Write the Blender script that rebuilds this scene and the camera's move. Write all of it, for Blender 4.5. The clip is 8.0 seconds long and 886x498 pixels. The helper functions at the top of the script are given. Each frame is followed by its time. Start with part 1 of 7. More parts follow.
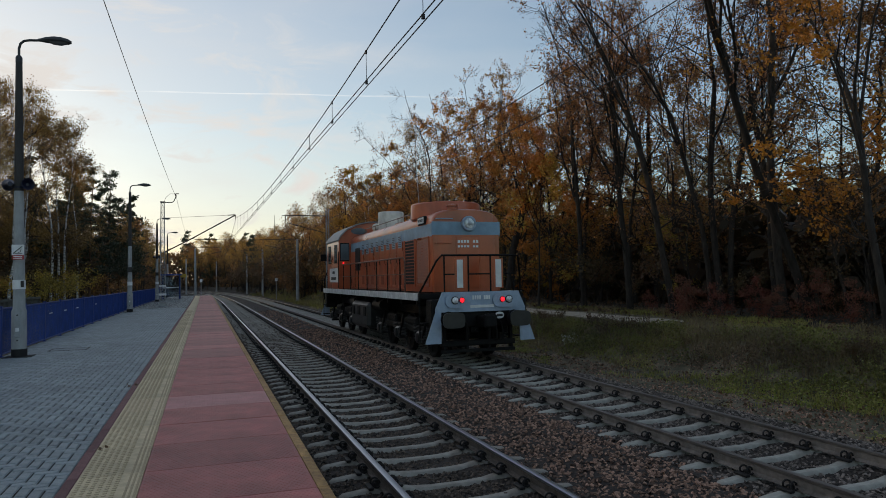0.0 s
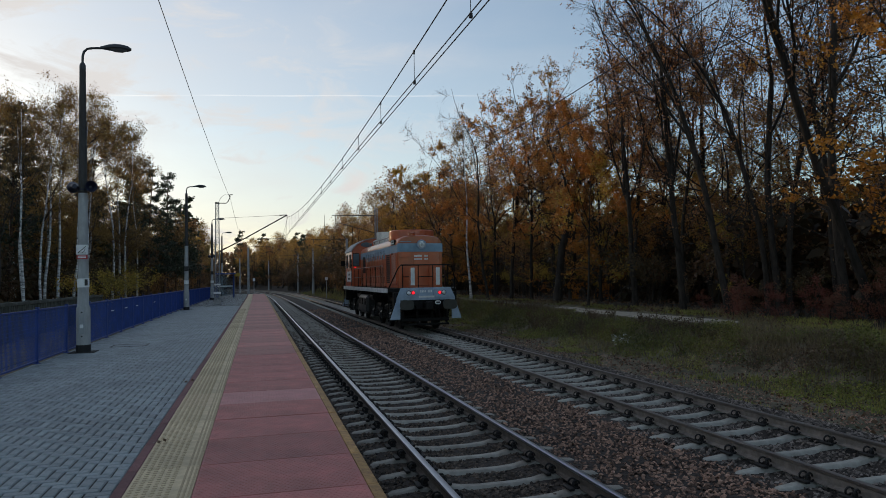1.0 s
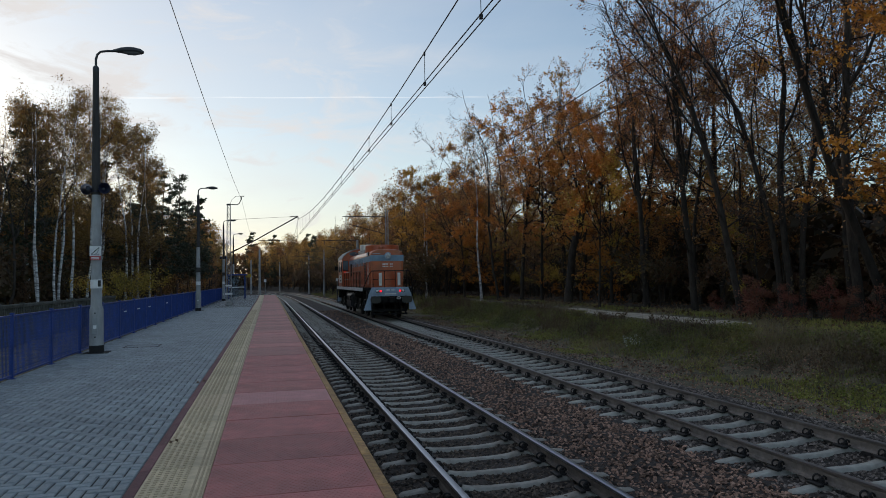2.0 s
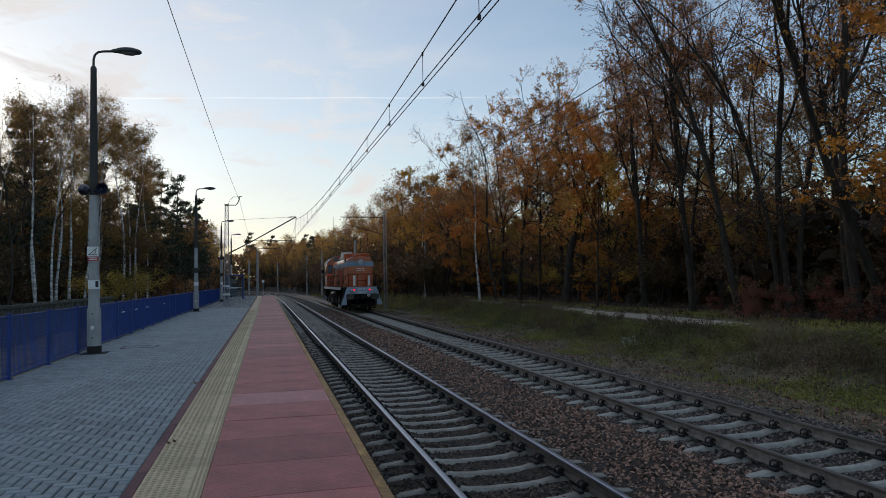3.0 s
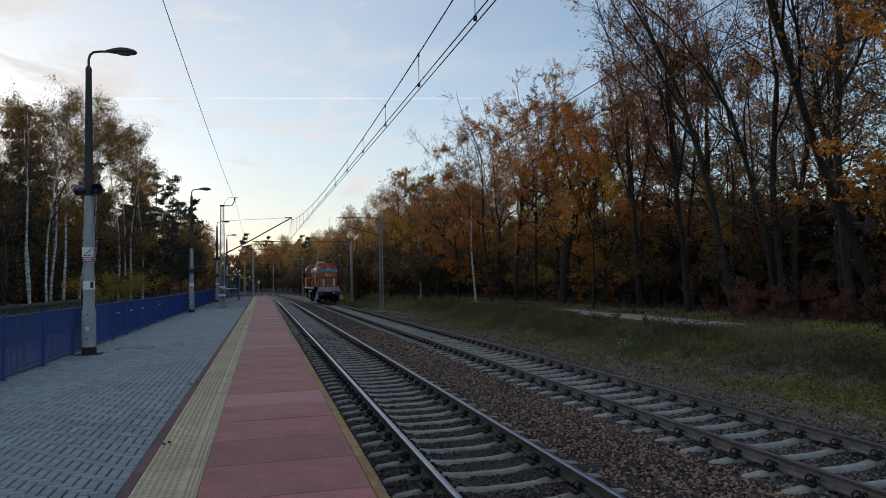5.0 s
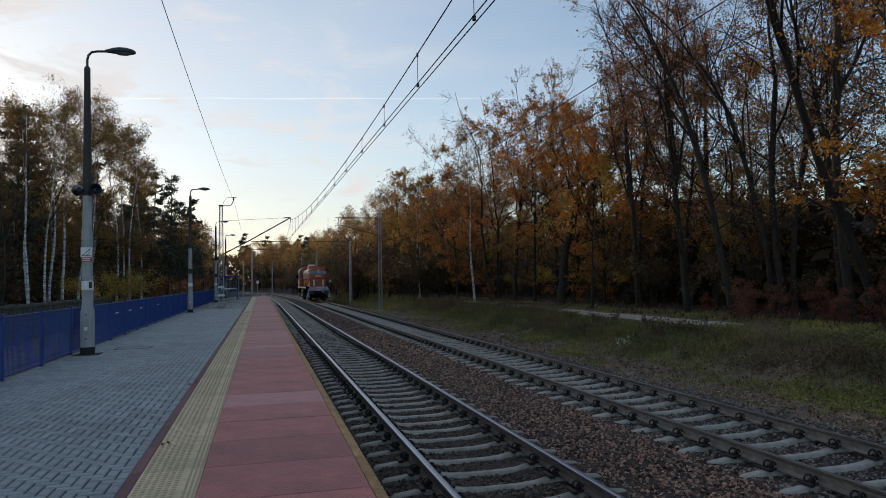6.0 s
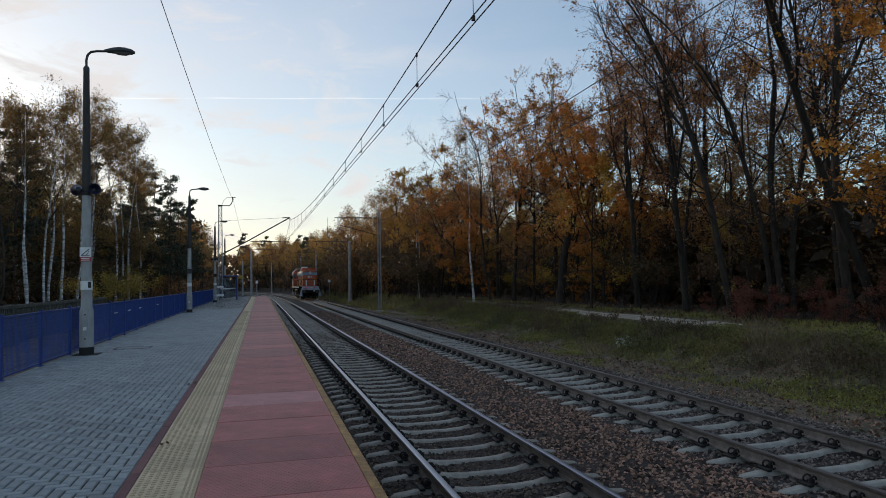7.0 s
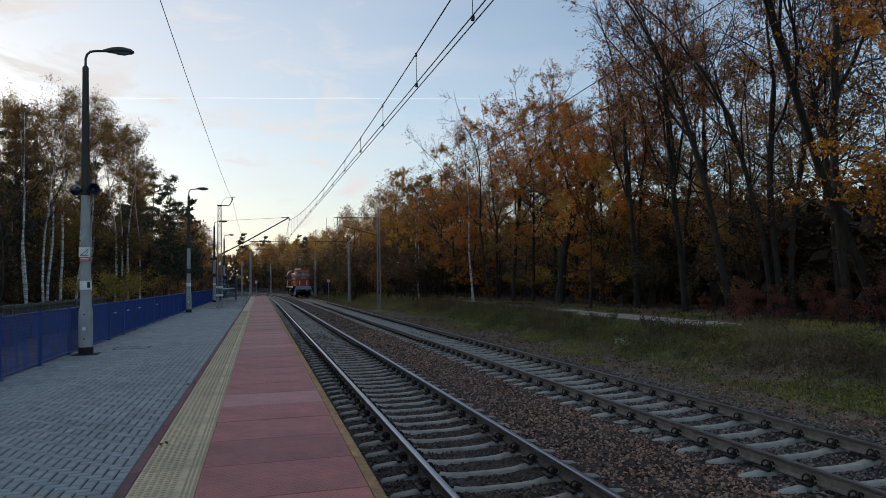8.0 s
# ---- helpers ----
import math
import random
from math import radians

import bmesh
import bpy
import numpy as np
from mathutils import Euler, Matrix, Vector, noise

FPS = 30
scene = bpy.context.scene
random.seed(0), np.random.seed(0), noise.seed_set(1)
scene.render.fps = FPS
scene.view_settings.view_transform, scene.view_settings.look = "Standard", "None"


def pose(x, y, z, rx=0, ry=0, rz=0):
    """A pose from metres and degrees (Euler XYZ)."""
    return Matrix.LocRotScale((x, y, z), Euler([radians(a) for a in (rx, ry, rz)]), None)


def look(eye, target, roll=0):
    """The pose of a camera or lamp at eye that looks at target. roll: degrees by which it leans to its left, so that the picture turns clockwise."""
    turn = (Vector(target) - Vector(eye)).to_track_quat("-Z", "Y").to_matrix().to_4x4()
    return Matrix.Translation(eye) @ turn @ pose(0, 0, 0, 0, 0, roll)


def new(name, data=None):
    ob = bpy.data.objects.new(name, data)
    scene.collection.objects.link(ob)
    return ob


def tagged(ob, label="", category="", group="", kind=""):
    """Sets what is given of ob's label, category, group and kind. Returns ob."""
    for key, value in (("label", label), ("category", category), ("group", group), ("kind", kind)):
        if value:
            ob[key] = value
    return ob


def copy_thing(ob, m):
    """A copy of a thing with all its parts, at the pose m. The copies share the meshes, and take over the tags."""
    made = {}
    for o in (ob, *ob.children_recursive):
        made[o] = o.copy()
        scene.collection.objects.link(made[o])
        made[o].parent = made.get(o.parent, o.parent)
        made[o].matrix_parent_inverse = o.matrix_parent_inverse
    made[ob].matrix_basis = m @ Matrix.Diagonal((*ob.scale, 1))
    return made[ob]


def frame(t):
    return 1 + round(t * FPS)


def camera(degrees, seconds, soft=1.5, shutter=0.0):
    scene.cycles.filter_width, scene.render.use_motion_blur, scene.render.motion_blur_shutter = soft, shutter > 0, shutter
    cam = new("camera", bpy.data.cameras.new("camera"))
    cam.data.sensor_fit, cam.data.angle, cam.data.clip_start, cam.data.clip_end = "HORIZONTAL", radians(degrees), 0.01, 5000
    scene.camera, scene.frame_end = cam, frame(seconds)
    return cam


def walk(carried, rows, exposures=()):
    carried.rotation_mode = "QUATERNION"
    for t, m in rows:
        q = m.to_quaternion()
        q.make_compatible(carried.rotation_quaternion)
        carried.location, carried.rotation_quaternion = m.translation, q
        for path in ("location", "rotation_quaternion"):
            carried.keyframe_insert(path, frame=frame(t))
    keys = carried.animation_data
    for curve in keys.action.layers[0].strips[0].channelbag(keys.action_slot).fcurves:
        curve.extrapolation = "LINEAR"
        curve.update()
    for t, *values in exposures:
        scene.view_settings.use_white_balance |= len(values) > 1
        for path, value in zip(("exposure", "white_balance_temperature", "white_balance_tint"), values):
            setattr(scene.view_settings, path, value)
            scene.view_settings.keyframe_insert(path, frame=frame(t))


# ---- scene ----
# The world: x across the tracks, y along them, z = 0 on the platform. The eye stands still and pans.
EYE = 1.57
cam = camera(66.3, 8.0, soft=0.9)
VIEW = [
    (0.0, 92.429, 1.02, -19.324),
    (0.5, 92.407, 0.95, -17.017),
    (1.0, 92.426, 0.95, -15.267),
    (1.5, 92.495, 0.93, -14.381),
    (2.2, 92.550, 0.94, -14.400),
    (3.0, 92.580, 0.944, -14.549),
    (3.5, 92.607, 0.942, -14.646),
    (4.0, 92.626, 0.942, -14.76),
    (4.5, 92.634, 0.943, -14.836),
    (6.0, 92.640, 0.95, -14.979),
    (6.5, 92.635, 0.942, -15.03),
    (7.0, 92.638, 0.942, -15.04),
    (7.5, 92.640, 0.942, -15.059),
    (8.0, 92.633, 0.937, -15.095),
]
walk(cam, [(t, pose(0, 0, EYE, rx, ry, rz)) for t, rx, ry, rz in VIEW],
     exposures=[(0.0, 0.88, 7150, 10), (0.5, 0.84, 7000, 10), (1.0, 0.86, 6880, 10), (1.5, 0.89, 6820, 10), (3.0, 0.95, 6780, 11), (8.0, 0.96, 6780, 11)])

# ---- light: an evening sky, the sun low ahead behind the woods ----
SUN_BEARING, SUN_UP = -34.0, 6.0      # degrees from the track's direction (left is minus), and above the horizon
world = bpy.data.worlds.new("evening_sky")
scene.world = world
world.use_nodes = True


def build_sky():
    nt = world.node_tree
    nt.nodes.clear()
    out = nt.nodes.new("ShaderNodeOutputWorld")
    bg = nt.nodes.new("ShaderNodeBackground")
    sky = nt.nodes.new("ShaderNodeTexSky")
    sky.sky_type = "NISHITA"
    sky.sun_disc = False
    sky.sun_elevation = radians(SUN_UP)
    sky.sun_rotation = radians(SUN_BEARING)
    sky.altitude = 100.0
    sky.air_density, sky.dust_density, sky.ozone_density = 1.0, 1.0, 2.6
    # thin high cloud: stretched noise, whiter towards the sun
    tc = nt.nodes.new("ShaderNodeTexCoord")
    mp = nt.nodes.new("ShaderNodeMapping")
    mp.inputs["Scale"].default_value = (1.3, 0.9, 5.0)
    mp.inputs["Rotation"].default_value = (0.0, radians(6), radians(20))
    nz = nt.nodes.new("ShaderNodeTexNoise")
    nz.inputs["Scale"].default_value, nz.inputs["Detail"].default_value = 1.9, 6.0
    nz.inputs["Roughness"].default_value, nz.inputs["Distortion"].default_value = 0.56, 0.5
    ramp = nt.nodes.new("ShaderNodeValToRGB")
    ramp.color_ramp.elements[0].position, ramp.color_ramp.elements[1].position = 0.34, 0.74
    ramp.color_ramp.elements[0].color = (0.36, 0.36, 0.36, 1)
    ramp.color_ramp.elements[1].color = (0.60, 0.60, 0.60, 1)
    mix = nt.nodes.new("ShaderNodeMix")
    mix.data_type = "RGBA"
    mix.inputs[7].default_value = CLOUD
    nt.links.new(tc.outputs["Generated"], mp.inputs["Vector"])
    nt.links.new(mp.outputs[0], nz.inputs["Vector"])
    nt.links.new(nz.outputs["Fac"], ramp.inputs[0])
    # the veil thickens towards the sun's side of the sky
    dot = nt.nodes.new("ShaderNodeVectorMath")
    dot.operation = "DOT_PRODUCT"
    dot.inputs[1].default_value = (math.sin(radians(SUN_BEARING)), math.cos(radians(SUN_BEARING)), -0.35)
    veil = nt.nodes.new("ShaderNodeMapRange")
    veil.inputs[1].default_value, veil.inputs[2].default_value = 0.3, 0.95
    veil.inputs[3].default_value, veil.inputs[4].default_value = 0.42, 1.4
    thick = nt.nodes.new("ShaderNodeMath")
    thick.operation = "MULTIPLY"
    thick.use_clamp = True
    nt.links.new(tc.outputs["Generated"], dot.inputs[0])
    nt.links.new(dot.outputs["Value"], veil.inputs[0])
    nt.links.new(ramp.outputs[0], thick.inputs[0])
    nt.links.new(veil.outputs[0], thick.inputs[1])
    # a few whiter wisps in it
    mp2 = nt.nodes.new("ShaderNodeMapping")
    mp2.inputs["Scale"].default_value = (1.6, 1.6, 4.5)
    mp2.inputs["Rotation"].default_value = (0.0, radians(-14), 0.0)
    nz2 = nt.nodes.new("ShaderNodeTexNoise")
    nz2.inputs["Scale"].default_value, nz2.inputs["Detail"].default_value = 4.2, 8.0
    nz2.inputs["Roughness"].default_value, nz2.inputs["Distortion"].default_value = 0.62, 0.9
    wisp = nt.nodes.new("ShaderNodeMapRange")
    wisp.inputs[1].default_value, wisp.inputs[2].default_value = 0.52, 0.78
    wisp.inputs[3].default_value, wisp.inputs[4].default_value = 0.0, 1.0
    near = nt.nodes.new("ShaderNodeMapRange")
    near.inputs[1].default_value, near.inputs[2].default_value = 0.45, 0.8
    wisps = nt.nodes.new("ShaderNodeMath")
    wisps.operation = "MULTIPLY_ADD"
    wisps.use_clamp = True
    nt.links.new(tc.outputs["Generated"], mp2.inputs["Vector"])
    nt.links.new(mp2.outputs[0], nz2.inputs["Vector"])
    nt.links.new(nz2.outputs["Fac"], wisp.inputs[0])
    nt.links.new(dot.outputs["Value"], near.inputs[0])
    nt.links.new(wisp.outputs[0], wisps.inputs[0])
    nt.links.new(near.outputs[0], wisps.inputs[1])
    nt.links.new(thick.outputs[0], wisps.inputs[2])
    nt.links.new(wisps.outputs[0], mix.inputs[0])
    nt.links.new(sky.outputs[0], mix.inputs[6])
    nt.links.new(mix.outputs[2], bg.inputs["Color"])
    bg.inputs["Strength"].default_value = SKY_STRENGTH
    nt.links.new(bg.outputs[0], out.inputs[0])


SKY_STRENGTH, CLOUD = 0.15, (2.72, 2.72, 2.80, 1)
build_sky()
sun = new("sun", bpy.data.lights.new("sun", "SUN"))
sun.data.energy, sun.data.angle, sun.data.color = 1.1, radians(2), (1.0, 0.72, 0.42)
_e, _b = radians(SUN_UP), radians(SUN_BEARING)
SUN_DIR = Vector((math.sin(_b) * math.cos(_e), math.cos(_b) * math.cos(_e), math.sin(_e)))
sun.matrix_world = look(SUN_DIR * 100, (0, 0, 0))

# ---- materials ----
def mat(name, col, rough=0.7, var=0.25, scale=6.0, bump=0.0, bump_scale=60.0, metal=0.0, col2=None, stain=0.0,
        stain_scale=0.8, island=0.0, obj=0.0, translucent=0.0, stretch=(1, 1, 1), emit=None, spec=0.5, coat=0.0, stain_col=None):
    """A surface: a base colour that varies at two scales, with relief. island, obj: brightness spread from piece to piece."""
    m = bpy.data.materials.new(name)
    m.use_nodes = True
    nt = m.node_tree
    nd, ln = nt.nodes, nt.links
    b = nd["Principled BSDF"]
    b.inputs["Roughness"].default_value, b.inputs["Metallic"].default_value = rough, metal
    b.inputs["Specular IOR Level"].default_value = spec
    b.inputs["Coat Weight"].default_value = coat
    tc = nd.new("ShaderNodeTexCoord")
    mp = nd.new("ShaderNodeMapping")
    mp.inputs["Scale"].default_value = stretch
    ln.new(tc.outputs["Object"], mp.inputs["Vector"])
    nz = nd.new("ShaderNodeTexNoise")
    nz.inputs["Scale"].default_value, nz.inputs["Detail"].default_value, nz.inputs["Roughness"].default_value = scale, 6, 0.62
    ln.new(mp.outputs[0], nz.inputs["Vector"])
    c2 = col2 or tuple(c * (1 - 1.6 * var) for c in col)
    c1 = col if col2 else tuple(min(1, c * (1 + 0.8 * var)) for c in col)
    rp = nd.new("ShaderNodeValToRGB")
    rp.color_ramp.elements[0].position, rp.color_ramp.elements[1].position = 0.32, 0.68
    rp.color_ramp.elements[0].color, rp.color_ramp.elements[1].color = (*[max(0, c) for c in c2], 1), (*c1, 1)
    ln.new(nz.outputs["Fac"], rp.inputs[0])
    last = rp.outputs[0]

    def blend(fac, a, colour, mode="MIX"):
        mx = nd.new("ShaderNodeMix")
        mx.data_type, mx.blend_type = "RGBA", mode
        if isinstance(fac, float):
            mx.inputs[0].default_value = fac
        else:
            ln.new(fac, mx.inputs[0])
        ln.new(a, mx.inputs[6])
        if isinstance(colour, tuple):
            mx.inputs[7].default_value = (*colour, 1)
        else:
            ln.new(colour, mx.inputs[7])
        return mx.outputs[2]

    if stain:
        ns = nd.new("ShaderNodeTexNoise")
        ns.inputs["Scale"].default_value, ns.inputs["Detail"].default_value, ns.inputs["Distortion"].default_value = stain_scale, 4, 0.6
        ln.new(tc.outputs["Object"], ns.inputs["Vector"])
        r2 = nd.new("ShaderNodeValToRGB")
        r2.color_ramp.elements[0].position, r2.color_ramp.elements[1].position = 0.45, 0.75
        r2.color_ramp.elements[1].color = (stain, stain, stain, 1)
        ln.new(ns.outputs["Fac"], r2.inputs[0])
        last = blend(r2.outputs[0], last, stain_col or tuple(c * 0.35 for c in col))
    for amount, node, sock in ((island, "ShaderNodeNewGeometry", "Random Per Island"), (obj, "ShaderNodeObjectInfo", "Random")):
        if amount:
            g = nd.new(node)
            mr = nd.new("ShaderNodeMapRange")
            mr.inputs[3].default_value, mr.inputs[4].default_value = 1 - amount, 1 + amount
            ln.new(g.outputs[sock], mr.inputs[0])
            cb = nd.new("ShaderNodeCombineColor")
            for i in range(3):
                ln.new(mr.outputs[0], cb.inputs[i])
            last = blend(1.0, last, cb.outputs[0], "MULTIPLY")
    ln.new(last, b.inputs["Base Color"])
    rr = nd.new("ShaderNodeMapRange")
    rr.inputs[3].default_value, rr.inputs[4].default_value = max(0.02, rough - 0.12), min(1, rough + 0.12)
    ln.new(nz.outputs["Fac"], rr.inputs[0])
    ln.new(rr.outputs[0], b.inputs["Roughness"])
    if bump:
        nb = nd.new("ShaderNodeTexNoise")
        nb.inputs["Scale"].default_value, nb.inputs["Detail"].default_value = bump_scale, 5
        ln.new(mp.outputs[0], nb.inputs["Vector"])
        bp = nd.new("ShaderNodeBump")
        bp.inputs["Strength"].default_value, bp.inputs["Distance"].default_value = min(1, bump), 0.02
        ln.new(nb.outputs["Fac"], bp.inputs["Height"])
        ln.new(bp.outputs[0], b.inputs["Normal"])
    if emit:
        b.inputs["Emission Color"].default_value, b.inputs["Emission Strength"].default_value = (*emit[:3], 1), emit[3]
    if translucent:
        tr = nd.new("ShaderNodeBsdfTranslucent")
        ln.new(last, tr.inputs["Color"])
        ms = nd.new("ShaderNodeMixShader")
        ms.inputs[0].default_value = translucent
        ln.new(b.outputs[0], ms.inputs[1])
        ln.new(tr.outputs[0], ms.inputs[2])
        ln.new(ms.outputs[0], nd["Material Output"].inputs["Surface"])
    return m


def leaf_mat(name, cols, translucent=0.45, obj=0.25):
    """Leaves: each leaf takes its own colour of the range; trees differ a little."""
    m = bpy.data.materials.new(name)
    m.use_nodes = True
    nt = m.node_tree
    nd, ln = nt.nodes, nt.links
    b = nd["Principled BSDF"]
    b.inputs["Roughness"].default_value = 0.5
    b.inputs["Specular IOR Level"].default_value = 0.5
    g = nd.new("ShaderNodeNewGeometry")
    rp = nd.new("ShaderNodeValToRGB")
    el = rp.color_ramp.elements
    while len(el) < len(cols):
        el.new(0.5)
    for i, c in enumerate(cols):
        el[i].position, el[i].color = i / max(1, len(cols) - 1), (*c, 1)
    # patches of the crown share a tone
    tc = nd.new("ShaderNodeTexCoord")
    nz = nd.new("ShaderNodeTexNoise")
    nz.inputs["Scale"].default_value, nz.inputs["Detail"].default_value = 0.35, 2
    ln.new(tc.outputs["Object"], nz.inputs["Vector"])
    oi = nd.new("ShaderNodeObjectInfo")
    m1 = nd.new("ShaderNodeMath")
    m1.operation = "MULTIPLY_ADD"
    m1.inputs[1].default_value = 0.45
    ln.new(g.outputs["Random Per Island"], m1.inputs[0])
    m2 = nd.new("ShaderNodeMath")
    m2.operation = "MULTIPLY_ADD"
    m2.inputs[1].default_value, m2.inputs[2].default_value = 1.3, -0.45
    ln.new(nz.outputs["Fac"], m2.inputs[0])
    m3 = nd.new("ShaderNodeMath")
    m3.operation = "MULTIPLY_ADD"
    m3.inputs[1].default_value = 2 * obj
    ln.new(oi.outputs["Random"], m3.inputs[0])
    ln.new(m2.outputs[0], m3.inputs[2])
    ln.new(m3.outputs[0], m1.inputs[2])
    ln.new(m1.outputs[0], rp.inputs[0])
    ln.new(rp.outputs[0], b.inputs["Base Color"])
    tr = nd.new("ShaderNodeBsdfTranslucent")
    ln.new(rp.outputs[0], tr.inputs["Color"])
    ms = nd.new("ShaderNodeMixShader")
    ms.inputs[0].default_value = translucent
    ln.new(b.outputs[0], ms.inputs[1])
    ln.new(tr.outputs[0], ms.inputs[2])
    ln.new(ms.outputs[0], nd["Material Output"].inputs["Surface"])
    return m


CONCRETE = mat("concrete", (0.34, 0.34, 0.32), 0.85, 0.18, 5, 0.35, 90, stain=0.5, stain_scale=1.2)
SLEEPER = mat("sleeper_concrete", (0.385, 0.358, 0.310), 0.9, 0.15, 8, 0.4, 120, stain=0.55, stain_scale=3.0, stain_col=(0.12, 0.085, 0.06), obj=0.12)
SLEEPER_PALE = mat("pale_sleeper_concrete", (0.405, 0.388, 0.340), 0.9, 0.15, 8, 0.4, 120, stain=0.4, stain_scale=3.0, stain_col=(0.16, 0.13, 0.10), obj=0.1)
RAIL_BROWN = mat("rail_brown", (0.21, 0.175, 0.15), 0.8, 0.25, 10, 0.3, 60)
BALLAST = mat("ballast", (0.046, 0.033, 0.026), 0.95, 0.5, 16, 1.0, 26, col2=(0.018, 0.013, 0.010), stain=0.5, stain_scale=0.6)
STONE = mat("ballast_stone", (0.262, 0.152, 0.106), 0.85, 0.35, 25, 0.3, 120, island=0.95)
STONE_GREY = mat("grey_ballast_stone", (0.185, 0.150, 0.128), 0.85, 0.35, 25, 0.3, 120, island=0.8)
STONE_DARK = mat("oily_ballast_stone", (0.095, 0.068, 0.050), 0.8, 0.35, 25, 0.3, 120, island=0.85)
PAVER = mat("paver", (0.240, 0.280, 0.292), 0.62, 0.16, 30, 0.35, 200, island=0.2, obj=0.12, stain=0.35, stain_scale=0.7)
PAVER_BED = mat("paver_joint", (0.014, 0.015, 0.015), 0.95, 0.3, 30, 0.5, 150)
RED_SLAB = mat("red_slab", (0.415, 0.128, 0.114), 0.62, 0.16, 4, 0.25, 160, obj=0.22, stain=0.5, stain_scale=1.5)
RED_BAND = mat("red_band", (0.176, 0.077, 0.077), 0.85, 0.18, 12, 0.3, 160, obj=0.15)
YELLOW = mat("yellow_tactile", (0.640, 0.510, 0.325), 0.8, 0.14, 9, 0.25, 150, obj=0.12, stain=0.4, stain_scale=2.0)
YELLOW_EDGE = mat("yellow_edge", (0.42, 0.24, 0.09), 0.8, 0.3, 14, 0.25, 160, obj=0.15, stain=0.6, stain_scale=4.0, stain_col=(0.2, 0.09, 0.06))
# darker tactile yellow: the studs' shaded sides painted in
YELLOW_STUD = mat("shaded_stud", (0.43, 0.33, 0.20), 0.85, 0.2, 30, obj=0.12)
RAIL_STEEL = mat("rail_steel", (0.36, 0.37, 0.40), 0.36, 0.1, 20, 0.0, metal=1.0, stretch=(1, 0.02, 1))
RAIL_RUST = mat("rail_rust", (0.125, 0.098, 0.08), 0.85, 0.3, 10, 0.3, 60, stain=0.4, stain_scale=0.8)
CLIP = mat("rail_clip_steel", (0.016, 0.014, 0.013), 0.7, 0.3, 40, metal=0.3)
SOIL = mat("soil", (0.225, 0.180, 0.118), 0.95, 0.4, 2.2, 0.8, 18, col2=(0.028, 0.03, 0.014), stain=0.6, stain_scale=0.35, stain_col=(0.03, 0.042, 0.014))
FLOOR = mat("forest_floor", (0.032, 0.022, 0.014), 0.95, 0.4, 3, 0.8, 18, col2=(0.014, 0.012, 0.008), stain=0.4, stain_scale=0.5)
PATH = mat("path_sand", (0.44, 0.395, 0.32), 0.95, 0.2, 3, 0.4, 30, stain=0.4, stain_scale=0.8)
BLUE = mat("blue_paint", (0.007, 0.042, 0.22), 0.5, 0.2, 3, 0.1, 40, obj=0.08)
BLUE_DARK = mat("blue_enamel", (0.004, 0.007, 0.026), 0.45, 0.2, 8)
GALV = mat("galvanised", (0.34, 0.36, 0.37), 0.55, 0.12, 4, 0.15, 50, metal=0.35, stain=0.35, stain_scale=2.0)
POLE_CONC = mat("pole_concrete", (0.36, 0.37, 0.37), 0.85, 0.16, 6, 0.35, 90, stretch=(1, 1, 0.3), stain=0.5, stain_scale=1.6)
POLE_DARK = mat("pole_upper_dark", (0.045, 0.042, 0.04), 0.8, 0.3, 4, 0.3, 60, stretch=(1, 1, 0.2))
LAMP_DARK = mat("lamp_housing", (0.035, 0.037, 0.04), 0.5, 0.2, 10)
LAMP_GLASS = mat("lamp_bowl", (0.20, 0.21, 0.22), 0.25, 0.1, 10)
WIRE = mat("wire_copper", (0.035, 0.033, 0.033), 0.6, 0.2, 10, metal=0.5)
TUBE = mat("cantilever_tube", (0.045, 0.042, 0.04), 0.7, 0.3, 6)
INSULATOR = mat("insulator", (0.05, 0.025, 0.018), 0.3, 0.2, 10)
WHITE = mat("white_paint", (0.72, 0.73, 0.73), 0.6, 0.08, 8)
SIGN_RED = mat("sign_red", (0.45, 0.03, 0.035), 0.5, 0.1, 8)
BLACK = mat("black_ink", (0.02, 0.02, 0.02), 0.6, 0.1, 8)
RUBBER = mat("black_base_paint", (0.015, 0.015, 0.016), 0.8, 0.3, 20)
IRON = mat("cast_iron", (0.05, 0.05, 0.05), 0.7, 0.3, 20, 0.3, 80)
GLASSY = mat("tinted_glass", (0.10, 0.13, 0.15), 0.12, 0.1, 3)
BARK = mat("oak_bark", (0.045, 0.037, 0.031), 0.9, 0.4, 9, 0.9, 22, stretch=(1, 1, 0.25), obj=0.25, spec=0.25)
BIRCH = mat("birch_bark", (0.86, 0.85, 0.83), 0.8, 0.2, 2.2, 0.3, 30, col2=(0.06, 0.055, 0.05), stretch=(0.7, 0.7, 3.2))
BIRCH_TWIG = mat("birch_twig", (0.05, 0.035, 0.03), 0.9, 0.3, 8)
PINE_BARK = mat("pine_bark", (0.10, 0.06, 0.04), 0.95, 0.4, 8, 0.8, 20, stretch=(1, 1, 0.3))
OAK_LEAF = leaf_mat("oak_leaf", [(0.070, 0.042, 0.030), (0.140, 0.076, 0.040), (0.230, 0.115, 0.046), (0.360, 0.170, 0.050), (0.330, 0.200, 0.062)])
RUST_LEAF = leaf_mat("russet_leaf", [(0.120, 0.050, 0.026), (0.260, 0.095, 0.030), (0.400, 0.150, 0.034), (0.540, 0.210, 0.036), (0.460, 0.230, 0.055)])
GREEN_LEAF = leaf_mat("maple_leaf", [(0.090, 0.082, 0.026), (0.180, 0.150, 0.038), (0.340, 0.255, 0.050), (0.540, 0.380, 0.065), (0.420, 0.220, 0.055)])
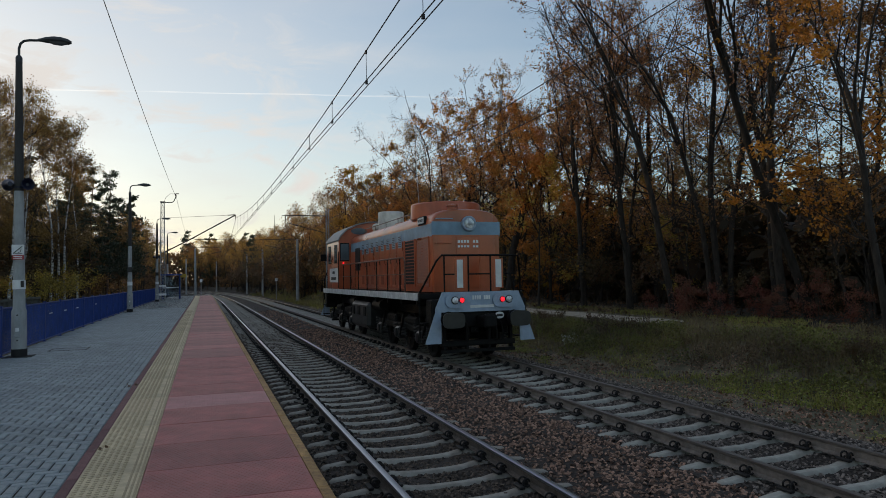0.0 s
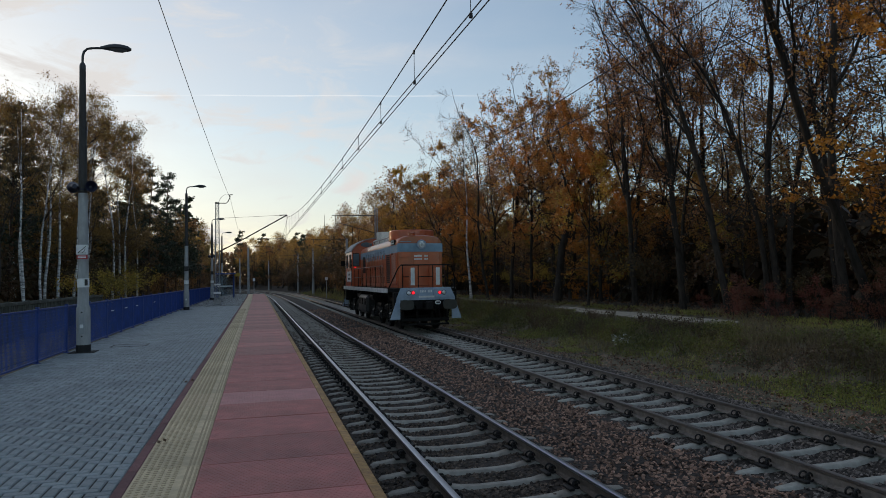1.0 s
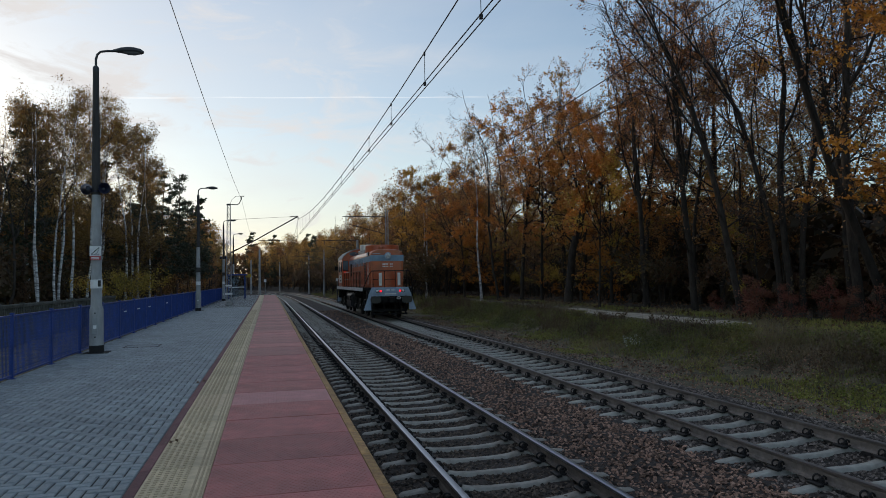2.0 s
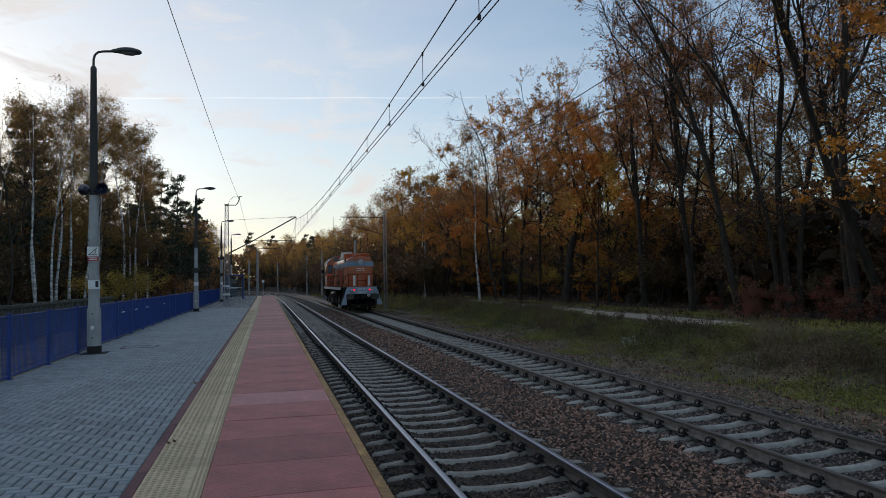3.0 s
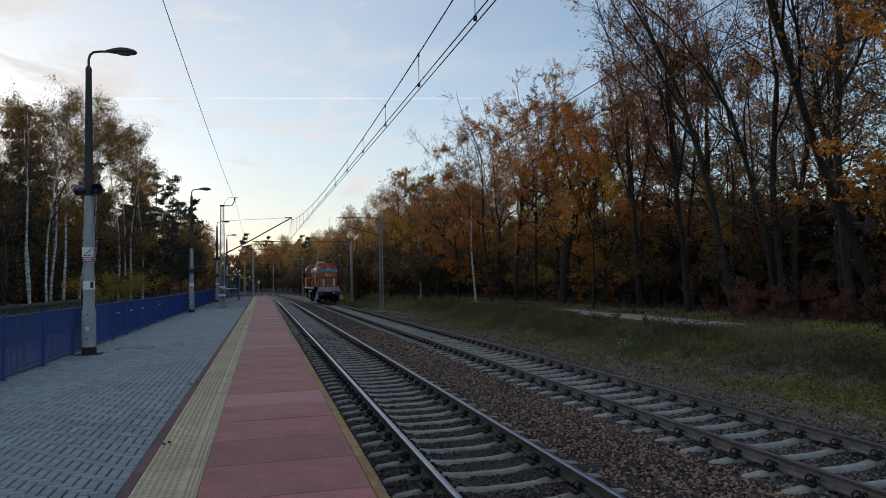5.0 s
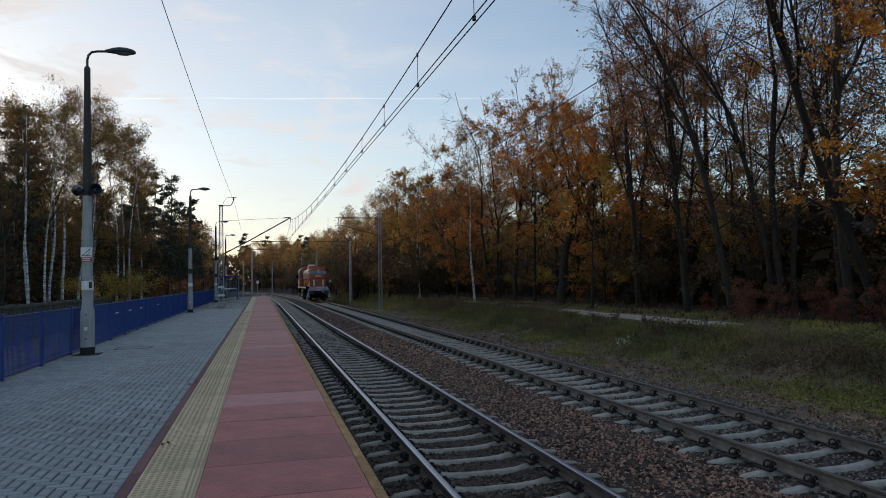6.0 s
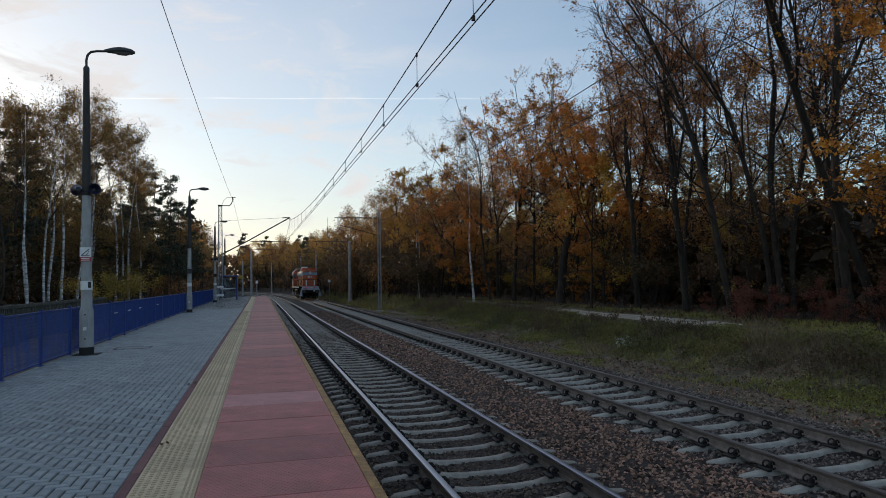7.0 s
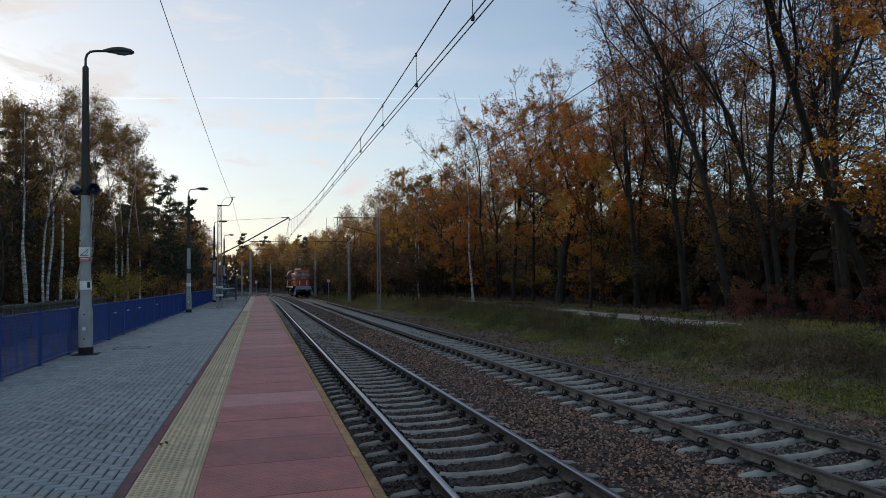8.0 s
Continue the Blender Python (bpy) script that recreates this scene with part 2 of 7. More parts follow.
BIRCH_LEAF = leaf_mat("birch_leaf", [(0.075, 0.045, 0.018), (0.140, 0.080, 0.025), (0.240, 0.135, 0.035), (0.340, 0.200, 0.050)], 0.3)
GOLD_LEAF = leaf_mat("golden_leaf", [(0.200, 0.085, 0.022), (0.360, 0.150, 0.026), (0.560, 0.225, 0.030), (0.640, 0.310, 0.045)])
AMBER_LEAF = leaf_mat("amber_leaf", [(0.140, 0.085, 0.026), (0.240, 0.140, 0.034), (0.380, 0.220, 0.042), (0.460, 0.270, 0.055)])
BROWN_LEAF = leaf_mat("withered_oak_leaf", [(0.100, 0.056, 0.038), (0.170, 0.088, 0.050), (0.310, 0.138, 0.052), (0.450, 0.190, 0.050)], 0.4)
RED_LEAF = leaf_mat("red_shrub_leaf", [(0.095, 0.034, 0.032), (0.160, 0.048, 0.042), (0.240, 0.070, 0.050), (0.200, 0.090, 0.052)])
SHRUB_LEAF = leaf_mat("shrub_leaf", [(0.048, 0.042, 0.022), (0.080, 0.066, 0.032), (0.130, 0.085, 0.040), (0.150, 0.078, 0.042)])
# shrub leaf at about half brightness: the wood's inner shade put into the colour
UNDERWOOD_SHADE = leaf_mat("shaded_underwood_leaf", [(0.022, 0.021, 0.011), (0.036, 0.031, 0.015), (0.060, 0.038, 0.018), (0.075, 0.036, 0.020)], 0.3)
NEEDLE = leaf_mat("pine_needle", [(0.020, 0.030, 0.015), (0.032, 0.046, 0.020), (0.048, 0.062, 0.028)], 0.1, 0.1)
FAR_LEAF = leaf_mat("far_foliage", [(0.080, 0.056, 0.026), (0.165, 0.105, 0.036), (0.310, 0.185, 0.048), (0.480, 0.280, 0.062)])
GRASS = leaf_mat("grass_blade", [(0.100, 0.112, 0.034), (0.185, 0.192, 0.050), (0.310, 0.285, 0.070), (0.450, 0.345, 0.140)], 0.25, 0.0)
BRAMBLE = leaf_mat("bramble_leaf", [(0.062, 0.066, 0.020), (0.110, 0.112, 0.028), (0.180, 0.165, 0.036), (0.270, 0.170, 0.050)], 0.25, 0.0)
HERB = leaf_mat("withered_herb", [(0.06, 0.04, 0.026), (0.13, 0.085, 0.045), (0.22, 0.14, 0.06)], 0.25, 0.0)
SPROUT = leaf_mat("weed_sprout", [(0.10, 0.13, 0.03), (0.20, 0.24, 0.04), (0.34, 0.36, 0.06)], 0.3, 0.0)
DRY_GRASS = leaf_mat("dry_grass", [(0.121, 0.094, 0.050), (0.231, 0.171, 0.088), (0.374, 0.286, 0.165)], 0.25, 0.0)
LITTER = leaf_mat("leaf_litter", [(0.050, 0.028, 0.018), (0.110, 0.056, 0.028), (0.200, 0.100, 0.040)], 0.1, 0.0)

# ---- mesh tools ----
class Shape:
    """Collects vertices and faces for one mesh."""
    def __init__(self):
        self.v, self.f = [], []

    def add(self, verts, faces, m=None):
        n = len(self.v)
        self.v.extend([tuple(m @ Vector(p)) for p in verts] if m else [tuple(p) for p in verts])
        self.f.extend([tuple(i + n for i in f) for f in faces])
        return self

    def box(self, x0, y0, z0, x1, y1, z1, c=0.0, m=None):
        """A box; c chamfers its edges."""
        if x0 > x1: x0, x1 = x1, x0
        if y0 > y1: y0, y1 = y1, y0
        if z0 > z1: z0, z1 = z1, z0
        if not c:
            v = [(x, y, z) for z in (z0, z1) for y in (y0, y1) for x in (x0, x1)]
            return self.add(v, [(0, 2, 3, 1), (4, 5, 7, 6), (0, 1, 5, 4), (2, 6, 7, 3), (0, 4, 6, 2), (1, 3, 7, 5)], m)
        c = min(c, (x1 - x0) * 0.45, (y1 - y0) * 0.45, (z1 - z0) * 0.45)
        lo, hi = (x0, y0, z0), (x1, y1, z1)
        v, idx = [], {}
        for s in [(a, b, d) for a in (0, 1) for b in (0, 1) for d in (0, 1)]:
            for ax in range(3):
                p = []
                for k in range(3):
                    e = hi[k] if s[k] else lo[k]
                    if k != ax:
                        e += -c if s[k] else c
                    p.append(e)
                idx[s, ax] = len(v)
                v.append(p)
        f = []
        for ax in range(3):
            o = [k for k in range(3) if k != ax]
            for side in (0, 1):
                ring = []
                for a, b in ((0, 0), (1, 0), (1, 1), (0, 1)):
                    s = [0, 0, 0]
                    s[ax], s[o[0]], s[o[1]] = side, a, b
                    ring.append(idx[tuple(s), ax])
                f.append(tuple(ring))
            for a in (0, 1):
                for b in (0, 1):
                    s0, s1 = [0, 0, 0], [0, 0, 0]
                    s0[o[0]], s0[o[1]], s1[o[0]], s1[o[1]] = a, b, a, b
                    s1[ax] = 1
                    s0, s1 = tuple(s0), tuple(s1)
                    f.append((idx[s0, o[0]], idx[s1, o[0]], idx[s1, o[1]], idx[s0, o[1]]))
        for s in [(a, b, d) for a in (0, 1) for b in (0, 1) for d in (0, 1)]:
            f.append((idx[s, 0], idx[s, 1], idx[s, 2]))
        return self.add(v, f, m)

    def line(self, pts, radii, n=6, cap=True):
        """A tube along points."""
        pts = [Vector(p) for p in pts]
        if not hasattr(radii, "__len__"):
            radii = [radii] * len(pts)
        up = None
        rings = len(pts)
        base = len(self.v)
        for i, p in enumerate(pts):
            d = (pts[min(i + 1, rings - 1)] - pts[max(i - 1, 0)])
            d = d.normalized() if d.length > 1e-9 else Vector((0, 0, 1))
            if up is None:
                up = Vector((1, 0, 0)) if abs(d.x) < 0.8 else Vector((0, 1, 0))
            a = d.cross(up).normalized()
            b = a.cross(d).normalized()
            up = b
            for k in range(n):
                w = 2 * math.pi * k / n
                q = p + (a * math.cos(w) + b * math.sin(w)) * radii[i]
                self.v.append((q.x, q.y, q.z))
        for i in range(rings - 1):
            for k in range(n):
                j = (k + 1) % n
                self.f.append((base + i * n + k, base + i * n + j, base + (i + 1) * n + j, base + (i + 1) * n + k))
        if cap:
            self.f.append(tuple(base + k for k in reversed(range(n))))
            self.f.append(tuple(base + (rings - 1) * n + k for k in range(n)))
        return self

    def lathe(self, prof, n=20, m=None):
        """A turned body: (radius, height) round z."""
        v, f = [], []
        for r, z in prof:
            v.extend([(r * math.cos(2 * math.pi * k / n), r * math.sin(2 * math.pi * k / n), z) for k in range(n)])
        for i in range(len(prof) - 1):
            for k in range(n):
                j = (k + 1) % n
                f.append((i * n + k, i * n + j, (i + 1) * n + j, (i + 1) * n + k))
        f.append(tuple(reversed(range(n))))
        f.append(tuple((len(prof) - 1) * n + k for k in range(n)))
        return self.add(v, f, m)

    def prism(self, poly, h, m=None):
        """A polygon in x, y raised by h in z."""
        n = len(poly)
        v = [(x, y, 0) for x, y in poly] + [(x, y, h) for x, y in poly]
        f = [tuple(reversed(range(n))), tuple(range(n, 2 * n))]
        f += [(k, (k + 1) % n, n + (k + 1) % n, n + k) for k in range(n)]
        return self.add(v, f, m)

    def mesh(self, name, material, smooth=35):
        me = bpy.data.meshes.new(name)
        me.from_pydata(self.v, [], self.f)
        if material:
            me.materials.append(material)
        if smooth:
            me.shade_smooth()
            me.set_sharp_from_angle(angle=radians(smooth))
        me.update()
        return me


def part(name, shape, material, parent=None, label="", at=None, smooth=35):
    """Links a shape (or a ready mesh) as one mesh object, under its thing."""
    me = shape.mesh(name, material, smooth) if isinstance(shape, Shape) else shape
    ob = new(name, me)
    if parent:
        ob.parent = parent
    if at is not None:
        ob.matrix_basis = at
    if label:
        ob["label"] = label
    return ob


def thing(name, at, label, category, group=""):
    ob = new(name)
    ob.empty_display_size = 0.2
    ob.matrix_basis = at
    return tagged(ob, label, category, group)


# ---- the line of the railway: straight, then easing to the left ----
def bend(y):
    return -2.64e-6 * max(0.0, min(y, 260) - 50) ** 3 - (0.35 * (y - 260) if y > 260 else 0)


def heading(y):
    return math.degrees(math.atan(3 * 2.64e-6 * max(0.0, min(y, 260) - 50) ** 2))


def dip(y):
    return -0.002 * max(0.0, y - 20)


T1, T2 = 2.60, 6.49            # track centres
RAIL1, RAIL2 = -0.55, -0.51    # rail tops

# ---- ground ----
def rough(x, y, s=1.0):
    return s * (0.10 * noise.noise((x * 0.35, y * 0.35, 1.7)) + 0.05 * noise.noise((x * 1.1, y * 1.1, 4.2)))


PROFILE = [(-900, 1.0), (-120, 0.2), (-40, -0.2), (-14, -0.4), (-7, -0.5), (-5.4, -0.45), (-4.7, -0.3), (-4.2, -0.8), (0.8, -1.1), (8.4, -1.1), (8.9, -0.98),
           (9.6, -0.92), (10.6, -0.95), (11.3, -0.80), (12.0, -0.50), (12.6, -0.22), (13.1, -0.11), (13.6, -0.03), (15.2, 0.05), (17, 0.16), (30, 0.35), (120, 1.0), (900, 3.0)]


def ground_z(x, y):
    u = x - bend(y)
    for (a, za), (b, zb) in zip(PROFILE, PROFILE[1:]):
        if a <= u <= b:
            z = za + (zb - za) * (u - a) / (b - a)
            break
    else:
        z = 0.0
    amp = 1.0 if (u > 9.2 or u < -5.4) else 0.0
    if 13.3 < u < 15.2:
        amp = 0.25
    return z + rough(x, y, amp) + (0.3 * dip(y) if u > 0 else 0)


def make_ground():
    xs = [-900, -400, -200, -120, -80, -60, -40, -30, -22, -16, -12, -9, -7, -5.4, -4.7, -4.2, 0.8, 8.4, 8.9]
    x = 9.3
    while x < 18:
        xs.append(x)
        x += 0.3
    xs += [19, 20.5, 22.5, 25, 28, 32, 38, 46, 60, 90, 150, 300, 900]
    ys = [-600, -300, -120, -60, -30, -15, -6]
    y = -2.0
    while y < 45:
        ys.append(y)
        y += 0.5
    while y < 140:
        ys.append(y)
        y += 2.5
    ys += [150, 165, 180, 200, 220, 240, 260, 300, 400, 600, 1000, 2000]
    s = Shape()
    s.v = [(x + bend(y), y, ground_z(x + bend(y), y)) for y in ys for x in xs]
    n = len(xs)
    s.f = [(j * n + i, j * n + i + 1, (j + 1) * n + i + 1, (j + 1) * n + i) for j in range(len(ys) - 1) for i in range(n - 1)]
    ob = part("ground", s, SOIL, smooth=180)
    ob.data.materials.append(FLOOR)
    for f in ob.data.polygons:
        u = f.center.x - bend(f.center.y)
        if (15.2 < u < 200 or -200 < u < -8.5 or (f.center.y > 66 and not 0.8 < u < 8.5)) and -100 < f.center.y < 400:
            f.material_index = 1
    tagged(ob, "dark earth and grass verge with fallen leaves", "ground", kind="structure")
    # the sandy path along the wood
    s = Shape()
    rows = [k * 1.0 for k in range(18, 32)]
    for y in rows:
        for k, u in enumerate((13.45, 13.9, 14.5, 15.0)):
            u = u + (0.5 if y > 28 and k < 2 else 0.0)
            w = 0.12 * noise.noise((y * 0.3, k * 3.0, 0.5))
            x = u + w + bend(y)
            s.v.append((x, y, ground_z(x, y) + (0.02 if k in (1, 2) else -0.02)))
    s.f = [(j * 4 + i, j * 4 + i + 1, (j + 1) * 4 + i + 1, (j + 1) * 4 + i) for j in range(len(rows) - 1) for i in range(3)]
    tagged(part("path", s, PATH, smooth=180), "pale sandy footpath along the edge of the wood", "path", kind="structure")


make_ground()


# ---- ballast ----
BED = [(0.72, -0.77), (1.35, -0.77), (1.5, -0.750), (2.05, -0.750), (2.25, -0.785), (2.95, -0.785), (3.15, -0.750), (3.75, -0.750), (3.9, -0.75), (4.15, -0.705), (4.55, -0.69), (5.0, -0.695), (5.3, -0.712), (5.95, -0.722), (6.15, -0.76), (6.85, -0.76), (7.05, -0.722), (7.6, -0.715), (7.8, -0.705), (8.2, -0.70), (8.5, -0.80), (9.1, -0.97)]


def bed_z(u):
    for (a, za), (b, zb) in zip(BED, BED[1:]):
        if a <= u <= b:
            return za + (zb - za) * (u - a) / (b - a)
    return -1.0


def make_ballast():
    us = []
    u = 0.72
    while u < 9.1:
        us.append(u)
        u += 0.12
    us.append(9.1)
    ys = [-8 + 0.16 * k for k in range(0, 260)]
    y = ys[-1] + 0.5
    while y < 80:
        ys.append(y)
        y += 0.6
    while y < 262:
        ys.append(y)
        y += 3
    s = Shape()
    for y in ys:
        for i, u in enumerate(us):
            z = bed_z(u) + 0.018 * noise.noise((u * 9, y * 9, 0)) + 0.02 * noise.noise((u * 2, y * 2, 3))
            s.v.append((u + bend(y), y, z + dip(y)))
    n = len(us)
    s.f = [(j * n + i, j * n + i + 1, (j + 1) * n + i + 1, (j + 1) * n + i) for j in range(len(ys) - 1) for i in range(n - 1)]
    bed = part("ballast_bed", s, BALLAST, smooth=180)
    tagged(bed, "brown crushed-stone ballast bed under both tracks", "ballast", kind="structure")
    # loose stones on top, thickest where they lie nearest
    rng = random.Random(5)
    base = [(-1, -0.8, -0.5), (1, -0.7, -0.55), (0.9, 0.8, -0.5), (-0.8, 0.9, -0.5), (-0.6, -0.5, 0.55), (0.65, -0.45, 0.7), (0.5, 0.6, 0.5), (-0.55, 0.5, 0.65)]
    faces = [(4, 5, 6, 7), (0, 1, 5, 4), (1, 2, 6, 5), (2, 3, 7, 6), (3, 0, 4, 7)]
    s, dark, grey = Shape(), Shape(), Shape()

    def stone(s, u, y, size):
        e = Euler((rng.uniform(-0.9, 0.9), rng.uniform(-0.9, 0.9), rng.uniform(0, 6.3))).to_matrix()
        k = (size * rng.uniform(0.7, 1.3), size * rng.uniform(0.6, 1.0), size * rng.uniform(0.5, 0.9))
        c = (u + bend(y), y, bed_z(u) + dip(y) + size * 0.25)
        n = len(s.v)
        for p in base:
            q = e @ Vector((p[0] * k[0] * rng.uniform(0.75, 1.2), p[1] * k[1] * rng.uniform(0.75, 1.2), p[2] * k[2]))
            s.v.append((c[0] + q.x, c[1] + q.y, c[2] + q.z))
        s.f.extend([tuple(i + n for i in f) for f in faces])

    for y0, y1, per in ((4.0, 12.0, 380), (12.0, 20.0, 240), (20.0, 32.0, 110), (32.0, 55.0, 30)):
        for _ in range(int((y1 - y0) * 8.4 * per)):
            u, y = rng.uniform(0.9, 9.25), rng.uniform(y0, y1)
            on1 = abs(u - T1) < 1.27 and abs((y - 6.734 + 0.3) % 0.6 - 0.3) < 0.09
            on2 = abs(u - T2) < 1.27 and abs((y - 6.666 + 0.2986) % 0.5972 - 0.2986) < 0.09
            if (on1 or on2) and rng.random() < 0.97:
                continue
            v = u + rng.uniform(-0.15, 0.15)
            stone(dark if v < 3.75 else s if v < 5.35 else grey, u, y, rng.uniform(0.016, 0.032) * (1 if y < 20 else 1.5))
    ob = part("ballast_stones", s, STONE, smooth=0)
    tagged(ob, "loose brown crushed ballast stones", "ballast", kind="stuff")
    ob = part("ballast_stones", grey, STONE_GREY, smooth=0)
    tagged(ob, "grey-brown ballast stones about the far rails", "ballast", kind="stuff")
    ob = part("ballast_stones", dark, STONE_DARK, smooth=0)
    tagged(ob, "oily dark ballast stones between the near rails", "ballast", kind="stuff")


make_ballast()


# ---- tracks ----
RAIL_SECTION = [(-0.036, 0.0), (0.036, 0.0), (0.036, -0.03), (0.012, -0.045), (0.009, -0.12), (0.03, -0.137), (0.0625, -0.142), (0.0625, -0.149),
                (-0.0625, -0.149), (-0.0625, -0.142), (-0.03, -0.137), (-0.009, -0.12), (-0.012, -0.045), (-0.036, -0.03)]


def rail_shape(centre, off, top):
    ys = [-8.0 + 2 * k for k in range(34)] + [62 + 4 * k for k in range(49)]
    s = Shape()
    n = len(RAIL_SECTION)
    crown = [(-0.036, -0.004), (-0.024, 0.0), (0.024, 0.0), (0.036, -0.004)] + RAIL_SECTION[2:]
    n = len(crown)
    for y in ys:
        for a, b in crown:
            s.v.append((centre + off + bend(y) + a, y, top + b + dip(y)))
    for j in range(len(ys) - 1):
        for k in range(n):
            i = (k + 1) % n
            s.f.append((j * n + k, (j + 1) * n + k, (j + 1) * n + i, j * n + i))
    return s, n


def rail(name, centre, off, top, parent, head, flank):
    s, n = rail_shape(centre, off, top)
    ob = part(name, s, flank, parent, smooth=30)
    ob.data.materials.append(head)
    for f in ob.data.polygons:
        if f.index % n in (0, 1, 2, 3, n - 1):
            f.material_index = 1
    return ob


def sleeper_mesh(material):
    """Prestressed concrete sleeper: sloping flanks, raised rail seats, a waisted lower middle."""
    s = Shape()
    st = [(x, 0.84 * half, top, 0.92 * low) for x, half, top, low in ((-1.25, 0.05, -0.05, 0.11), (-1.21, 0.06, -0.025, 0.115), (-0.95, 0.066, 0.0, 0.115), (-0.58, 0.066, 0.0, 0.115), (-0.42, 0.06, -0.03, 0.105), (-0.2, 0.055, -0.042, 0.10),
          (0.2, 0.055, -0.042, 0.10), (0.42, 0.06, -0.03, 0.105), (0.58, 0.066, 0.0, 0.115), (0.95, 0.066, 0.0, 0.115), (1.21, 0.06, -0.025, 0.115), (1.25, 0.05, -0.05, 0.11))]
    for x, half, top, low in st:
        s.v += [(x, -low, -0.2), (x, -half - 0.008, top - 0.012), (x, -half + 0.006, top), (x, half - 0.006, top), (x, half + 0.008, top - 0.012), (x, low, -0.2)]
    for j in range(len(st) - 1):
        for k in range(5):
            s.f.append((j * 6 + k, (j + 1) * 6 + k, (j + 1) * 6 + k + 1, j * 6 + k + 1))
    s.f += [tuple(range(6)), tuple(reversed(range((len(st) - 1) * 6, len(st) * 6)))]
    return s.mesh("sleeper", material, 40)


def clip_shape(m=None, s=None):
    """One spring clip with its screw, at the rail's left foot."""
    s = s or Shape()
    t = Shape()
    for sy in (-1, 1):
        t.line([(-0.032 + 0.036 * math.cos(a), sy * (0.03 + 0.004 * a), 0.048 + 0.034 * math.sin(a)) for a in [k * 0.7 for k in range(9)]], 0.0095, 5)
    t.lathe([(0.026, 0.01), (0.026, 0.045), (0.017, 0.048), (0.017, 0.068), (0.012, 0.072)], 6, Matrix.Translation((-0.018, 0, 0)))
    t.box(-0.11, -0.08, 0.0, -0.06, 0.08, 0.026, 0.006)
    return s.add(t.v, t.f, m)


def make_track(name, centre, top, y0, step, head, flank, concrete, label):
    tr = thing(name, pose(0, 0, 0), label, "railway track")
    tr["kind"] = "structure"
    for k, off in enumerate((-0.7535, 0.7535)):
        rail("rail", centre, off, top, tr, head, flank)
    sm = sleeper_mesh(concrete)
    cm = clip_shape().mesh("rail_clip", CLIP, 40)
    rest, clips = Shape(), Shape()
    n_far = 0
    src = [tuple(v.co) for v in sm.vertices]
    srcf = [tuple(p.vertices) for p in sm.polygons]
    y = y0 - 16 * step
    rng = random.Random(int(centre * 100))
    while y < 250:
        m = pose(centre + bend(y), y, top - 0.159 + dip(y), 0, 0, heading(y) + rng.uniform(-0.6, 0.6))
        if y < 90:
            part("sleeper", sm, None, tr, at=m)
        else:
            rest.add(src, srcf, m)
        for off in (-0.7535, 0.7535):
            for side in (0, 180):
                cmx = m @ pose(off + (-0.062 if side == 0 else 0.062), 0, 0.006, 0, 0, side) @ Matrix.Scale(1.2, 4)
                if 4 < y < 24:
                    part("rail_clip", cm, None, tr, at=cmx)
                elif y < 75:
                    clips.box(-0.1, -0.07, 0.0, 0.0, 0.07, 0.055, 0, cmx)
        y += step
    tagged(part("far_sleepers", rest, concrete, tr, smooth=40), kind="stuff")
    tagged(part("far_rail_clips", clips, CLIP, tr, smooth=40), kind="stuff")


RAIL_DULL = mat("rail_dull_steel", (0.24, 0.215, 0.195), 0.42, 0.15, 20, 0.0, metal=0.8, stretch=(1, 0.02, 1))
make_track("railway_track_1", T1, RAIL1, 6.734, 0.6, RAIL_STEEL, RAIL_RUST, SLEEPER, "railway track with bright rails on concrete sleepers beside the platform")
make_track("railway_track_2", T2, RAIL2, 6.666, 0.5972, RAIL_DULL, RAIL_BROWN, SLEEPER_PALE, "railway track with dull rails on pale concrete sleepers")


# ---- platform ----
P_END = 86.0


def along(x, y, z=0.0):
    return pose(x + bend(y), y, z, 0, 0, heading(y))


def sheet(u0, u1, z0, z1, y0, y1, step=4.0):
    """A solid strip that follows the line of the platform."""
    s = Shape()
    n = max(1, int((y1 - y0) / step))
    for k in range(n + 1):
        y = y0 + (y1 - y0) * k / n
        b = bend(y)
        s.v += [(u0 + b, y, z0), (u1 + b, y, z0), (u1 + b, y, z1), (u0 + b, y, z1)]
    for k in range(n):
        for i in range(4):
            j = (i + 1) % 4
            s.f.append((k * 4 + i, k * 4 + j, (k + 1) * 4 + j, (k + 1) * 4 + i))
    s.f += [(3, 2, 1, 0), (n * 4, n * 4 + 1, n * 4 + 2, n * 4 + 3)]
    return s


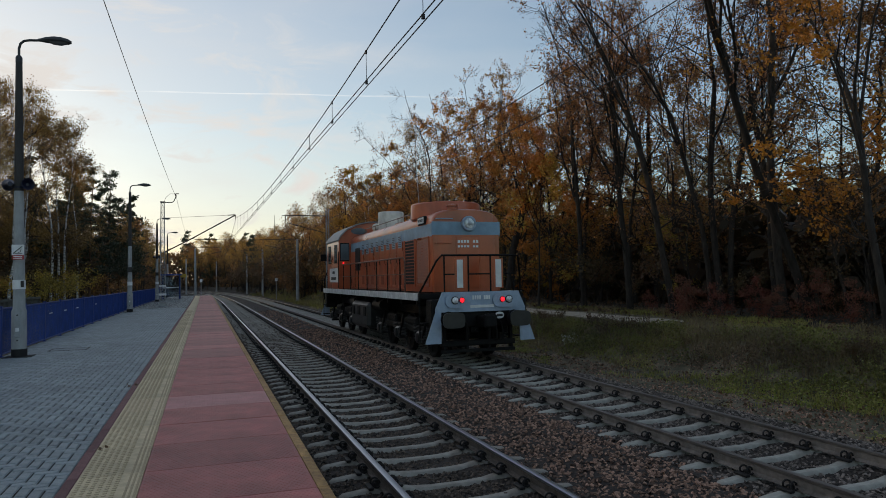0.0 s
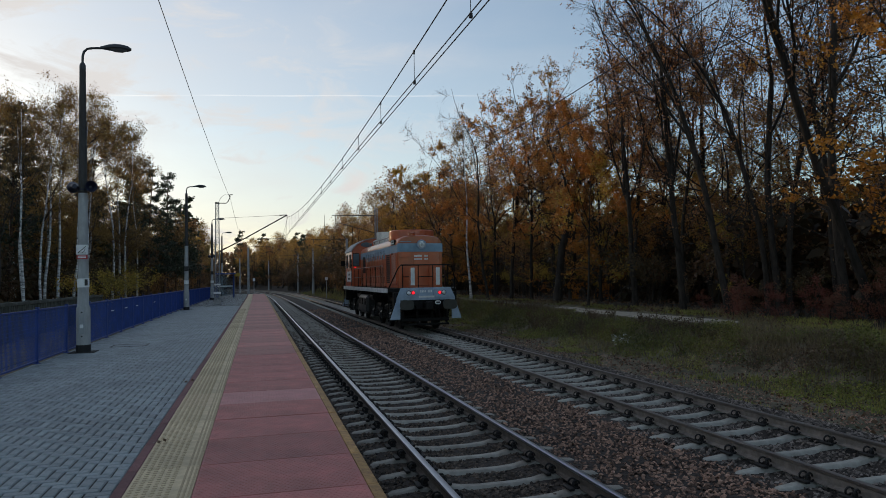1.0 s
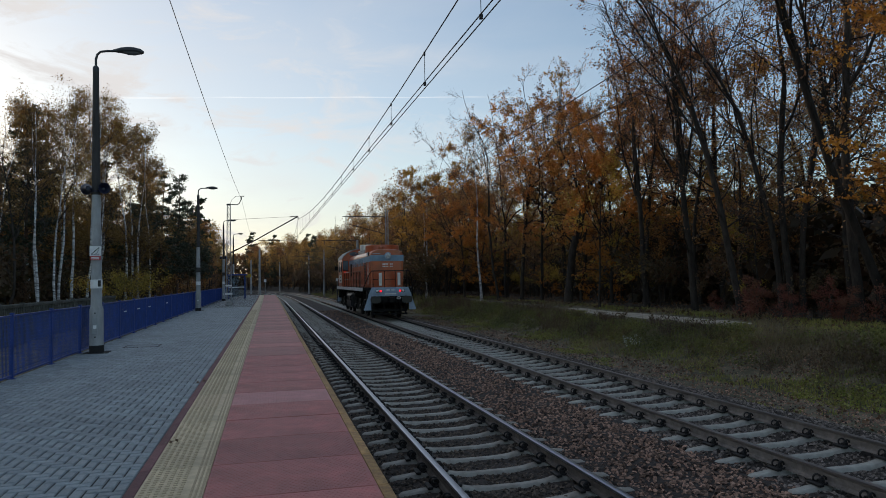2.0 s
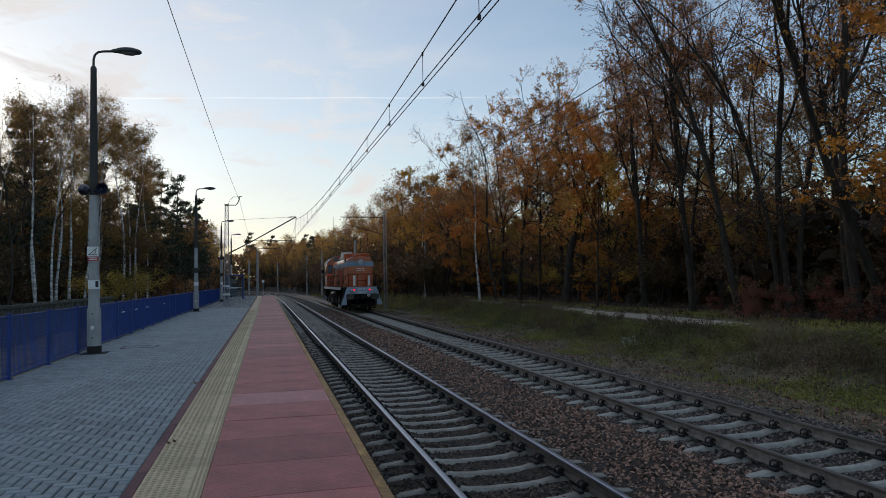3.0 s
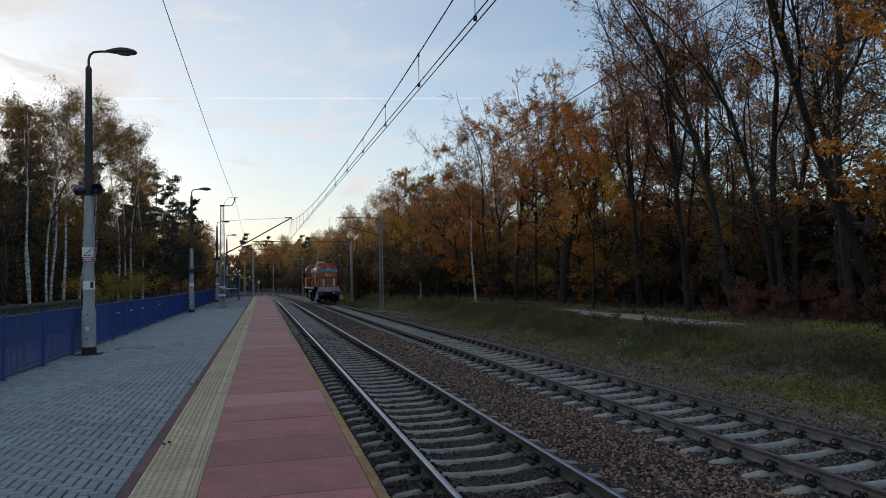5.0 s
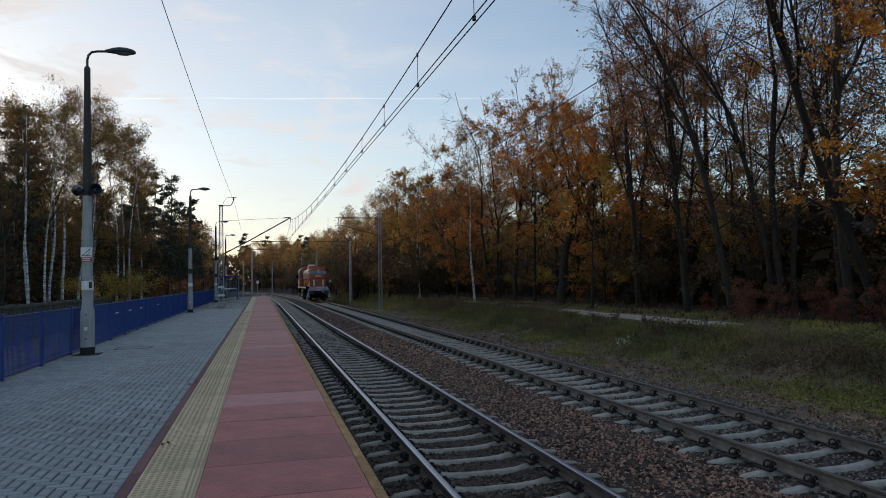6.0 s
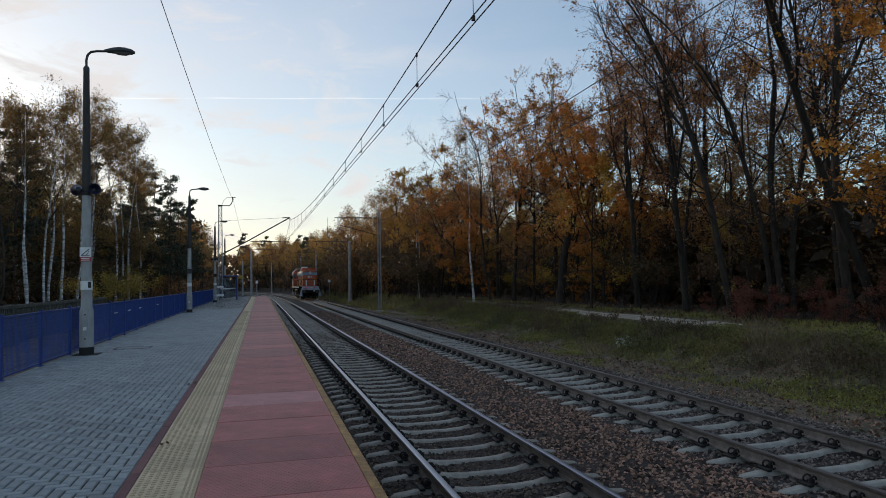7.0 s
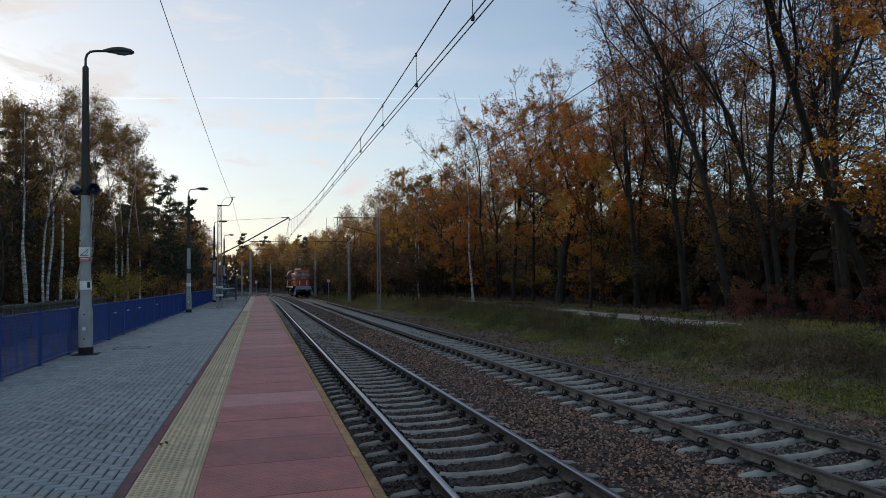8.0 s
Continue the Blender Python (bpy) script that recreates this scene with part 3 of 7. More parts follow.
def tactile_mesh(studs=True):
    s = Shape()
    s.box(-0.245, -0.482, -0.06, 0.245, 0.482, 0.0, 0.004)
    for j in range(16 if studs else 0):
        for i in range(6):
            x, y = -0.205 + i * 0.055, -0.465 + j * 0.062
            o = [(math.cos(a) * 0.019, math.sin(a) * 0.019) for a in [k * math.pi / 3 for k in range(6)]]
            s.add([(x + a, y + b, 0) for a, b in o] + [(x + a * 0.6, y + b * 0.6, 0.007) for a, b in o],
                  [tuple(range(6, 12))] + [(k, (k + 1) % 6, 6 + (k + 1) % 6, 6 + k) for k in range(6)])
    for i in range(3):
        x = 0.145 + i * 0.036
        s.add([(x, -0.476, 0), (x + 0.02, -0.476, 0), (x + 0.014, -0.476, 0.003), (x + 0.006, -0.476, 0.003),
               (x, 0.476, 0), (x + 0.02, 0.476, 0), (x + 0.014, 0.476, 0.003), (x + 0.006, 0.476, 0.003)],
              [(0, 4, 7, 3), (3, 7, 6, 2), (2, 6, 5, 1)])
    me = s.mesh("tactile_tile", YELLOW, 0)
    # stud sides and ribs get the darker yellow, as painted shade
    me.materials.append(YELLOW_STUD)
    for f in me.polygons:
        if f.index >= 26 and len(f.vertices) != 6:
            f.material_index = 1
    return me


def slab_mesh(studs=True):
    """Precast edge slab; its tread is a grid of small raised lozenges."""
    s = Shape()
    s.box(-0.64, -0.482, -0.13, 0.64, 0.482, 0.0, 0.005)
    for j in range(24 if studs else 0):
        for i in range(30):
            x, y = -0.61 + i * 0.0418 + (0.0209 if j % 2 else 0), -0.475 + j * 0.0413
            if x < 0.62:
                n = len(s.v)
                s.v += [(x - 0.013, y, 0), (x, y - 0.009, 0), (x + 0.013, y, 0), (x, y + 0.009, 0), (x, y, 0.0035)]
                s.f += [(n, n + 1, n + 4), (n + 1, n + 2, n + 4), (n + 2, n + 3, n + 4), (n + 3, n, n + 4)]
    return s.mesh("red_slab", RED_SLAB, 0)


def plain(name, w, material, h):
    s = Shape()
    s.box(-w / 2, -0.482, -h, w / 2, 0.482, 0.0, 0.004)
    return s.mesh(name, material, 0)


def herringbone(u0, u1, y0, y1, emit):
    w = 0.1
    for r in range(int((y1 - y0) / w)):
        for c in range(int((u1 - u0) / w + 0.01)):
            k = (c + r) % 4
            x, y = u0 + c * w, y0 + r * w
            if k == 0:
                emit(x, y, min(x + 2 * w, u1), y + w)
            elif k == 2:
                emit(x, y, x + w, y + 2 * w)
            elif k == 1 and c == 0:
                emit(x, y, x + w, y + w)


def make_platform():
    pf = thing("platform", pose(0, 0, 0), "station platform with grey block paving, yellow tactile strip and red edge slabs", "platform")
    pf["kind"] = "structure"
    part("platform_body", sheet(-4.75, 0.74, -1.2, -0.075, -12, P_END), CONCRETE, pf)
    part("paving_bed", sheet(-4.7, -1.07, -0.075, -0.012, -12, P_END), PAVER_BED, pf)
    part("edge_bed", sheet(-1.07, 0.70, -0.075, -0.058, -12, P_END), PAVER_BED, pf)
    part("concrete_kerb", sheet(-4.62, -4.265, -0.1, -0.004, -12, P_END), SOIL, pf)
    slab, tile, far_slab, far_tile = slab_mesh(), tactile_mesh(), slab_mesh(False), tactile_mesh(False)
    band, edge = plain("red_band", 0.085, RED_BAND, 0.06), plain("edge_strip", 0.085, YELLOW_EDGE, 0.13)
    pale_slab, pale_tile = slab.copy(), tile.copy()
    pale_slab.materials[0], pale_tile.materials[0] = RED_PALE, YELLOW_PALE
    rng = random.Random(3)
    for k in range(-18, 86):
        y = 6.71 + (k - 6) * 0.975
        if y > P_END - 0.4:
            break
        pale = k == 9
        jig = rng.uniform(-0.002, 0.002)
        part("red_slab", pale_slab if pale else slab if y < 15 else far_slab, None, pf, at=along(0.162, y, jig))
        part("tactile_tile", pale_tile if pale else tile if y < 40 else far_tile, None, pf, at=along(-0.727, y, jig * 0.6))
        part("red_band", band, None, pf, at=along(-1.017, y, jig))
        part("edge_strip", edge, None, pf, at=along(0.848, y, jig + 0.001))
    # block paving
    near, far = [], Shape()
    g, ch = 0.007, 0.008

    def stone(x0, y0, x1, y1):
        z = rng.uniform(-0.002, 0.001)
        v = [(x0 + g, y0 + g, -0.02), (x1 - g, y0 + g, -0.02), (x1 - g, y1 - g, -0.02), (x0 + g, y1 - g, -0.02)]
        v += [(x, y, z - ch) for x, y, _ in v[:4]]
        v += [(x0 + g + ch, y0 + g + ch, z), (x1 - g - ch, y0 + g + ch, z), (x1 - g - ch, y1 - g - ch, z), (x0 + g + ch, y1 - g - ch, z)]
        f = [(8, 9, 10, 11)] + [(4 + i, 4 + (i + 1) % 4, 8 + (i + 1) % 4, 8 + i) for i in range(4)] + [(i, (i + 1) % 4, 4 + (i + 1) % 4, 4 + i) for i in range(4)]
        return v, f

    shapes = {}

    def emit(x0, y0, x1, y1):
        if 5.75 < y0 < 7.6:
            key = (round(x1 - x0, 2), round(y1 - y0, 2))
            if key not in shapes:
                q = Shape()
                q.add(*stone(-key[0] / 2, -key[1] / 2, key[0] / 2, key[1] / 2))
                shapes[key] = q.mesh("paver", PAVER, 0)
            near.append((shapes[key], pose((x0 + x1) / 2, (y0 + y1) / 2, rng.uniform(-0.002, 0.001), rng.uniform(-0.5, 0.5), rng.uniform(-0.5, 0.5), 0)))
        else:
            v, f = stone(x0, y0, x1, y1)
            far.add([(x + bend(y), y, z) for x, y, z in v], f if y0 < 25 else f[:5] if y0 < 45 else f[:1])

    herringbone(-4.26, -1.06, -11.0, P_END - 0.4, emit)
    tagged(part("far_pavers", far, PAVER, pf, smooth=0), kind="stuff")
    for me, m in near[:300]:
        part("paver", me, None, pf, at=m)


RED_PALE = mat("red_slab_newer", (0.52, 0.22, 0.205), 0.65, 0.12, 4, 0.25, 160, stain=0.25, stain_scale=1.5)
YELLOW_PALE = mat("yellow_tactile_newer", (0.62, 0.476, 0.31), 0.8, 0.12, 9, 0.25, 150)
make_platform()


# ---- a vapour trail high in the sky ----
def make_contrail():
    m = bpy.data.materials.new("vapour_trail")
    m.use_nodes = True
    nt = m.node_tree
    nt.nodes.clear()
    out = nt.nodes.new("ShaderNodeOutputMaterial")
    em = nt.nodes.new("ShaderNodeEmission")
    em.inputs[0].default_value, em.inputs[1].default_value = (1.0, 0.95, 0.90, 1), 0.95
    tr = nt.nodes.new("ShaderNodeBsdfTransparent")
    nz = nt.nodes.new("ShaderNodeTexNoise")
    nz.inputs["Scale"].default_value, nz.inputs["Detail"].default_value = 0.004, 6
    tc = nt.nodes.new("ShaderNodeTexCoord")
    rp = nt.nodes.new("ShaderNodeValToRGB")
    rp.color_ramp.elements[0].position, rp.color_ramp.elements[1].position = 0.2, 0.7
    rp.color_ramp.elements[1].color = (0.10, 0.10, 0.10, 1)
    mx = nt.nodes.new("ShaderNodeMixShader")
    nt.links.new(tc.outputs["Object"], nz.inputs["Vector"])
    nt.links.new(nz.outputs["Fac"], rp.inputs[0])
    nt.links.new(rp.outputs[0], mx.inputs[0])
    nt.links.new(tr.outputs[0], mx.inputs[1])
    nt.links.new(em.outputs[0], mx.inputs[2])
    nt.links.new(mx.outputs[0], out.inputs[0])
    s = Shape()
    pts = []
    for k in range(34):
        x = -1800 + 100 * k
        far, side = 0.9655 * 3900 + 0.2605 * x, (0.9655 * x - 0.2605 * 3900)
        pts.append((x, 3900, 0.271 * far - 0.018 * side + 1.5 * math.sin(k * 0.9)))
    s.line(pts, [2.8 + 1.5 * math.sin(k * 1.3) ** 2 for k in range(34)], 6)
    tagged(part("vapour_trail", s, m), "thin white vapour trail across the sky", "sky", kind="structure")


make_contrail()

# ---- trees ----
def branch(rng, p, d, length, r0, r1, n, wobble, lift):
    """Points and radii of one limb."""
    pts, rad = [p.copy()], [r0]
    d = d.normalized()
    for i in range(n):
        d = (d + Vector((rng.gauss(0, wobble), rng.gauss(0, wobble), rng.gauss(0, wobble) + lift))).normalized()
        p = p + d * (length / n)
        pts.append(p.copy())
        rad.append(r0 + (r1 - r0) * ((i + 1) / n) ** 0.8)
    return pts, rad


def at_part(pts, rad, t):
    k = t * (len(pts) - 1)
    i = min(int(k), len(pts) - 2)
    f = k - i
    return pts[i].lerp(pts[i + 1], f), rad[i] + (rad[i + 1] - rad[i]) * f, (pts[i + 1] - pts[i]).normalized()


def side_dir(rng, d, angle, roll=None):
    a = d.orthogonal().normalized()
    b = d.cross(a)
    w = rng.uniform(0, 2 * math.pi) if roll is None else roll
    return (d * math.cos(angle) + (a * math.cos(w) + b * math.sin(w)) * math.sin(angle)).normalized()


def leaf(s, rng, p, size):
    """A small folded leaf."""
    d = Vector((rng.gauss(0, 1), rng.gauss(0, 1), rng.gauss(-0.3, 0.7))).normalized()
    a = d.orthogonal().normalized()
    w = rng.uniform(0, 6.28)
    a = a * math.cos(w) + d.cross(a) * math.sin(w)
    L, W = size * rng.uniform(0.7, 1.3), size * rng.uniform(0.3, 0.5)
    n = len(s.v)
    q = (p, p + d * L * 0.5 + a * W, p + d * L, p + d * L * 0.5 - a * W)
    s.v.extend([(c.x, c.y, c.z) for c in q])
    s.f.append((n, n + 1, n + 2, n + 3))


def broadleaf(seed, h, r, first, crown, limbs=15, subs=6, twigs=5, leaves=8.0, size=0.072, lean=0.03, steep=0.9, bare_top=0.0, lift=0.05, fine=True, spread=0.13, top_share=0.6):
    """Wood and leaves of a broad-leaved tree. bare_top: part of the height with few leaves."""
    rng = random.Random(seed)
    wood, foliage = Shape(), Shape()
    d0 = Vector((rng.gauss(0, lean), rng.gauss(0, lean), 1))
    pts, rad = branch(rng, Vector((0, 0, -0.3)), d0, h, r, r * 0.12, 16 if fine else 8, 0.05, 0.03)
    rad[0] *= 1.5
    rad[1] *= 1.08
    wood.line(pts, rad, 9 if fine else 6)
    for t0 in (first,):
        for i in range(limbs):
            t = t0 + (0.98 - t0) * (i + rng.random()) / limbs
            p, rr, d = at_part(pts, rad, t)
            k = (t - t0) / (1 - t0)
            L = crown * (0.55 + 0.9 * math.sin(math.pi * min(1, 0.25 + 0.72 * k))) * rng.uniform(0.65, 1.15) * (1.0 if k < 0.8 else 0.65)
            bp, br = branch(rng, p, side_dir(rng, d, steep * rng.uniform(0.75, 1.35)), L, min(rr * 0.55, 0.024 * L + 0.008), 0.007, 7 if fine else 4, 0.22, lift)
            wood.line(bp, br, 5 if fine else 4, False)
            full = rng.choice((0.1, 0.35, 0.9, 1.3, 1.9))
            for j in range(subs):
                u = 0.25 + 0.73 * (j + rng.random()) / subs
                p2, r2, d2 = at_part(bp, br, u)
                L2 = L * rng.uniform(0.25, 0.55) * (1.15 - 0.5 * u)
                sp, sr = branch(rng, p2, side_dir(rng, d2, rng.uniform(0.5, 0.95)), L2, max(0.005, r2 * 0.55), 0.003, 3 if fine else 2, 0.18, lift * 0.8)
                wood.line(sp, sr, 3, False)
                clump = rng.choice((0.1, 0.5, 1.0, 1.0, 1.6, 2.2))
                dens = leaves * full * clump * (1 if p2.z < h * (1 - bare_top) else top_share)
                for q in range(twigs):
                    v = 0.25 + 0.75 * (q + rng.random()) / twigs
                    p3, r3, d3 = at_part(sp, sr, v)
                    L3 = rng.uniform(0.4, 0.95) * min(1.0, 0.4 + L2 * 0.5)
                    tp, tr = branch(rng, p3, side_dir(rng, d3, rng.uniform(0.4, 0.9)), L3, 0.0036, 0.002, 1, 0.2, 0.02)
                    if fine:
                        wood.line(tp, tr, 3, False)
                    c = dens * rng.uniform(0.2, 1.8)
                    for _ in range(int(c) + (rng.random() < c % 1)):
                        w, _r, _d = at_part(tp, tr, rng.uniform(0.1, 1))
                        leaf(foliage, rng, w + Vector((rng.gauss(0, spread), rng.gauss(0, spread), rng.gauss(0, spread))), size)
    return wood, foliage


def oak(seed, h, r, fork=0.45, leaders=4, splay=(0.25, 0.5), crook=0.10, limbs=8, angle=(0.5, 0.9), reach=0.2, low=4, leaves=2.0, size=0.10,
        bare=1.0, subs=6, twigs=5, bow=0.02, low_leaves=1.0, patch=0.0):
    """Wood and leaves of a forest oak: a trunk that parts into rising leaders, crooked limbs, and leaves in uneven clumps. bare: the part of the height above which few leaves are left."""
    rng = random.Random(seed)
    wood, foliage = Shape(), Shape()
    tp, tr = branch(rng, Vector((0, 0, -0.3)), Vector((rng.gauss(0, 0.02), rng.gauss(0, 0.02), 1)), h * fork + 0.3, r, r * 0.74, 9, crook * 0.4, bow)
    tr[0] *= 1.4
    tr[1] *= 1.08
    wood.line(tp, tr, 9)
    limb_list = []
    for i in range(leaders):
        p, rr, d = at_part(tp, tr, 1.0 if i == 0 else rng.uniform(0.74, 1.0))
        d = side_dir(rng, d, rng.uniform(0.05, 0.16) if i == 0 else rng.uniform(*splay), 2 * math.pi * i / leaders + rng.uniform(-0.6, 0.6))
        L = h * (1 - fork) * (1.0 if i == 0 else rng.uniform(0.75, 1.05))
        lp, lr = branch(rng, p, d, L, rr * (0.85 if i == 0 else rng.uniform(0.45, 0.65)), 0.010, 11, crook, 0.05)
        wood.line(lp, lr, 7, False)
        for j in range(limbs):
            t = 0.1 + 0.88 * (j + rng.random()) / limbs
            p2, r2, d2 = at_part(lp, lr, t)
            L2 = reach * h * (0.35 + 0.8 * (1 - t)) * rng.uniform(0.6, 1.15)
            limb_list.append((p2, side_dir(rng, d2, rng.uniform(*angle)), L2, min(r2 * 0.5, 0.012 * L2 + 0.006), 0.05, 1.0))
    for i in range(low):
        p, rr, d = at_part(tp, tr, rng.uniform(0.35, 0.9))
        limb_list.append((p, side_dir(rng, d, rng.uniform(0.85, 1.3)), reach * h * rng.uniform(0.6, 1.1), rr * 0.3, 0.04, low_leaves))
    for p, d, L, r0, lift, share in limb_list:
        bp, br = branch(rng, p, d, L, r0, 0.008, 7, crook * 1.7, lift)
        wood.line(bp, br, 5, False)
        for j in range(subs):
            u = 0.2 + 0.79 * (j + rng.random()) / subs
            p2, r2, d2 = at_part(bp, br, u)
            L2 = L * rng.uniform(0.28, 0.5) * (1.2 - 0.5 * u)
            sp, sr = branch(rng, p2, side_dir(rng, d2, rng.uniform(0.45, 0.85)), L2, max(0.006, r2 * 0.5), 0.004, 4, crook * 1.9, 0.05)
            wood.line(sp, sr, 3, False)
            for q in range(twigs):
                p3, r3, d3 = at_part(sp, sr, 0.2 + 0.8 * (q + rng.random()) / twigs)
                wp, wr = branch(rng, p3, side_dir(rng, d3, rng.uniform(0.4, 0.85)), rng.uniform(0.22, 0.6), 0.0042, 0.0025, 2, 0.2, 0.04)
                wood.line(wp, wr, 3, False)
                f = 0.5 + patch + 1.6 * noise.noise((p3.x * 0.5 + seed * 7.1, p3.y * 0.5, p3.z * 0.62))
                c = leaves * share * max(0.06, min(2.4, f * 1.7)) * (1.0 if p3.z < h * bare else 0.12)
                for _ in range(int(c) + (rng.random() < c % 1)):
                    w, _r, _d = at_part(wp, wr, rng.uniform(0.3, 1))
                    leaf(foliage, rng, w + Vector((rng.gauss(0, 0.05), rng.gauss(0, 0.05), rng.gauss(-0.02, 0.05))), size)
    return wood, foliage


def pine(seed, h, r, first, crown, tuft=0.34, whorls=11, along_limb=9, needles=9):
    """A pine or spruce with tufts of needles."""
    rng = random.Random(seed)
    wood, foliage = Shape(), Shape()
    pts, rad = branch(rng, Vector((0, 0, -0.3)), Vector((0, 0, 1)), h, r, r * 0.15, 12, 0.02, 0.02)
    wood.line(pts, rad, 8)
    for i in range(whorls):
        t = first + (0.99 - first) * i / whorls
        for j in range(5):
            p, rr, d = at_part(pts, rad, min(0.99, t + rng.uniform(0, 0.03)))
            L = crown * (1.05 - 0.85 * (t - first) / (1 - first)) * rng.uniform(0.6, 1.15)
            bp, br = branch(rng, p, side_dir(rng, d, rng.uniform(1.15, 1.55), rng.uniform(0, 6.28)), L, max(0.015, rr * 0.35), 0.01, 6, 0.09, 0.03)
            wood.line(bp, br, 4, False)
            tufts = max(2, int(along_limb * min(1.0, L / crown + 0.05)))
            for q in range(tufts):
                p2, r2, d2 = at_part(bp, br, 0.3 + 0.7 * (q + rng.random()) / tufts)
                c = p2 + Vector((rng.gauss(0, 0.2), rng.gauss(0, 0.2), rng.gauss(0.1, 0.1))) * (L / 3 + 0.3)
                for _ in range(needles):
                    leaf(foliage, rng, c + Vector((rng.gauss(0, 0.14), rng.gauss(0, 0.14), rng.gauss(0, 0.08))), tuft)
    return wood, foliage


def tree(name, built, bark, leafage, at, label, category, group):
    t = thing(name, at, label, category, group)
    part("trunk", built[0], bark, t, smooth=60)
    part("crown", built[1], leafage, t, smooth=0)
    return t


def stand(x, y, turn=0, k=1.0, sink=0.0):
    return pose(x, y, ground_z(x, y) - sink, 0, 0, turn) @ Matrix.Scale(k, 4)


def lean_pose(x, y, turn, tilt):
    return pose(x, y, ground_z(x, y), 0, -tilt, 0) @ pose(0, 0, 0, 0, 0, turn)


def copy_tree(src, x, y, turn, k, tilt=0):
    c = copy_thing(src, lean_pose(x, y, turn, tilt))
    c.scale = (k, k, k)
    return c


def make_woods():
    rng = random.Random(11)
    G = "trees of the wood beside the railway"
    vase = dict(splay=(0.18, 0.42), angle=(0.35, 0.7), crook=0.075, reach=0.19, limbs=9)
    gnarled = dict(splay=(0.5, 0.95), angle=(0.6, 1.1), crook=0.17, reach=0.24, limbs=7)
    kinds = {  # how each kind is grown, its leaves and what it looks like
        "fan": (oak(1, 15.2, 0.13, 0.42, 5, leaves=3.6, size=0.085, **vase), BROWN_LEAF, "tall oak with a fan of fine branches and sparse brown leaves"),
        "slim": (oak(2, 14.6, 0.105, 0.5, 4, leaves=3.2, size=0.085, low=5, **vase), BROWN_LEAF, "slim straight oak with thin brown leaves"),
        "leaning": (oak(3, 15.2, 0.12, 0.52, 4, leaves=3.4, size=0.085, low=5, bow=0.0, **vase), BROWN_LEAF, "oak with a leaning trunk and thin brown leaves"),
        "big": (oak(4, 15.4, 0.23, 0.42, 7, leaves=8.0, low=7, low_leaves=0.7, size=0.095, **gnarled), OAK_LEAF, "big old oak with crooked dark limbs and brown-green leaves"),
        "orange": (oak(5, 16.4, 0.13, 0.40, 6, leaves=11.0, low=6, bare=0.82, patch=0.2, size=0.09, **gnarled), RUST_LEAF, "oak crowned with russet and orange leaves, bare at the top"),
        "amber": (oak(6, 13.6, 0.12, 0.35, 5, leaves=14.0, low=8, patch=0.3, size=0.10, **gnarled), AMBER_LEAF, "oak with a rounded amber crown"),
        "russet": (oak(7, 11.6, 0.10, 0.25, 5, leaves=11.0, low=8, patch=0.3, size=0.10, **gnarled), RUST_LEAF, "low russet oak leaved down to the bank"),
        "gold": (oak(8, 14.0, 0.10, 0.4, 4, leaves=9.0, low=10, patch=0.0, size=0.10, splay=(0.2, 0.5), angle=(0.9, 1.4), crook=0.09, reach=0.26, limbs=7, low_leaves=1.5), GOLD_LEAF, "maple with tiers of bright golden-orange leaves"),
        "forked": (oak(9, 14.8, 0.14, 0.58, 2, splay=(0.55, 0.7), angle=(0.5, 1.0), crook=0.09, reach=0.2, limbs=11, low=5, leaves=2.6, size=0.085), BROWN_LEAF, "oak forked high up with sparse brown leaves"),
        "bare": (oak(10, 15.0, 0.09, 0.45, 4, leaves=0.7, low=4, size=0.085, **gnarled), BROWN_LEAF, "almost bare dark tree with fine twigs"),
        "brown": (oak(11, 14.4, 0.10, 0.38, 5, leaves=7.0, low=7, patch=0.1, size=0.09, **gnarled), OAK_LEAF, "oak with dull brown leaves"),
    }
    made = {}

    def put(x, y, kind, turn, k, tilt=0):
        if kind not in made:
            built, leafage, label = kinds[kind]
            made[kind] = tree("oak_tree", built, BARK, leafage, lean_pose(x, y, turn, tilt), label, "tree", G)
            made[kind].scale = (k, k, k)
        else:
            copy_tree(made[kind], x, y, turn, k, tilt)

    for sp in FRONT_TREES:
        put(*sp)
    for k in range(7):
        x = 19.5 + rng.uniform(0, 9)
        y = x * rng.uniform(0.55, 1.35)
        put(x, y, ("bare", "slim", "bare", "forked", "slim")[k % 5], rng.uniform(0, 360), rng.uniform(0.8, 1.0), rng.uniform(-2, 4))
    # the depth of the wood, on both sides: plainer trees
    deep = [tree("oak_tree", broadleaf(sd, 12.2, 0.10, 0.2, 2.8, limbs=18, subs=5, twigs=4, leaves=lv, size=0.11, fine=False, spread=0.2), BARK, lm, stand(24, 20 + 8 * i), lb, "tree", G)
            for i, (sd, lv, lm, lb) in enumerate(((71, 9.0, OAK_LEAF, "brown-leaved oak deep in the wood"), (72, 10.0, RUST_LEAF, "russet-leaved oak deep in the wood"), (73, 7.0, OAK_LEAF, "thin-leaved oak deep in the wood")))]
    y = 4.0
    while y < 72:
        for row, x0 in enumerate((19.6, 23.0, 27.0)):
            if rng.random() < (0.85 if x0 < 0.5 * y * (1 + 0.12 * row) else 0.2):
                copy_tree(deep[rng.randrange(3)], x0 + rng.uniform(-1.4, 1.4), y * (1 + 0.12 * row) + rng.uniform(-1.7, 1.7), rng.uniform(0, 360), rng.uniform(0.85, 1.05))
        y += 4.4
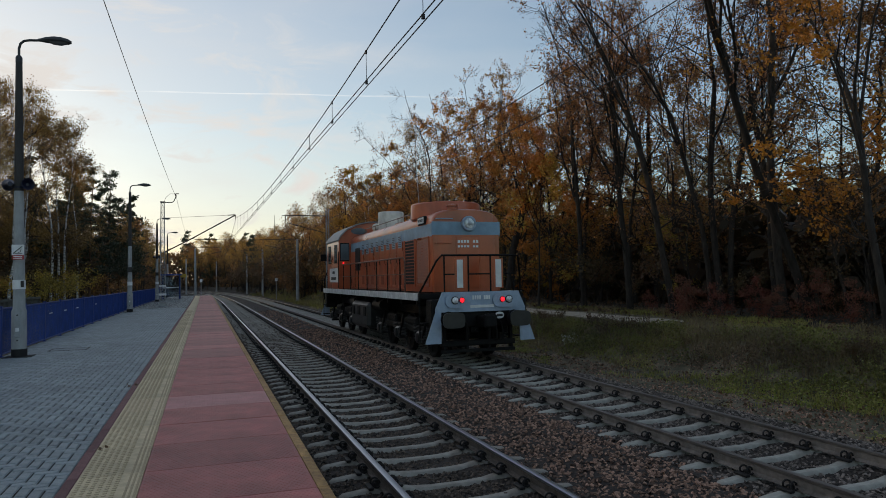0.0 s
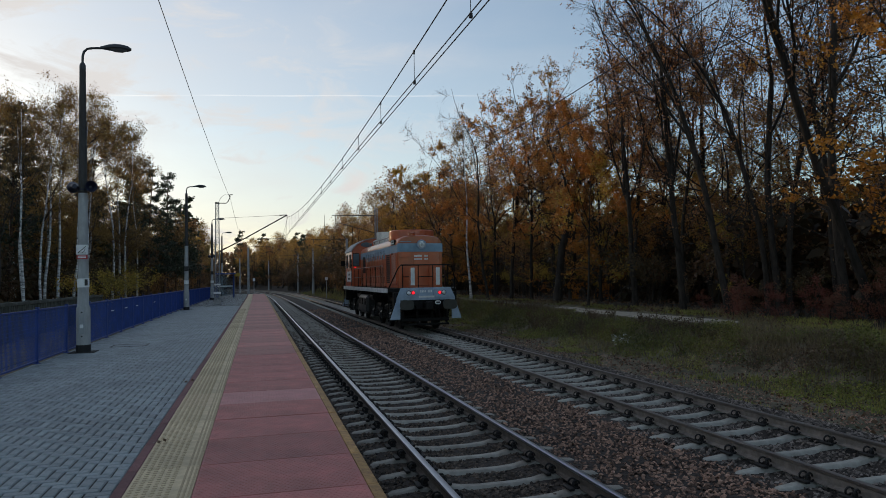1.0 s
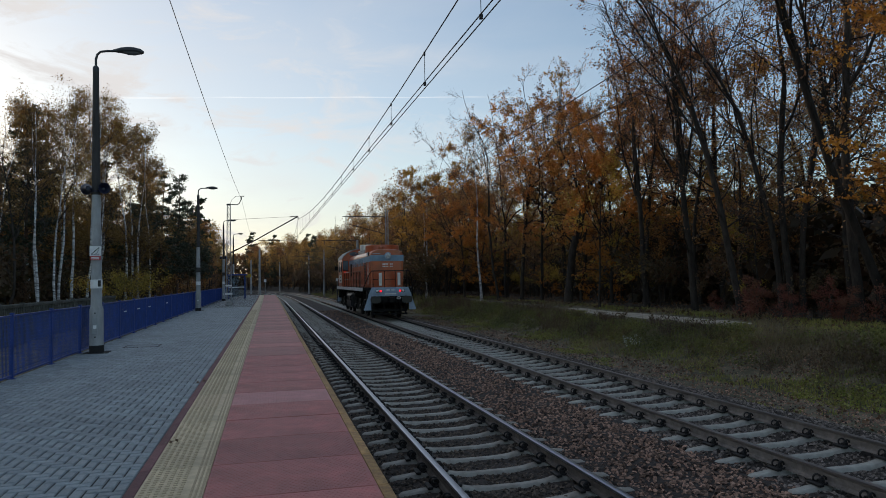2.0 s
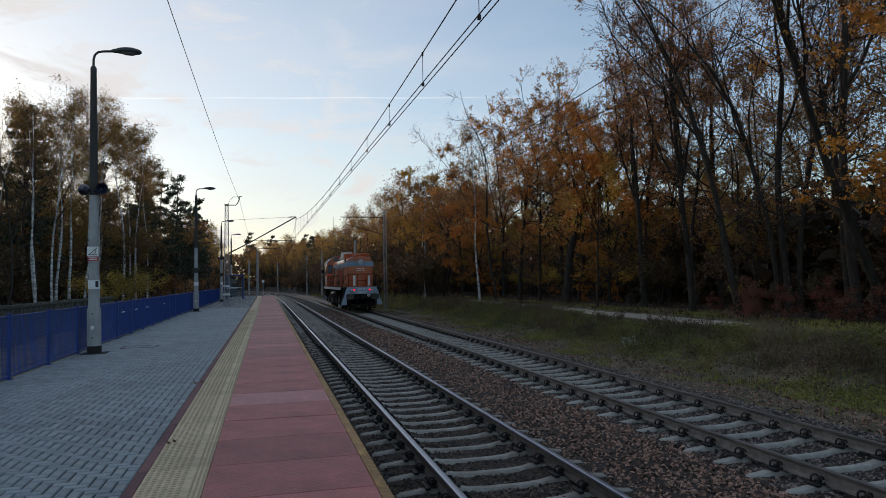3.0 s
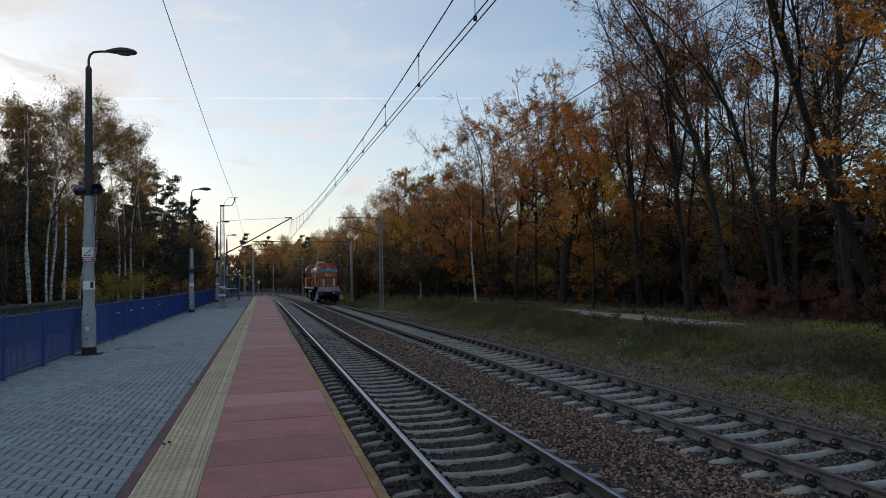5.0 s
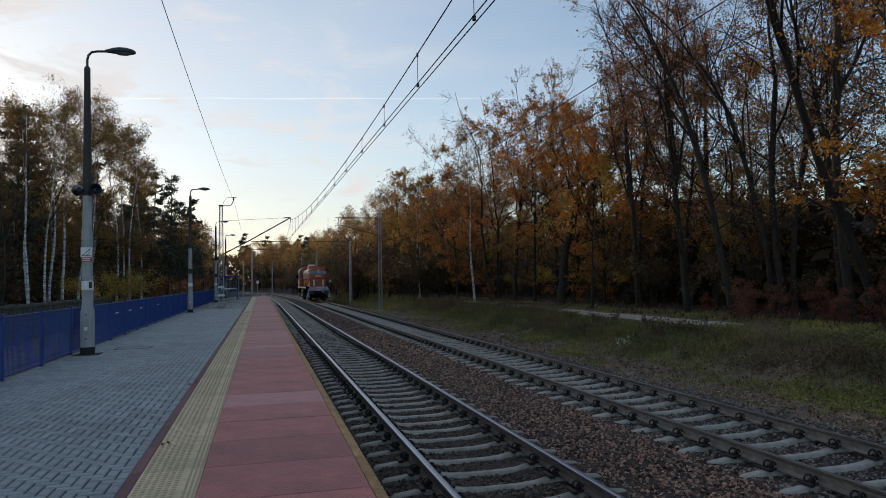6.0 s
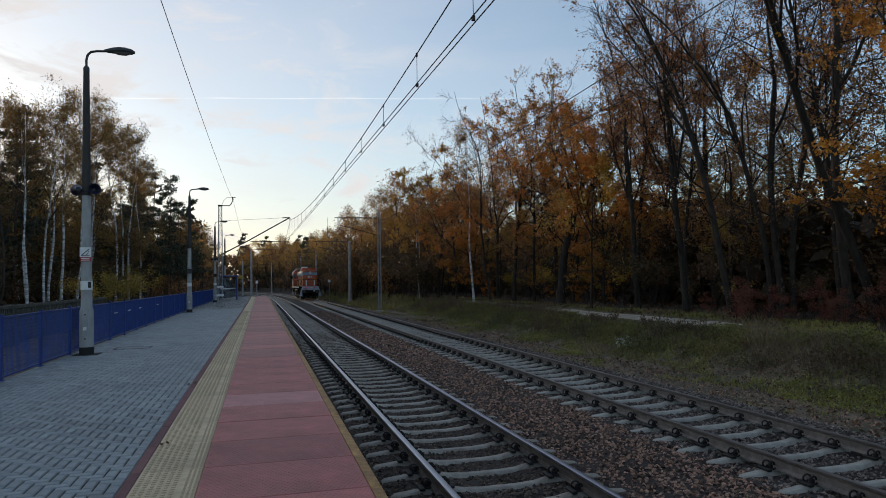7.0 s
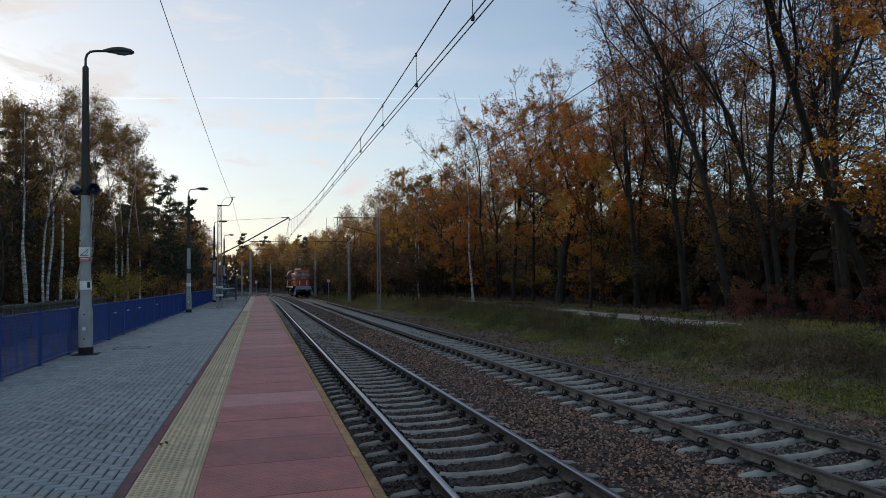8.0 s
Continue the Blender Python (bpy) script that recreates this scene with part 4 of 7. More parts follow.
    # young maples and hornbeams under them
    young = [broadleaf(21, 7.5, 0.06, 0.12, 2.2, limbs=14, subs=4, twigs=4, leaves=9.0, size=0.11, fine=False),
             broadleaf(22, 9.0, 0.08, 0.15, 2.6, limbs=14, subs=4, twigs=4, leaves=6.0, size=0.12, fine=False)]
    ysrc = [tree("young_tree", young[0], BARK, GREEN_LEAF, stand(15.3, 29.6), "young yellow-green maple under the oaks", "tree", "young trees under the oaks"),
            tree("young_tree", young[1], BARK, OAK_LEAF, stand(19.0, 36.0), "young brown-leaved tree under the oaks", "tree", "young trees under the oaks")]
    for k in range(74):
        y = rng.uniform(7, 46) if k % 3 else rng.uniform(40, 75)
        x = rng.choice((17.0, 18.5, 20, 22, 24.5, 27)) + rng.uniform(-0.8, 1.5)
        copy_tree(ysrc[k % 2 if y > 19 else 1], x, y * (1 + max(0, x - 17) * 0.012), rng.uniform(0, 360), rng.uniform(0.5, 0.95))
    # shrubs
    shrub_a = broadleaf(31, 2.0, 0.03, 0.05, 1.0, limbs=12, subs=4, twigs=4, leaves=8.0, size=0.085, steep=0.6, fine=False)
    shrub_b = broadleaf(32, 2.4, 0.03, 0.04, 1.2, limbs=10, subs=3, twigs=4, leaves=3.6, size=0.14, steep=0.55, fine=False)
    ssrc = [tree("shrub", shrub_a, BARK, RED_LEAF, stand(16.2, 19.4, 0, 0.45), "low dark red-leaved shrub at the edge of the wood", "shrub", "shrubs along the path"),
            tree("shrub", shrub_b, BARK, SHRUB_LEAF, stand(16.4, 27.0), "low brown-green shrub at the edge of the wood", "shrub", "shrubs along the path")]
    for k, (x, y, z) in enumerate(((15.5, 18.9, 0.52), (15.9, 18.0, 0.42), (16.2, 17.0, 0.5), (15.8, 15.9, 0.4), (16.3, 14.6, 0.55), (16.6, 13.4, 0.45), (16.4, 20.4, 0.32), (16.3, 22.4, 0.3))):
        copy_tree(ssrc[0], x, y, 70 * k, z)
    for k in range(70):
        y = rng.uniform(6, 66)
        copy_tree(ssrc[1], 16.9 + rng.uniform(-0.5, 9) * (1 if k % 2 else 0.4), y, rng.uniform(0, 360), rng.uniform(0.5, 1.2))

    bush = tree("shrub", broadleaf(33, 2.4, 0.03, 0.04, 1.2, limbs=12, subs=4, twigs=4, leaves=7.0, size=0.09, steep=0.55, fine=False), BARK, GREEN_LEAF, stand(-10.0, 44.5), "yellow-green shrub below the birches", "shrub", "shrubs by the fence")
    for k in range(24):
        y = 8 + 40 * rng.random() ** 1.3
        copy_tree(ssrc[1], 11.6 + rng.uniform(0, 1.7), y, rng.uniform(0, 360), rng.uniform(0.12, 0.22))

    # birches behind the platform fence and along the line ahead
    bsrc = [broadleaf(sd, (15, 16, 17, 16)[i], 0.12, (0.44, 0.44, 0.42, 0.24)[i], (2.5, 2.5, 2.5, 2.7)[i], limbs=20, subs=5, twigs=4, leaves=(12.0, 6.0, 11.0, 18.0)[i], size=(0.10, 0.09, 0.10, 0.11)[i], steep=0.55, lift=-0.015, lean=0.06, spread=0.16) for i, sd in enumerate((41, 42, 43, 44))]
    bm = {}

    def birch(x, y, i, turn, k):
        if i not in bm:
            b = bsrc[i]
            t = thing("birch_tree", stand(x, y, turn), "slender white-barked birch with thin yellow-brown leaves", "tree", "birches beyond the fence")
            stem = Shape()
            nv = 9 * 17
            stem.v, stem.f = b[0].v[:nv], [f for f in b[0].f if max(f) < nv]
            limbs = Shape()
            limbs.v, limbs.f = b[0].v[nv:], [tuple(q - nv for q in f) for f in b[0].f if min(f) >= nv]
            part("trunk", stem, BIRCH, t, "white birch bark with dark scars", smooth=60)
            part("branchwork", limbs, BIRCH_TWIG, t, smooth=60)
            part("crown", b[1], BIRCH_LEAF, t, smooth=0)
            t.scale = (k, k, k)
            bm[i] = t
        else:
            copy_tree(bm[i], x, y, turn, k)

    for sp in BIRCHES:
        birch(*sp)
    psrc = tree("pine_tree", pine(51, 14, 0.16, 0.22, 2.8, 0.17, 13, 10, 22), PINE_BARK, NEEDLE, stand(-9.4, 76.0), "dark green pine among the birches", "tree", "pines")
    for x, y, k in ((-10.2, 70.5, 0.95), (-9.0, 83.0, 0.85), (-12.0, 74, 1.0), (-8.8, 92, 0.8)):
        copy_tree(psrc, x, y, rng.uniform(0, 360), k)
    fpine = tree("pine_tree", pine(52, 15, 0.16, 0.3, 2.6, 0.42, 10, 7, 9), PINE_BARK, NEEDLE, stand(-20, 40), "dark pine deep in the wood", "tree", "pines")
    for x, y, k in ((-22, 45, 0.9), (-18, 60, 1.0), (-15, 70, 0.95), (-24, 38, 0.95)):
        copy_tree(fpine, x, y, rng.uniform(0, 360), k)
    for x, y, k in ((14.6, 46.0, 0.78), (13.4, 58.3, 0.66), (13.7, 59.2, 0.68)):
        birch(x, y, 1, rng.uniform(0, 360), k)

    # the wood along the curve: simpler trees
    fsrc = [tree("far_tree", broadleaf(61, 11.6, 0.13, 0.08, 3.3, limbs=15, subs=4, twigs=3, leaves=20, size=0.16, fine=False, spread=0.3), BARK, FAR_LEAF, stand(14.5, 78), "yellow-brown tree in the far wood", "tree", "trees along the curve"),
            tree("far_tree", broadleaf(62, 12.2, 0.13, 0.1, 3.3, limbs=15, subs=4, twigs=3, leaves=20, size=0.16, fine=False, spread=0.3), BARK, OAK_LEAF, stand(14.8, 86), "brown tree in the far wood", "tree", "trees along the curve")]
    y = 66.0
    while y < 250:
        for row in range(3):
            x = (13.4 if y < 85 else 12.4) + bend(y) + row * 4.5 + rng.uniform(-0.8, 1.2)
            r = rng.random()
            if r < 0.06 and y > 130:
                copy_tree(fpine, x, y + rng.uniform(-2, 2), rng.uniform(0, 360), rng.uniform(0.75, 0.95))
            else:
                copy_tree(fsrc[0 if r < 0.5 else 1], x, y + rng.uniform(-2, 2), rng.uniform(0, 360), rng.uniform(0.85, 1.05) * (0.95 if y < 150 else 1.12))
        y += 5.0 if y < 140 else 8.0
    for k in range(84):
        y = 56 + 110 * rng.random() ** 1.3
        copy_tree(ssrc[1], (12.4 if y < 80 else 10.8) + bend(y) + rng.uniform(0, 2.5), y, rng.uniform(0, 360), rng.uniform(1.2, 2.6))
    y = 76.0
    while y < 250:
        for row in range(3):
            x = -9.0 + bend(y) - row * 5 + rng.uniform(-1.5, 1)
            r = rng.random()
            if r < 0.35:
                copy_tree(fpine, x, y + rng.uniform(-2, 2), rng.uniform(0, 360), rng.uniform(0.75, 1.0))
            else:
                copy_tree(fsrc[0 if r < 0.65 else 1], x, y + rng.uniform(-2, 2), rng.uniform(0, 360), rng.uniform(0.72, 0.9) * (1.0 if y < 130 else 1.25))
        y += 8.0
    for k in range(34):
        y = rng.uniform(42, 92)
        copy_tree((fsrc[0], fsrc[0], fsrc[1])[k % 3], -14.5 - rng.uniform(0, 13), y, rng.uniform(0, 360), rng.uniform(0.72, 0.92))
    put(-12.9, 39.0, "bare", 200, 0.8)
    copy_tree(psrc, -15.0, 48.0, 40, 1.0)
    for x, y, k in ((-9.9, 50.0, 1.15), (-9.6, 53.0, 1.0), (-10.3, 47.0, 0.9), (-9.7, 57.5, 1.2)):
        copy_tree(bush, x, y, 60 * k, k)
    # low growth under the birches
    for k in range(90):
        y = rng.uniform(24, 78)
        copy_tree(ssrc[1], (-13.6 if y < 53 else -9.8) - rng.uniform(0, 7), y, rng.uniform(0, 360), rng.uniform(0.8, 2.0))

    # dim depths of the woods, too far in to count
    def depths(name, boxes, label, material, size):
        s = Shape()
        for x0, y0, z0, x1, y1, z1, n in boxes:
            for _ in range(n):
                y = rng.uniform(y0, y1)
                z = z0 + (z1 - z0) * rng.random() ** 1.5
                leaf(s, rng, Vector((rng.uniform(x0, x1) + bend(y), y, z)), size * rng.uniform(0.7, 1.5))
        tagged(part(name, s, material, smooth=0), label, "wood", kind="stuff")

    # the oak side takes the darker leaf, with the shade painted in
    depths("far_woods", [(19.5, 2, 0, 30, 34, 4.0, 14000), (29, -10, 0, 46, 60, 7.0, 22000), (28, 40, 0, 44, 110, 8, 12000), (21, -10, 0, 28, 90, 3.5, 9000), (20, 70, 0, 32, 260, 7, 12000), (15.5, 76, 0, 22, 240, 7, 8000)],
           "undergrowth deep in the oak wood, coloured dark for the shade there", UNDERWOOD_SHADE, 0.6)
    depths("far_woods", [(-32, 20, 0, -20, 95, 11, 14000), (-20, 34, 0, -14, 80, 3.5, 3500), (-34, 90, 0, -16, 260, 9, 5000), (-18, 84, 0, -11, 250, 6, 5000)],
           "dim undergrowth and foliage deep in the woods", SHRUB_LEAF, 0.6)
    depths("far_woods", [(-75, 252, -2, 40, 285, 12, 17000), (-40, 190, -1, -18, 255, 7, 5000)], "dark woods at the end of the line", SHRUB_LEAF, 1.3)
    for k in range(44):
        y = rng.uniform(205, 275)
        x = rng.uniform(-75, 22)
        if x > bend(y) + 11 or x < bend(y) - 6 or y > 262:
            copy_tree((fsrc[0], fsrc[1], fsrc[0], fpine)[k % 4], x, y, rng.uniform(0, 360), rng.uniform(1.1, 1.4))


FRONT_TREES = [  # x, y, kind, turn, size, lean towards the line
    (16.0, 23.1, "fan", 20, 1.0, 6), (15.6, 19.9, "leaning", 300, 1.0, 12), (17.8, 20.6, "slim", 250, 1.02, 3), (17.9, 20.1, "forked", 70, 0.92, 2), (18.2, 20.0, "slim", 75, 1.05, 0),
    (16.9, 15.4, "leaning", 60, 1.08, 14), (17.2, 16.6, "forked", 95, 1.02, 2), (15.8, 12.1, "gold", 20, 1.0, 3), (18.6, 18.3, "fan", 130, 0.95, 2), (18.4, 26.2, "bare", 10, 1.0, 0),
    (16.6, 27.6, "fan", 200, 0.98, 1), (17.8, 29.6, "slim", 15, 1.0, 0), (17.6, 32.6, "russet", 40, 1.0, 0), (16.0, 34.6, "big", 260, 1.03, 0), (17.6, 36.4, "bare", 170, 1.05, 0),
    (16.2, 38.8, "brown", 100, 1.0, 0), (16.0, 41.9, "orange", 40, 1.0, 2), (15.6, 45.2, "bare", 300, 1.0, 0), (16.8, 47.0, "brown", 155, 1.05, 0), (15.8, 49.6, "russet", 10, 0.95, 0),
    (15.4, 53.0, "brown", 270, 0.95, 1), (15.2, 58.2, "amber", 60, 0.97, 0), (16.2, 61.0, "bare", 190, 0.95, 0), (14.8, 63.8, "amber", 170, 0.85, 0), (15.2, 67.0, "brown", 140, 0.9, 0),
    (18.8, 41.0, "brown", 210, 1.05, 0), (19.0, 35.0, "russet", 120, 1.05, 0), (18.6, 23.8, "brown", 80, 0.8, 0), (20.2, 30.5, "brown", 310, 1.0, 0)]
BIRCHES = [(-12.0, 40.5, 0, 0, 0.78), (-12.2, 41.6, 1, 50, 0.74), (-11.8, 43.2, 2, 120, 0.74), (-12.3, 45.5, 0, 200, 0.86), (-12.0, 47.0, 1, 300, 0.92), (-11.9, 50.0, 2, 30, 0.88),
           (-11.6, 51.5, 1, 80, 0.95), (-11.8, 55.0, 2, 160, 0.9), (-10.8, 57.0, 3, 250, 0.95), (-10.3, 60.0, 3, 20, 0.95), (-11.4, 63.0, 3, 310, 1.0), (-10.4, 65.5, 3, 190, 0.85), (-11.6, 53.2, 3, 130, 0.9),
           (-14.5, 42.0, 2, 100, 0.68), (-15, 49, 0, 10, 0.95), (-14.5, 56, 0, 70, 0.98), (-13.5, 37.0, 1, 33, 0.56), (-18, 47, 2, 77, 0.72), (-13.8, 61, 2, 15, 1.0)]
make_woods()


# ---- grass and weeds ----
def make_grass():
    rng = random.Random(19)

    def blades(s, x, y, h, n, spread, lean=0.35):
        z = ground_z(x, y)
        for _ in range(n):
            a = rng.uniform(0, 6.28)
            px, py = x + rng.gauss(0, spread), y + rng.gauss(0, spread)
            hh, w = h * rng.uniform(0.5, 1.25), rng.uniform(0.006, 0.014)
            dx, dy = math.cos(a), math.sin(a)
            lx, ly = rng.gauss(0, lean) * hh, rng.gauss(0, lean) * hh
            k = len(s.v)
            s.v += [(px - dx * w, py - dy * w, z - 0.03), (px + dx * w, py + dy * w, z - 0.03), (px + lx * 0.35 + dx * w * 0.7, py + ly * 0.35 + dy * w * 0.7, z + hh * 0.6),
                    (px + lx * 0.35 - dx * w * 0.7, py + ly * 0.35 - dy * w * 0.7, z + hh * 0.6), (px + lx, py + ly, z + hh)]
            s.f += [(k, k + 1, k + 2, k + 3), (k + 3, k + 2, k + 4)]

    green, dry, weeds, herbs, sprouts, litter, gravel = Shape(), Shape(), Shape(), Shape(), Shape(), Shape(), Shape()
    for _ in range(24000):
        u = rng.uniform(8.9, 16.2)
        y = 4 + 56 * rng.random() ** 1.7
        x = u + bend(y)
        patch = noise.noise((u * 0.6, y * 0.3, 9.0)) + 0.4 * noise.noise((u * 1.9, y * 1.3, 5.0))
        bare = ((u - 11.7) / 0.9) ** 2 + ((y - 13.9) / 1.6) ** 2 < 1
        if (13.1 < u < 15.0 and 18.5 < y < 28) or (13.9 < u < 15.0 and y >= 28) or bare:
            continue
        if u < 10.7:                     # gravelly flat: only low tufts
            if patch > 0.22:
                blades(green, x, y, 0.07, 6, 0.09)
            elif patch < -0.3 and rng.random() < 0.3:
                blades(dry, x, y, 0.10, 4, 0.1, 0.5)
            continue
        if patch > 0.0:
            blades(green, x, y, 0.07 + 0.14 * patch, 6, 0.09)
        elif patch < -0.12 and rng.random() < 0.5:
            blades(dry, x, y, 0.22 if u < 12.6 else 0.16, 5, 0.10, 0.5)
        elif rng.random() < 0.5:
            blades(green, x, y, 0.08, 4, 0.1)
    for _ in range(2600):
        u, y = rng.uniform(9.3, 13.5), 58 + 75 * rng.random() ** 1.3
        blades(green if rng.random() < 0.7 else dry, u + bend(y), y, 0.45, 5, 0.22)
    for _ in range(900):
        u, y = rng.choice((12.9, 13.3, 12.4)) + rng.uniform(-0.4, 0.3), 5 + 50 * rng.random() ** 1.3
        blades(dry, u + bend(y), y, 0.08 if 19 < y < 28 else 0.26, 6, 0.10, 0.35)
    for _ in range(7000):
        u, y = rng.uniform(9.4, 13.2), 6 + 50 * rng.random() ** 1.3
        if noise.noise((u * 0.8, y * 0.45, 2.0)) < (0.3 if u < 10.6 else -0.02) or ((u - 11.7) / 0.9) ** 2 + ((y - 13.9) / 1.6) ** 2 < 1:
            continue
        x = u + bend(y)
        z = ground_z(x, y)
        hh = rng.uniform(0.08, 0.36) if u > 10.6 else 0.1
        for _k in range(20):
            leaf((herbs, sprouts, weeds, weeds, weeds, weeds, weeds)[_ % 7], rng, Vector((x + rng.gauss(0, 0.12), y + rng.gauss(0, 0.12), z + rng.uniform(0.02, hh))), rng.uniform(0.025, 0.055))
    for _ in range(9000):
        u, y = 15.1 + 14 * rng.random() ** 1.6, rng.uniform(4, 60)
        x = u + bend(y)
        leaf(litter, rng, Vector((x, y, ground_z(x, y) + rng.uniform(0.01, 0.05))), 0.13)
    for _ in range(4500):
        u, y = rng.uniform(8.6, 13.3), 4 + 40 * rng.random() ** 1.3
        x = u + bend(y)
        leaf(litter, rng, Vector((x, y, ground_z(x, y) + rng.uniform(0.01, 0.06))), 0.08)
    # overgrown slope: mounds of bramble and tall weeds, with a dry hollow between them
    brambles, tall = Shape(), Shape()
    for _ in range(1500):
        u, y = rng.uniform(11.3, 13.3), 6 + 46 * rng.random() ** 1.25
        f = noise.noise((u * 0.7, y * 0.28, 31.0)) + 0.35 * noise.noise((u * 2.1, y * 1.2, 8.0))
        hollow = ((u - 12.5) / 0.7) ** 2 + ((y - 13.9) / 1.5) ** 2 < 1
        x = u + bend(y)
        z = ground_z(x, y)
        low = 0.5 if u > 12.7 and 18 < y < 29 else 1.0
        if hollow:
            blades(dry, x, y, 0.24, 14, 0.16, 0.6)
            continue
        if f > -0.02:
            top = (0.16 + 0.55 * min(0.6, f + 0.1)) * low
            for _k in range(56):
                a, q = rng.uniform(0, 6.28), math.sqrt(rng.random())
                leaf(brambles, rng, Vector((x + 0.30 * q * math.cos(a), y + 0.30 * q * math.sin(a), z + top * (1 - 0.8 * q * q) * rng.uniform(0.25, 1.05))), rng.uniform(0.03, 0.065))
        elif rng.random() < 0.6:
            for _k in range(5):
                px, py, hh = x + rng.gauss(0, 0.1), y + rng.gauss(0, 0.1), rng.uniform(0.3, 0.75) * low
                lx, ly = rng.gauss(0, 0.12), rng.gauss(0, 0.12)
                tall.line([(px, py, z - 0.02), (px + lx * 0.4, py + ly * 0.4, z + hh * 0.6), (px + lx, py + ly, z + hh)], [0.005, 0.004, 0.002], 3, False)
                for _l in range(9):
                    q = rng.uniform(0.25, 1)
                    leaf(tall, rng, Vector((px + lx * q + rng.gauss(0, 0.02), py + ly * q + rng.gauss(0, 0.02), z + hh * q)), rng.uniform(0.03, 0.06))
    tagged(part("bramble_mounds", brambles, BRAMBLE, smooth=0), "dark green bramble and weed mounds on the bank", "weeds", kind="stuff")
    tagged(part("tall_weeds", tall, HERB, smooth=0), "tall withered brown weeds on the bank", "weeds", kind="stuff")
    tagged(part("verge_grass", green, GRASS, smooth=0), "dull green grass on the bank", "grass", kind="stuff")
    tagged(part("dry_grass", dry, DRY_GRASS, smooth=0), "dry straw-coloured grass on the bank", "grass", kind="stuff")
    for _ in range(15000):               # stones strewn over the flat beside the ballast
        u, y = 8.9 + 2.0 * rng.random() ** 1.4, 4 + 42 * rng.random() ** 1.4
        if rng.random() < 0.10:
            u = 10.9 + 1.6 * rng.random()
            y = 13.9 + rng.gauss(0, 1.2)
        x = u + bend(y)
        z, e = ground_z(x, y), rng.uniform(0.010, 0.030)
        a = rng.uniform(0, 6.28)
        n = len(gravel.v)
        for k in range(4):
            w = a + k * 1.57 + rng.uniform(-0.4, 0.4)
            gravel.v.append((x + e * math.cos(w), y + e * math.sin(w), z - 0.004))
        for k in range(3):
            w = a + k * 2.1 + rng.uniform(-0.4, 0.4)
            gravel.v.append((x + 0.55 * e * math.cos(w), y + 0.55 * e * math.sin(w), z + e * rng.uniform(0.5, 1.0)))
        gravel.f += [(n, n + 1, n + 4), (n + 1, n + 5, n + 4), (n + 1, n + 2, n + 5), (n + 2, n + 3, n + 6), (n + 2, n + 6, n + 5), (n + 3, n, n + 4, n + 6), (n + 4, n + 5, n + 6)]
    tagged(part("verge_gravel", gravel, STONE, smooth=0), "brown and grey stones strewn beside the ballast", "gravel", kind="stuff")
    tagged(part("verge_herbs", herbs, HERB, smooth=0), "brown withered herbs on the bank", "weeds", kind="stuff")
    tagged(part("verge_sprouts", sprouts, SPROUT, smooth=0), "fresh yellow-green weeds on the bank", "weeds", kind="stuff")
    tagged(part("verge_weeds", weeds, GRASS, smooth=0), "leafy green weeds on the bank", "weeds", kind="stuff")
    tagged(part("fallen_leaves", litter, LITTER, smooth=0), "brown fallen leaves under the trees", "leaves", kind="stuff")
    # a pale dried flower clump and a little dark bush beside the path
    pale = Shape()
    stalk = Shape()
    for _ in range(40):
        a, r0 = rng.uniform(0, 6.28), 0.34 * math.sqrt(rng.random())
        top = Vector((r0 * math.cos(a), 0.7 * r0 * math.sin(a), rng.uniform(0.18, 0.5)))
        stalk.line([(0.3 * top.x, 0.3 * top.y, 0), tuple(top)], 0.004, 3)
        for _k in range(7):
            leaf(pale, rng, top + Vector((rng.gauss(0, 0.025), rng.gauss(0, 0.025), rng.gauss(0, 0.02))), 0.022)
    fl = thing("pale_flower_clump", pose(11.2, 19.6, ground_z(11.2, 19.6)), "clump of pale dried flower heads on the bank", "plant")
    part("stem", stalk, GRASS, fl)
    tagged(part("flower_head", pale, WHITE, fl, "pale flower heads", smooth=0), kind="stuff")


make_grass()

# ---- the locomotive: its space has the rail top at z = 0 and y = 0 at the rear lights ----
ORANGE = mat("orange_paint", (0.50, 0.100, 0.034), 0.30, 0.2, 1.6, 0.08, 14, stretch=(1, 1, 0.35), coat=0.2, stain=0.7, stain_scale=1.1, stain_col=(0.20, 0.055, 0.028))
STRIPE = mat("grey_blue_paint", (0.22, 0.35, 0.46), 0.5, 0.12, 4, stain=0.4, stain_scale=1.6)
PLATE = mat("pale_blue_plate", (0.32, 0.41, 0.52), 0.5, 0.1, 5, stain=0.35, stain_scale=2.2)
DECK_EDGE = mat("deck_edge_paint", (0.56, 0.57, 0.56), 0.7, 0.2, 6, stain=0.5, stain_scale=2.5)
GREASE = mat("greasy_black", (0.0065, 0.006, 0.0058), 0.6, 0.4, 9, 0.3, 40, spec=0.2)
TANK = mat("fuel_tank_grey", (0.018, 0.019, 0.020), 0.35, 0.3, 4, 0.2, 12)
ROOF_GREY = mat("cab_roof_grey", (0.28, 0.29, 0.29), 0.6, 0.15, 5, stain=0.4, stain_scale=1.5)
STACK = mat("stack_pale", (0.74, 0.72, 0.64), 0.7, 0.15, 5, stain=0.5, stain_scale=2.0)
LENS = mat("lamp_lens", (0.72, 0.76, 0.78), 0.15, 0.4, 14, metal=0.2)
RED_LIGHT = mat("red_tail_light", (0.5, 0.01, 0.015), 0.2, 0.05, 5, emit=(1.0, 0.015, 0.03, 1.0))
RAILING = mat("worn_railing_paint", (0.13, 0.062, 0.045), 0.4, 0.3, 12)
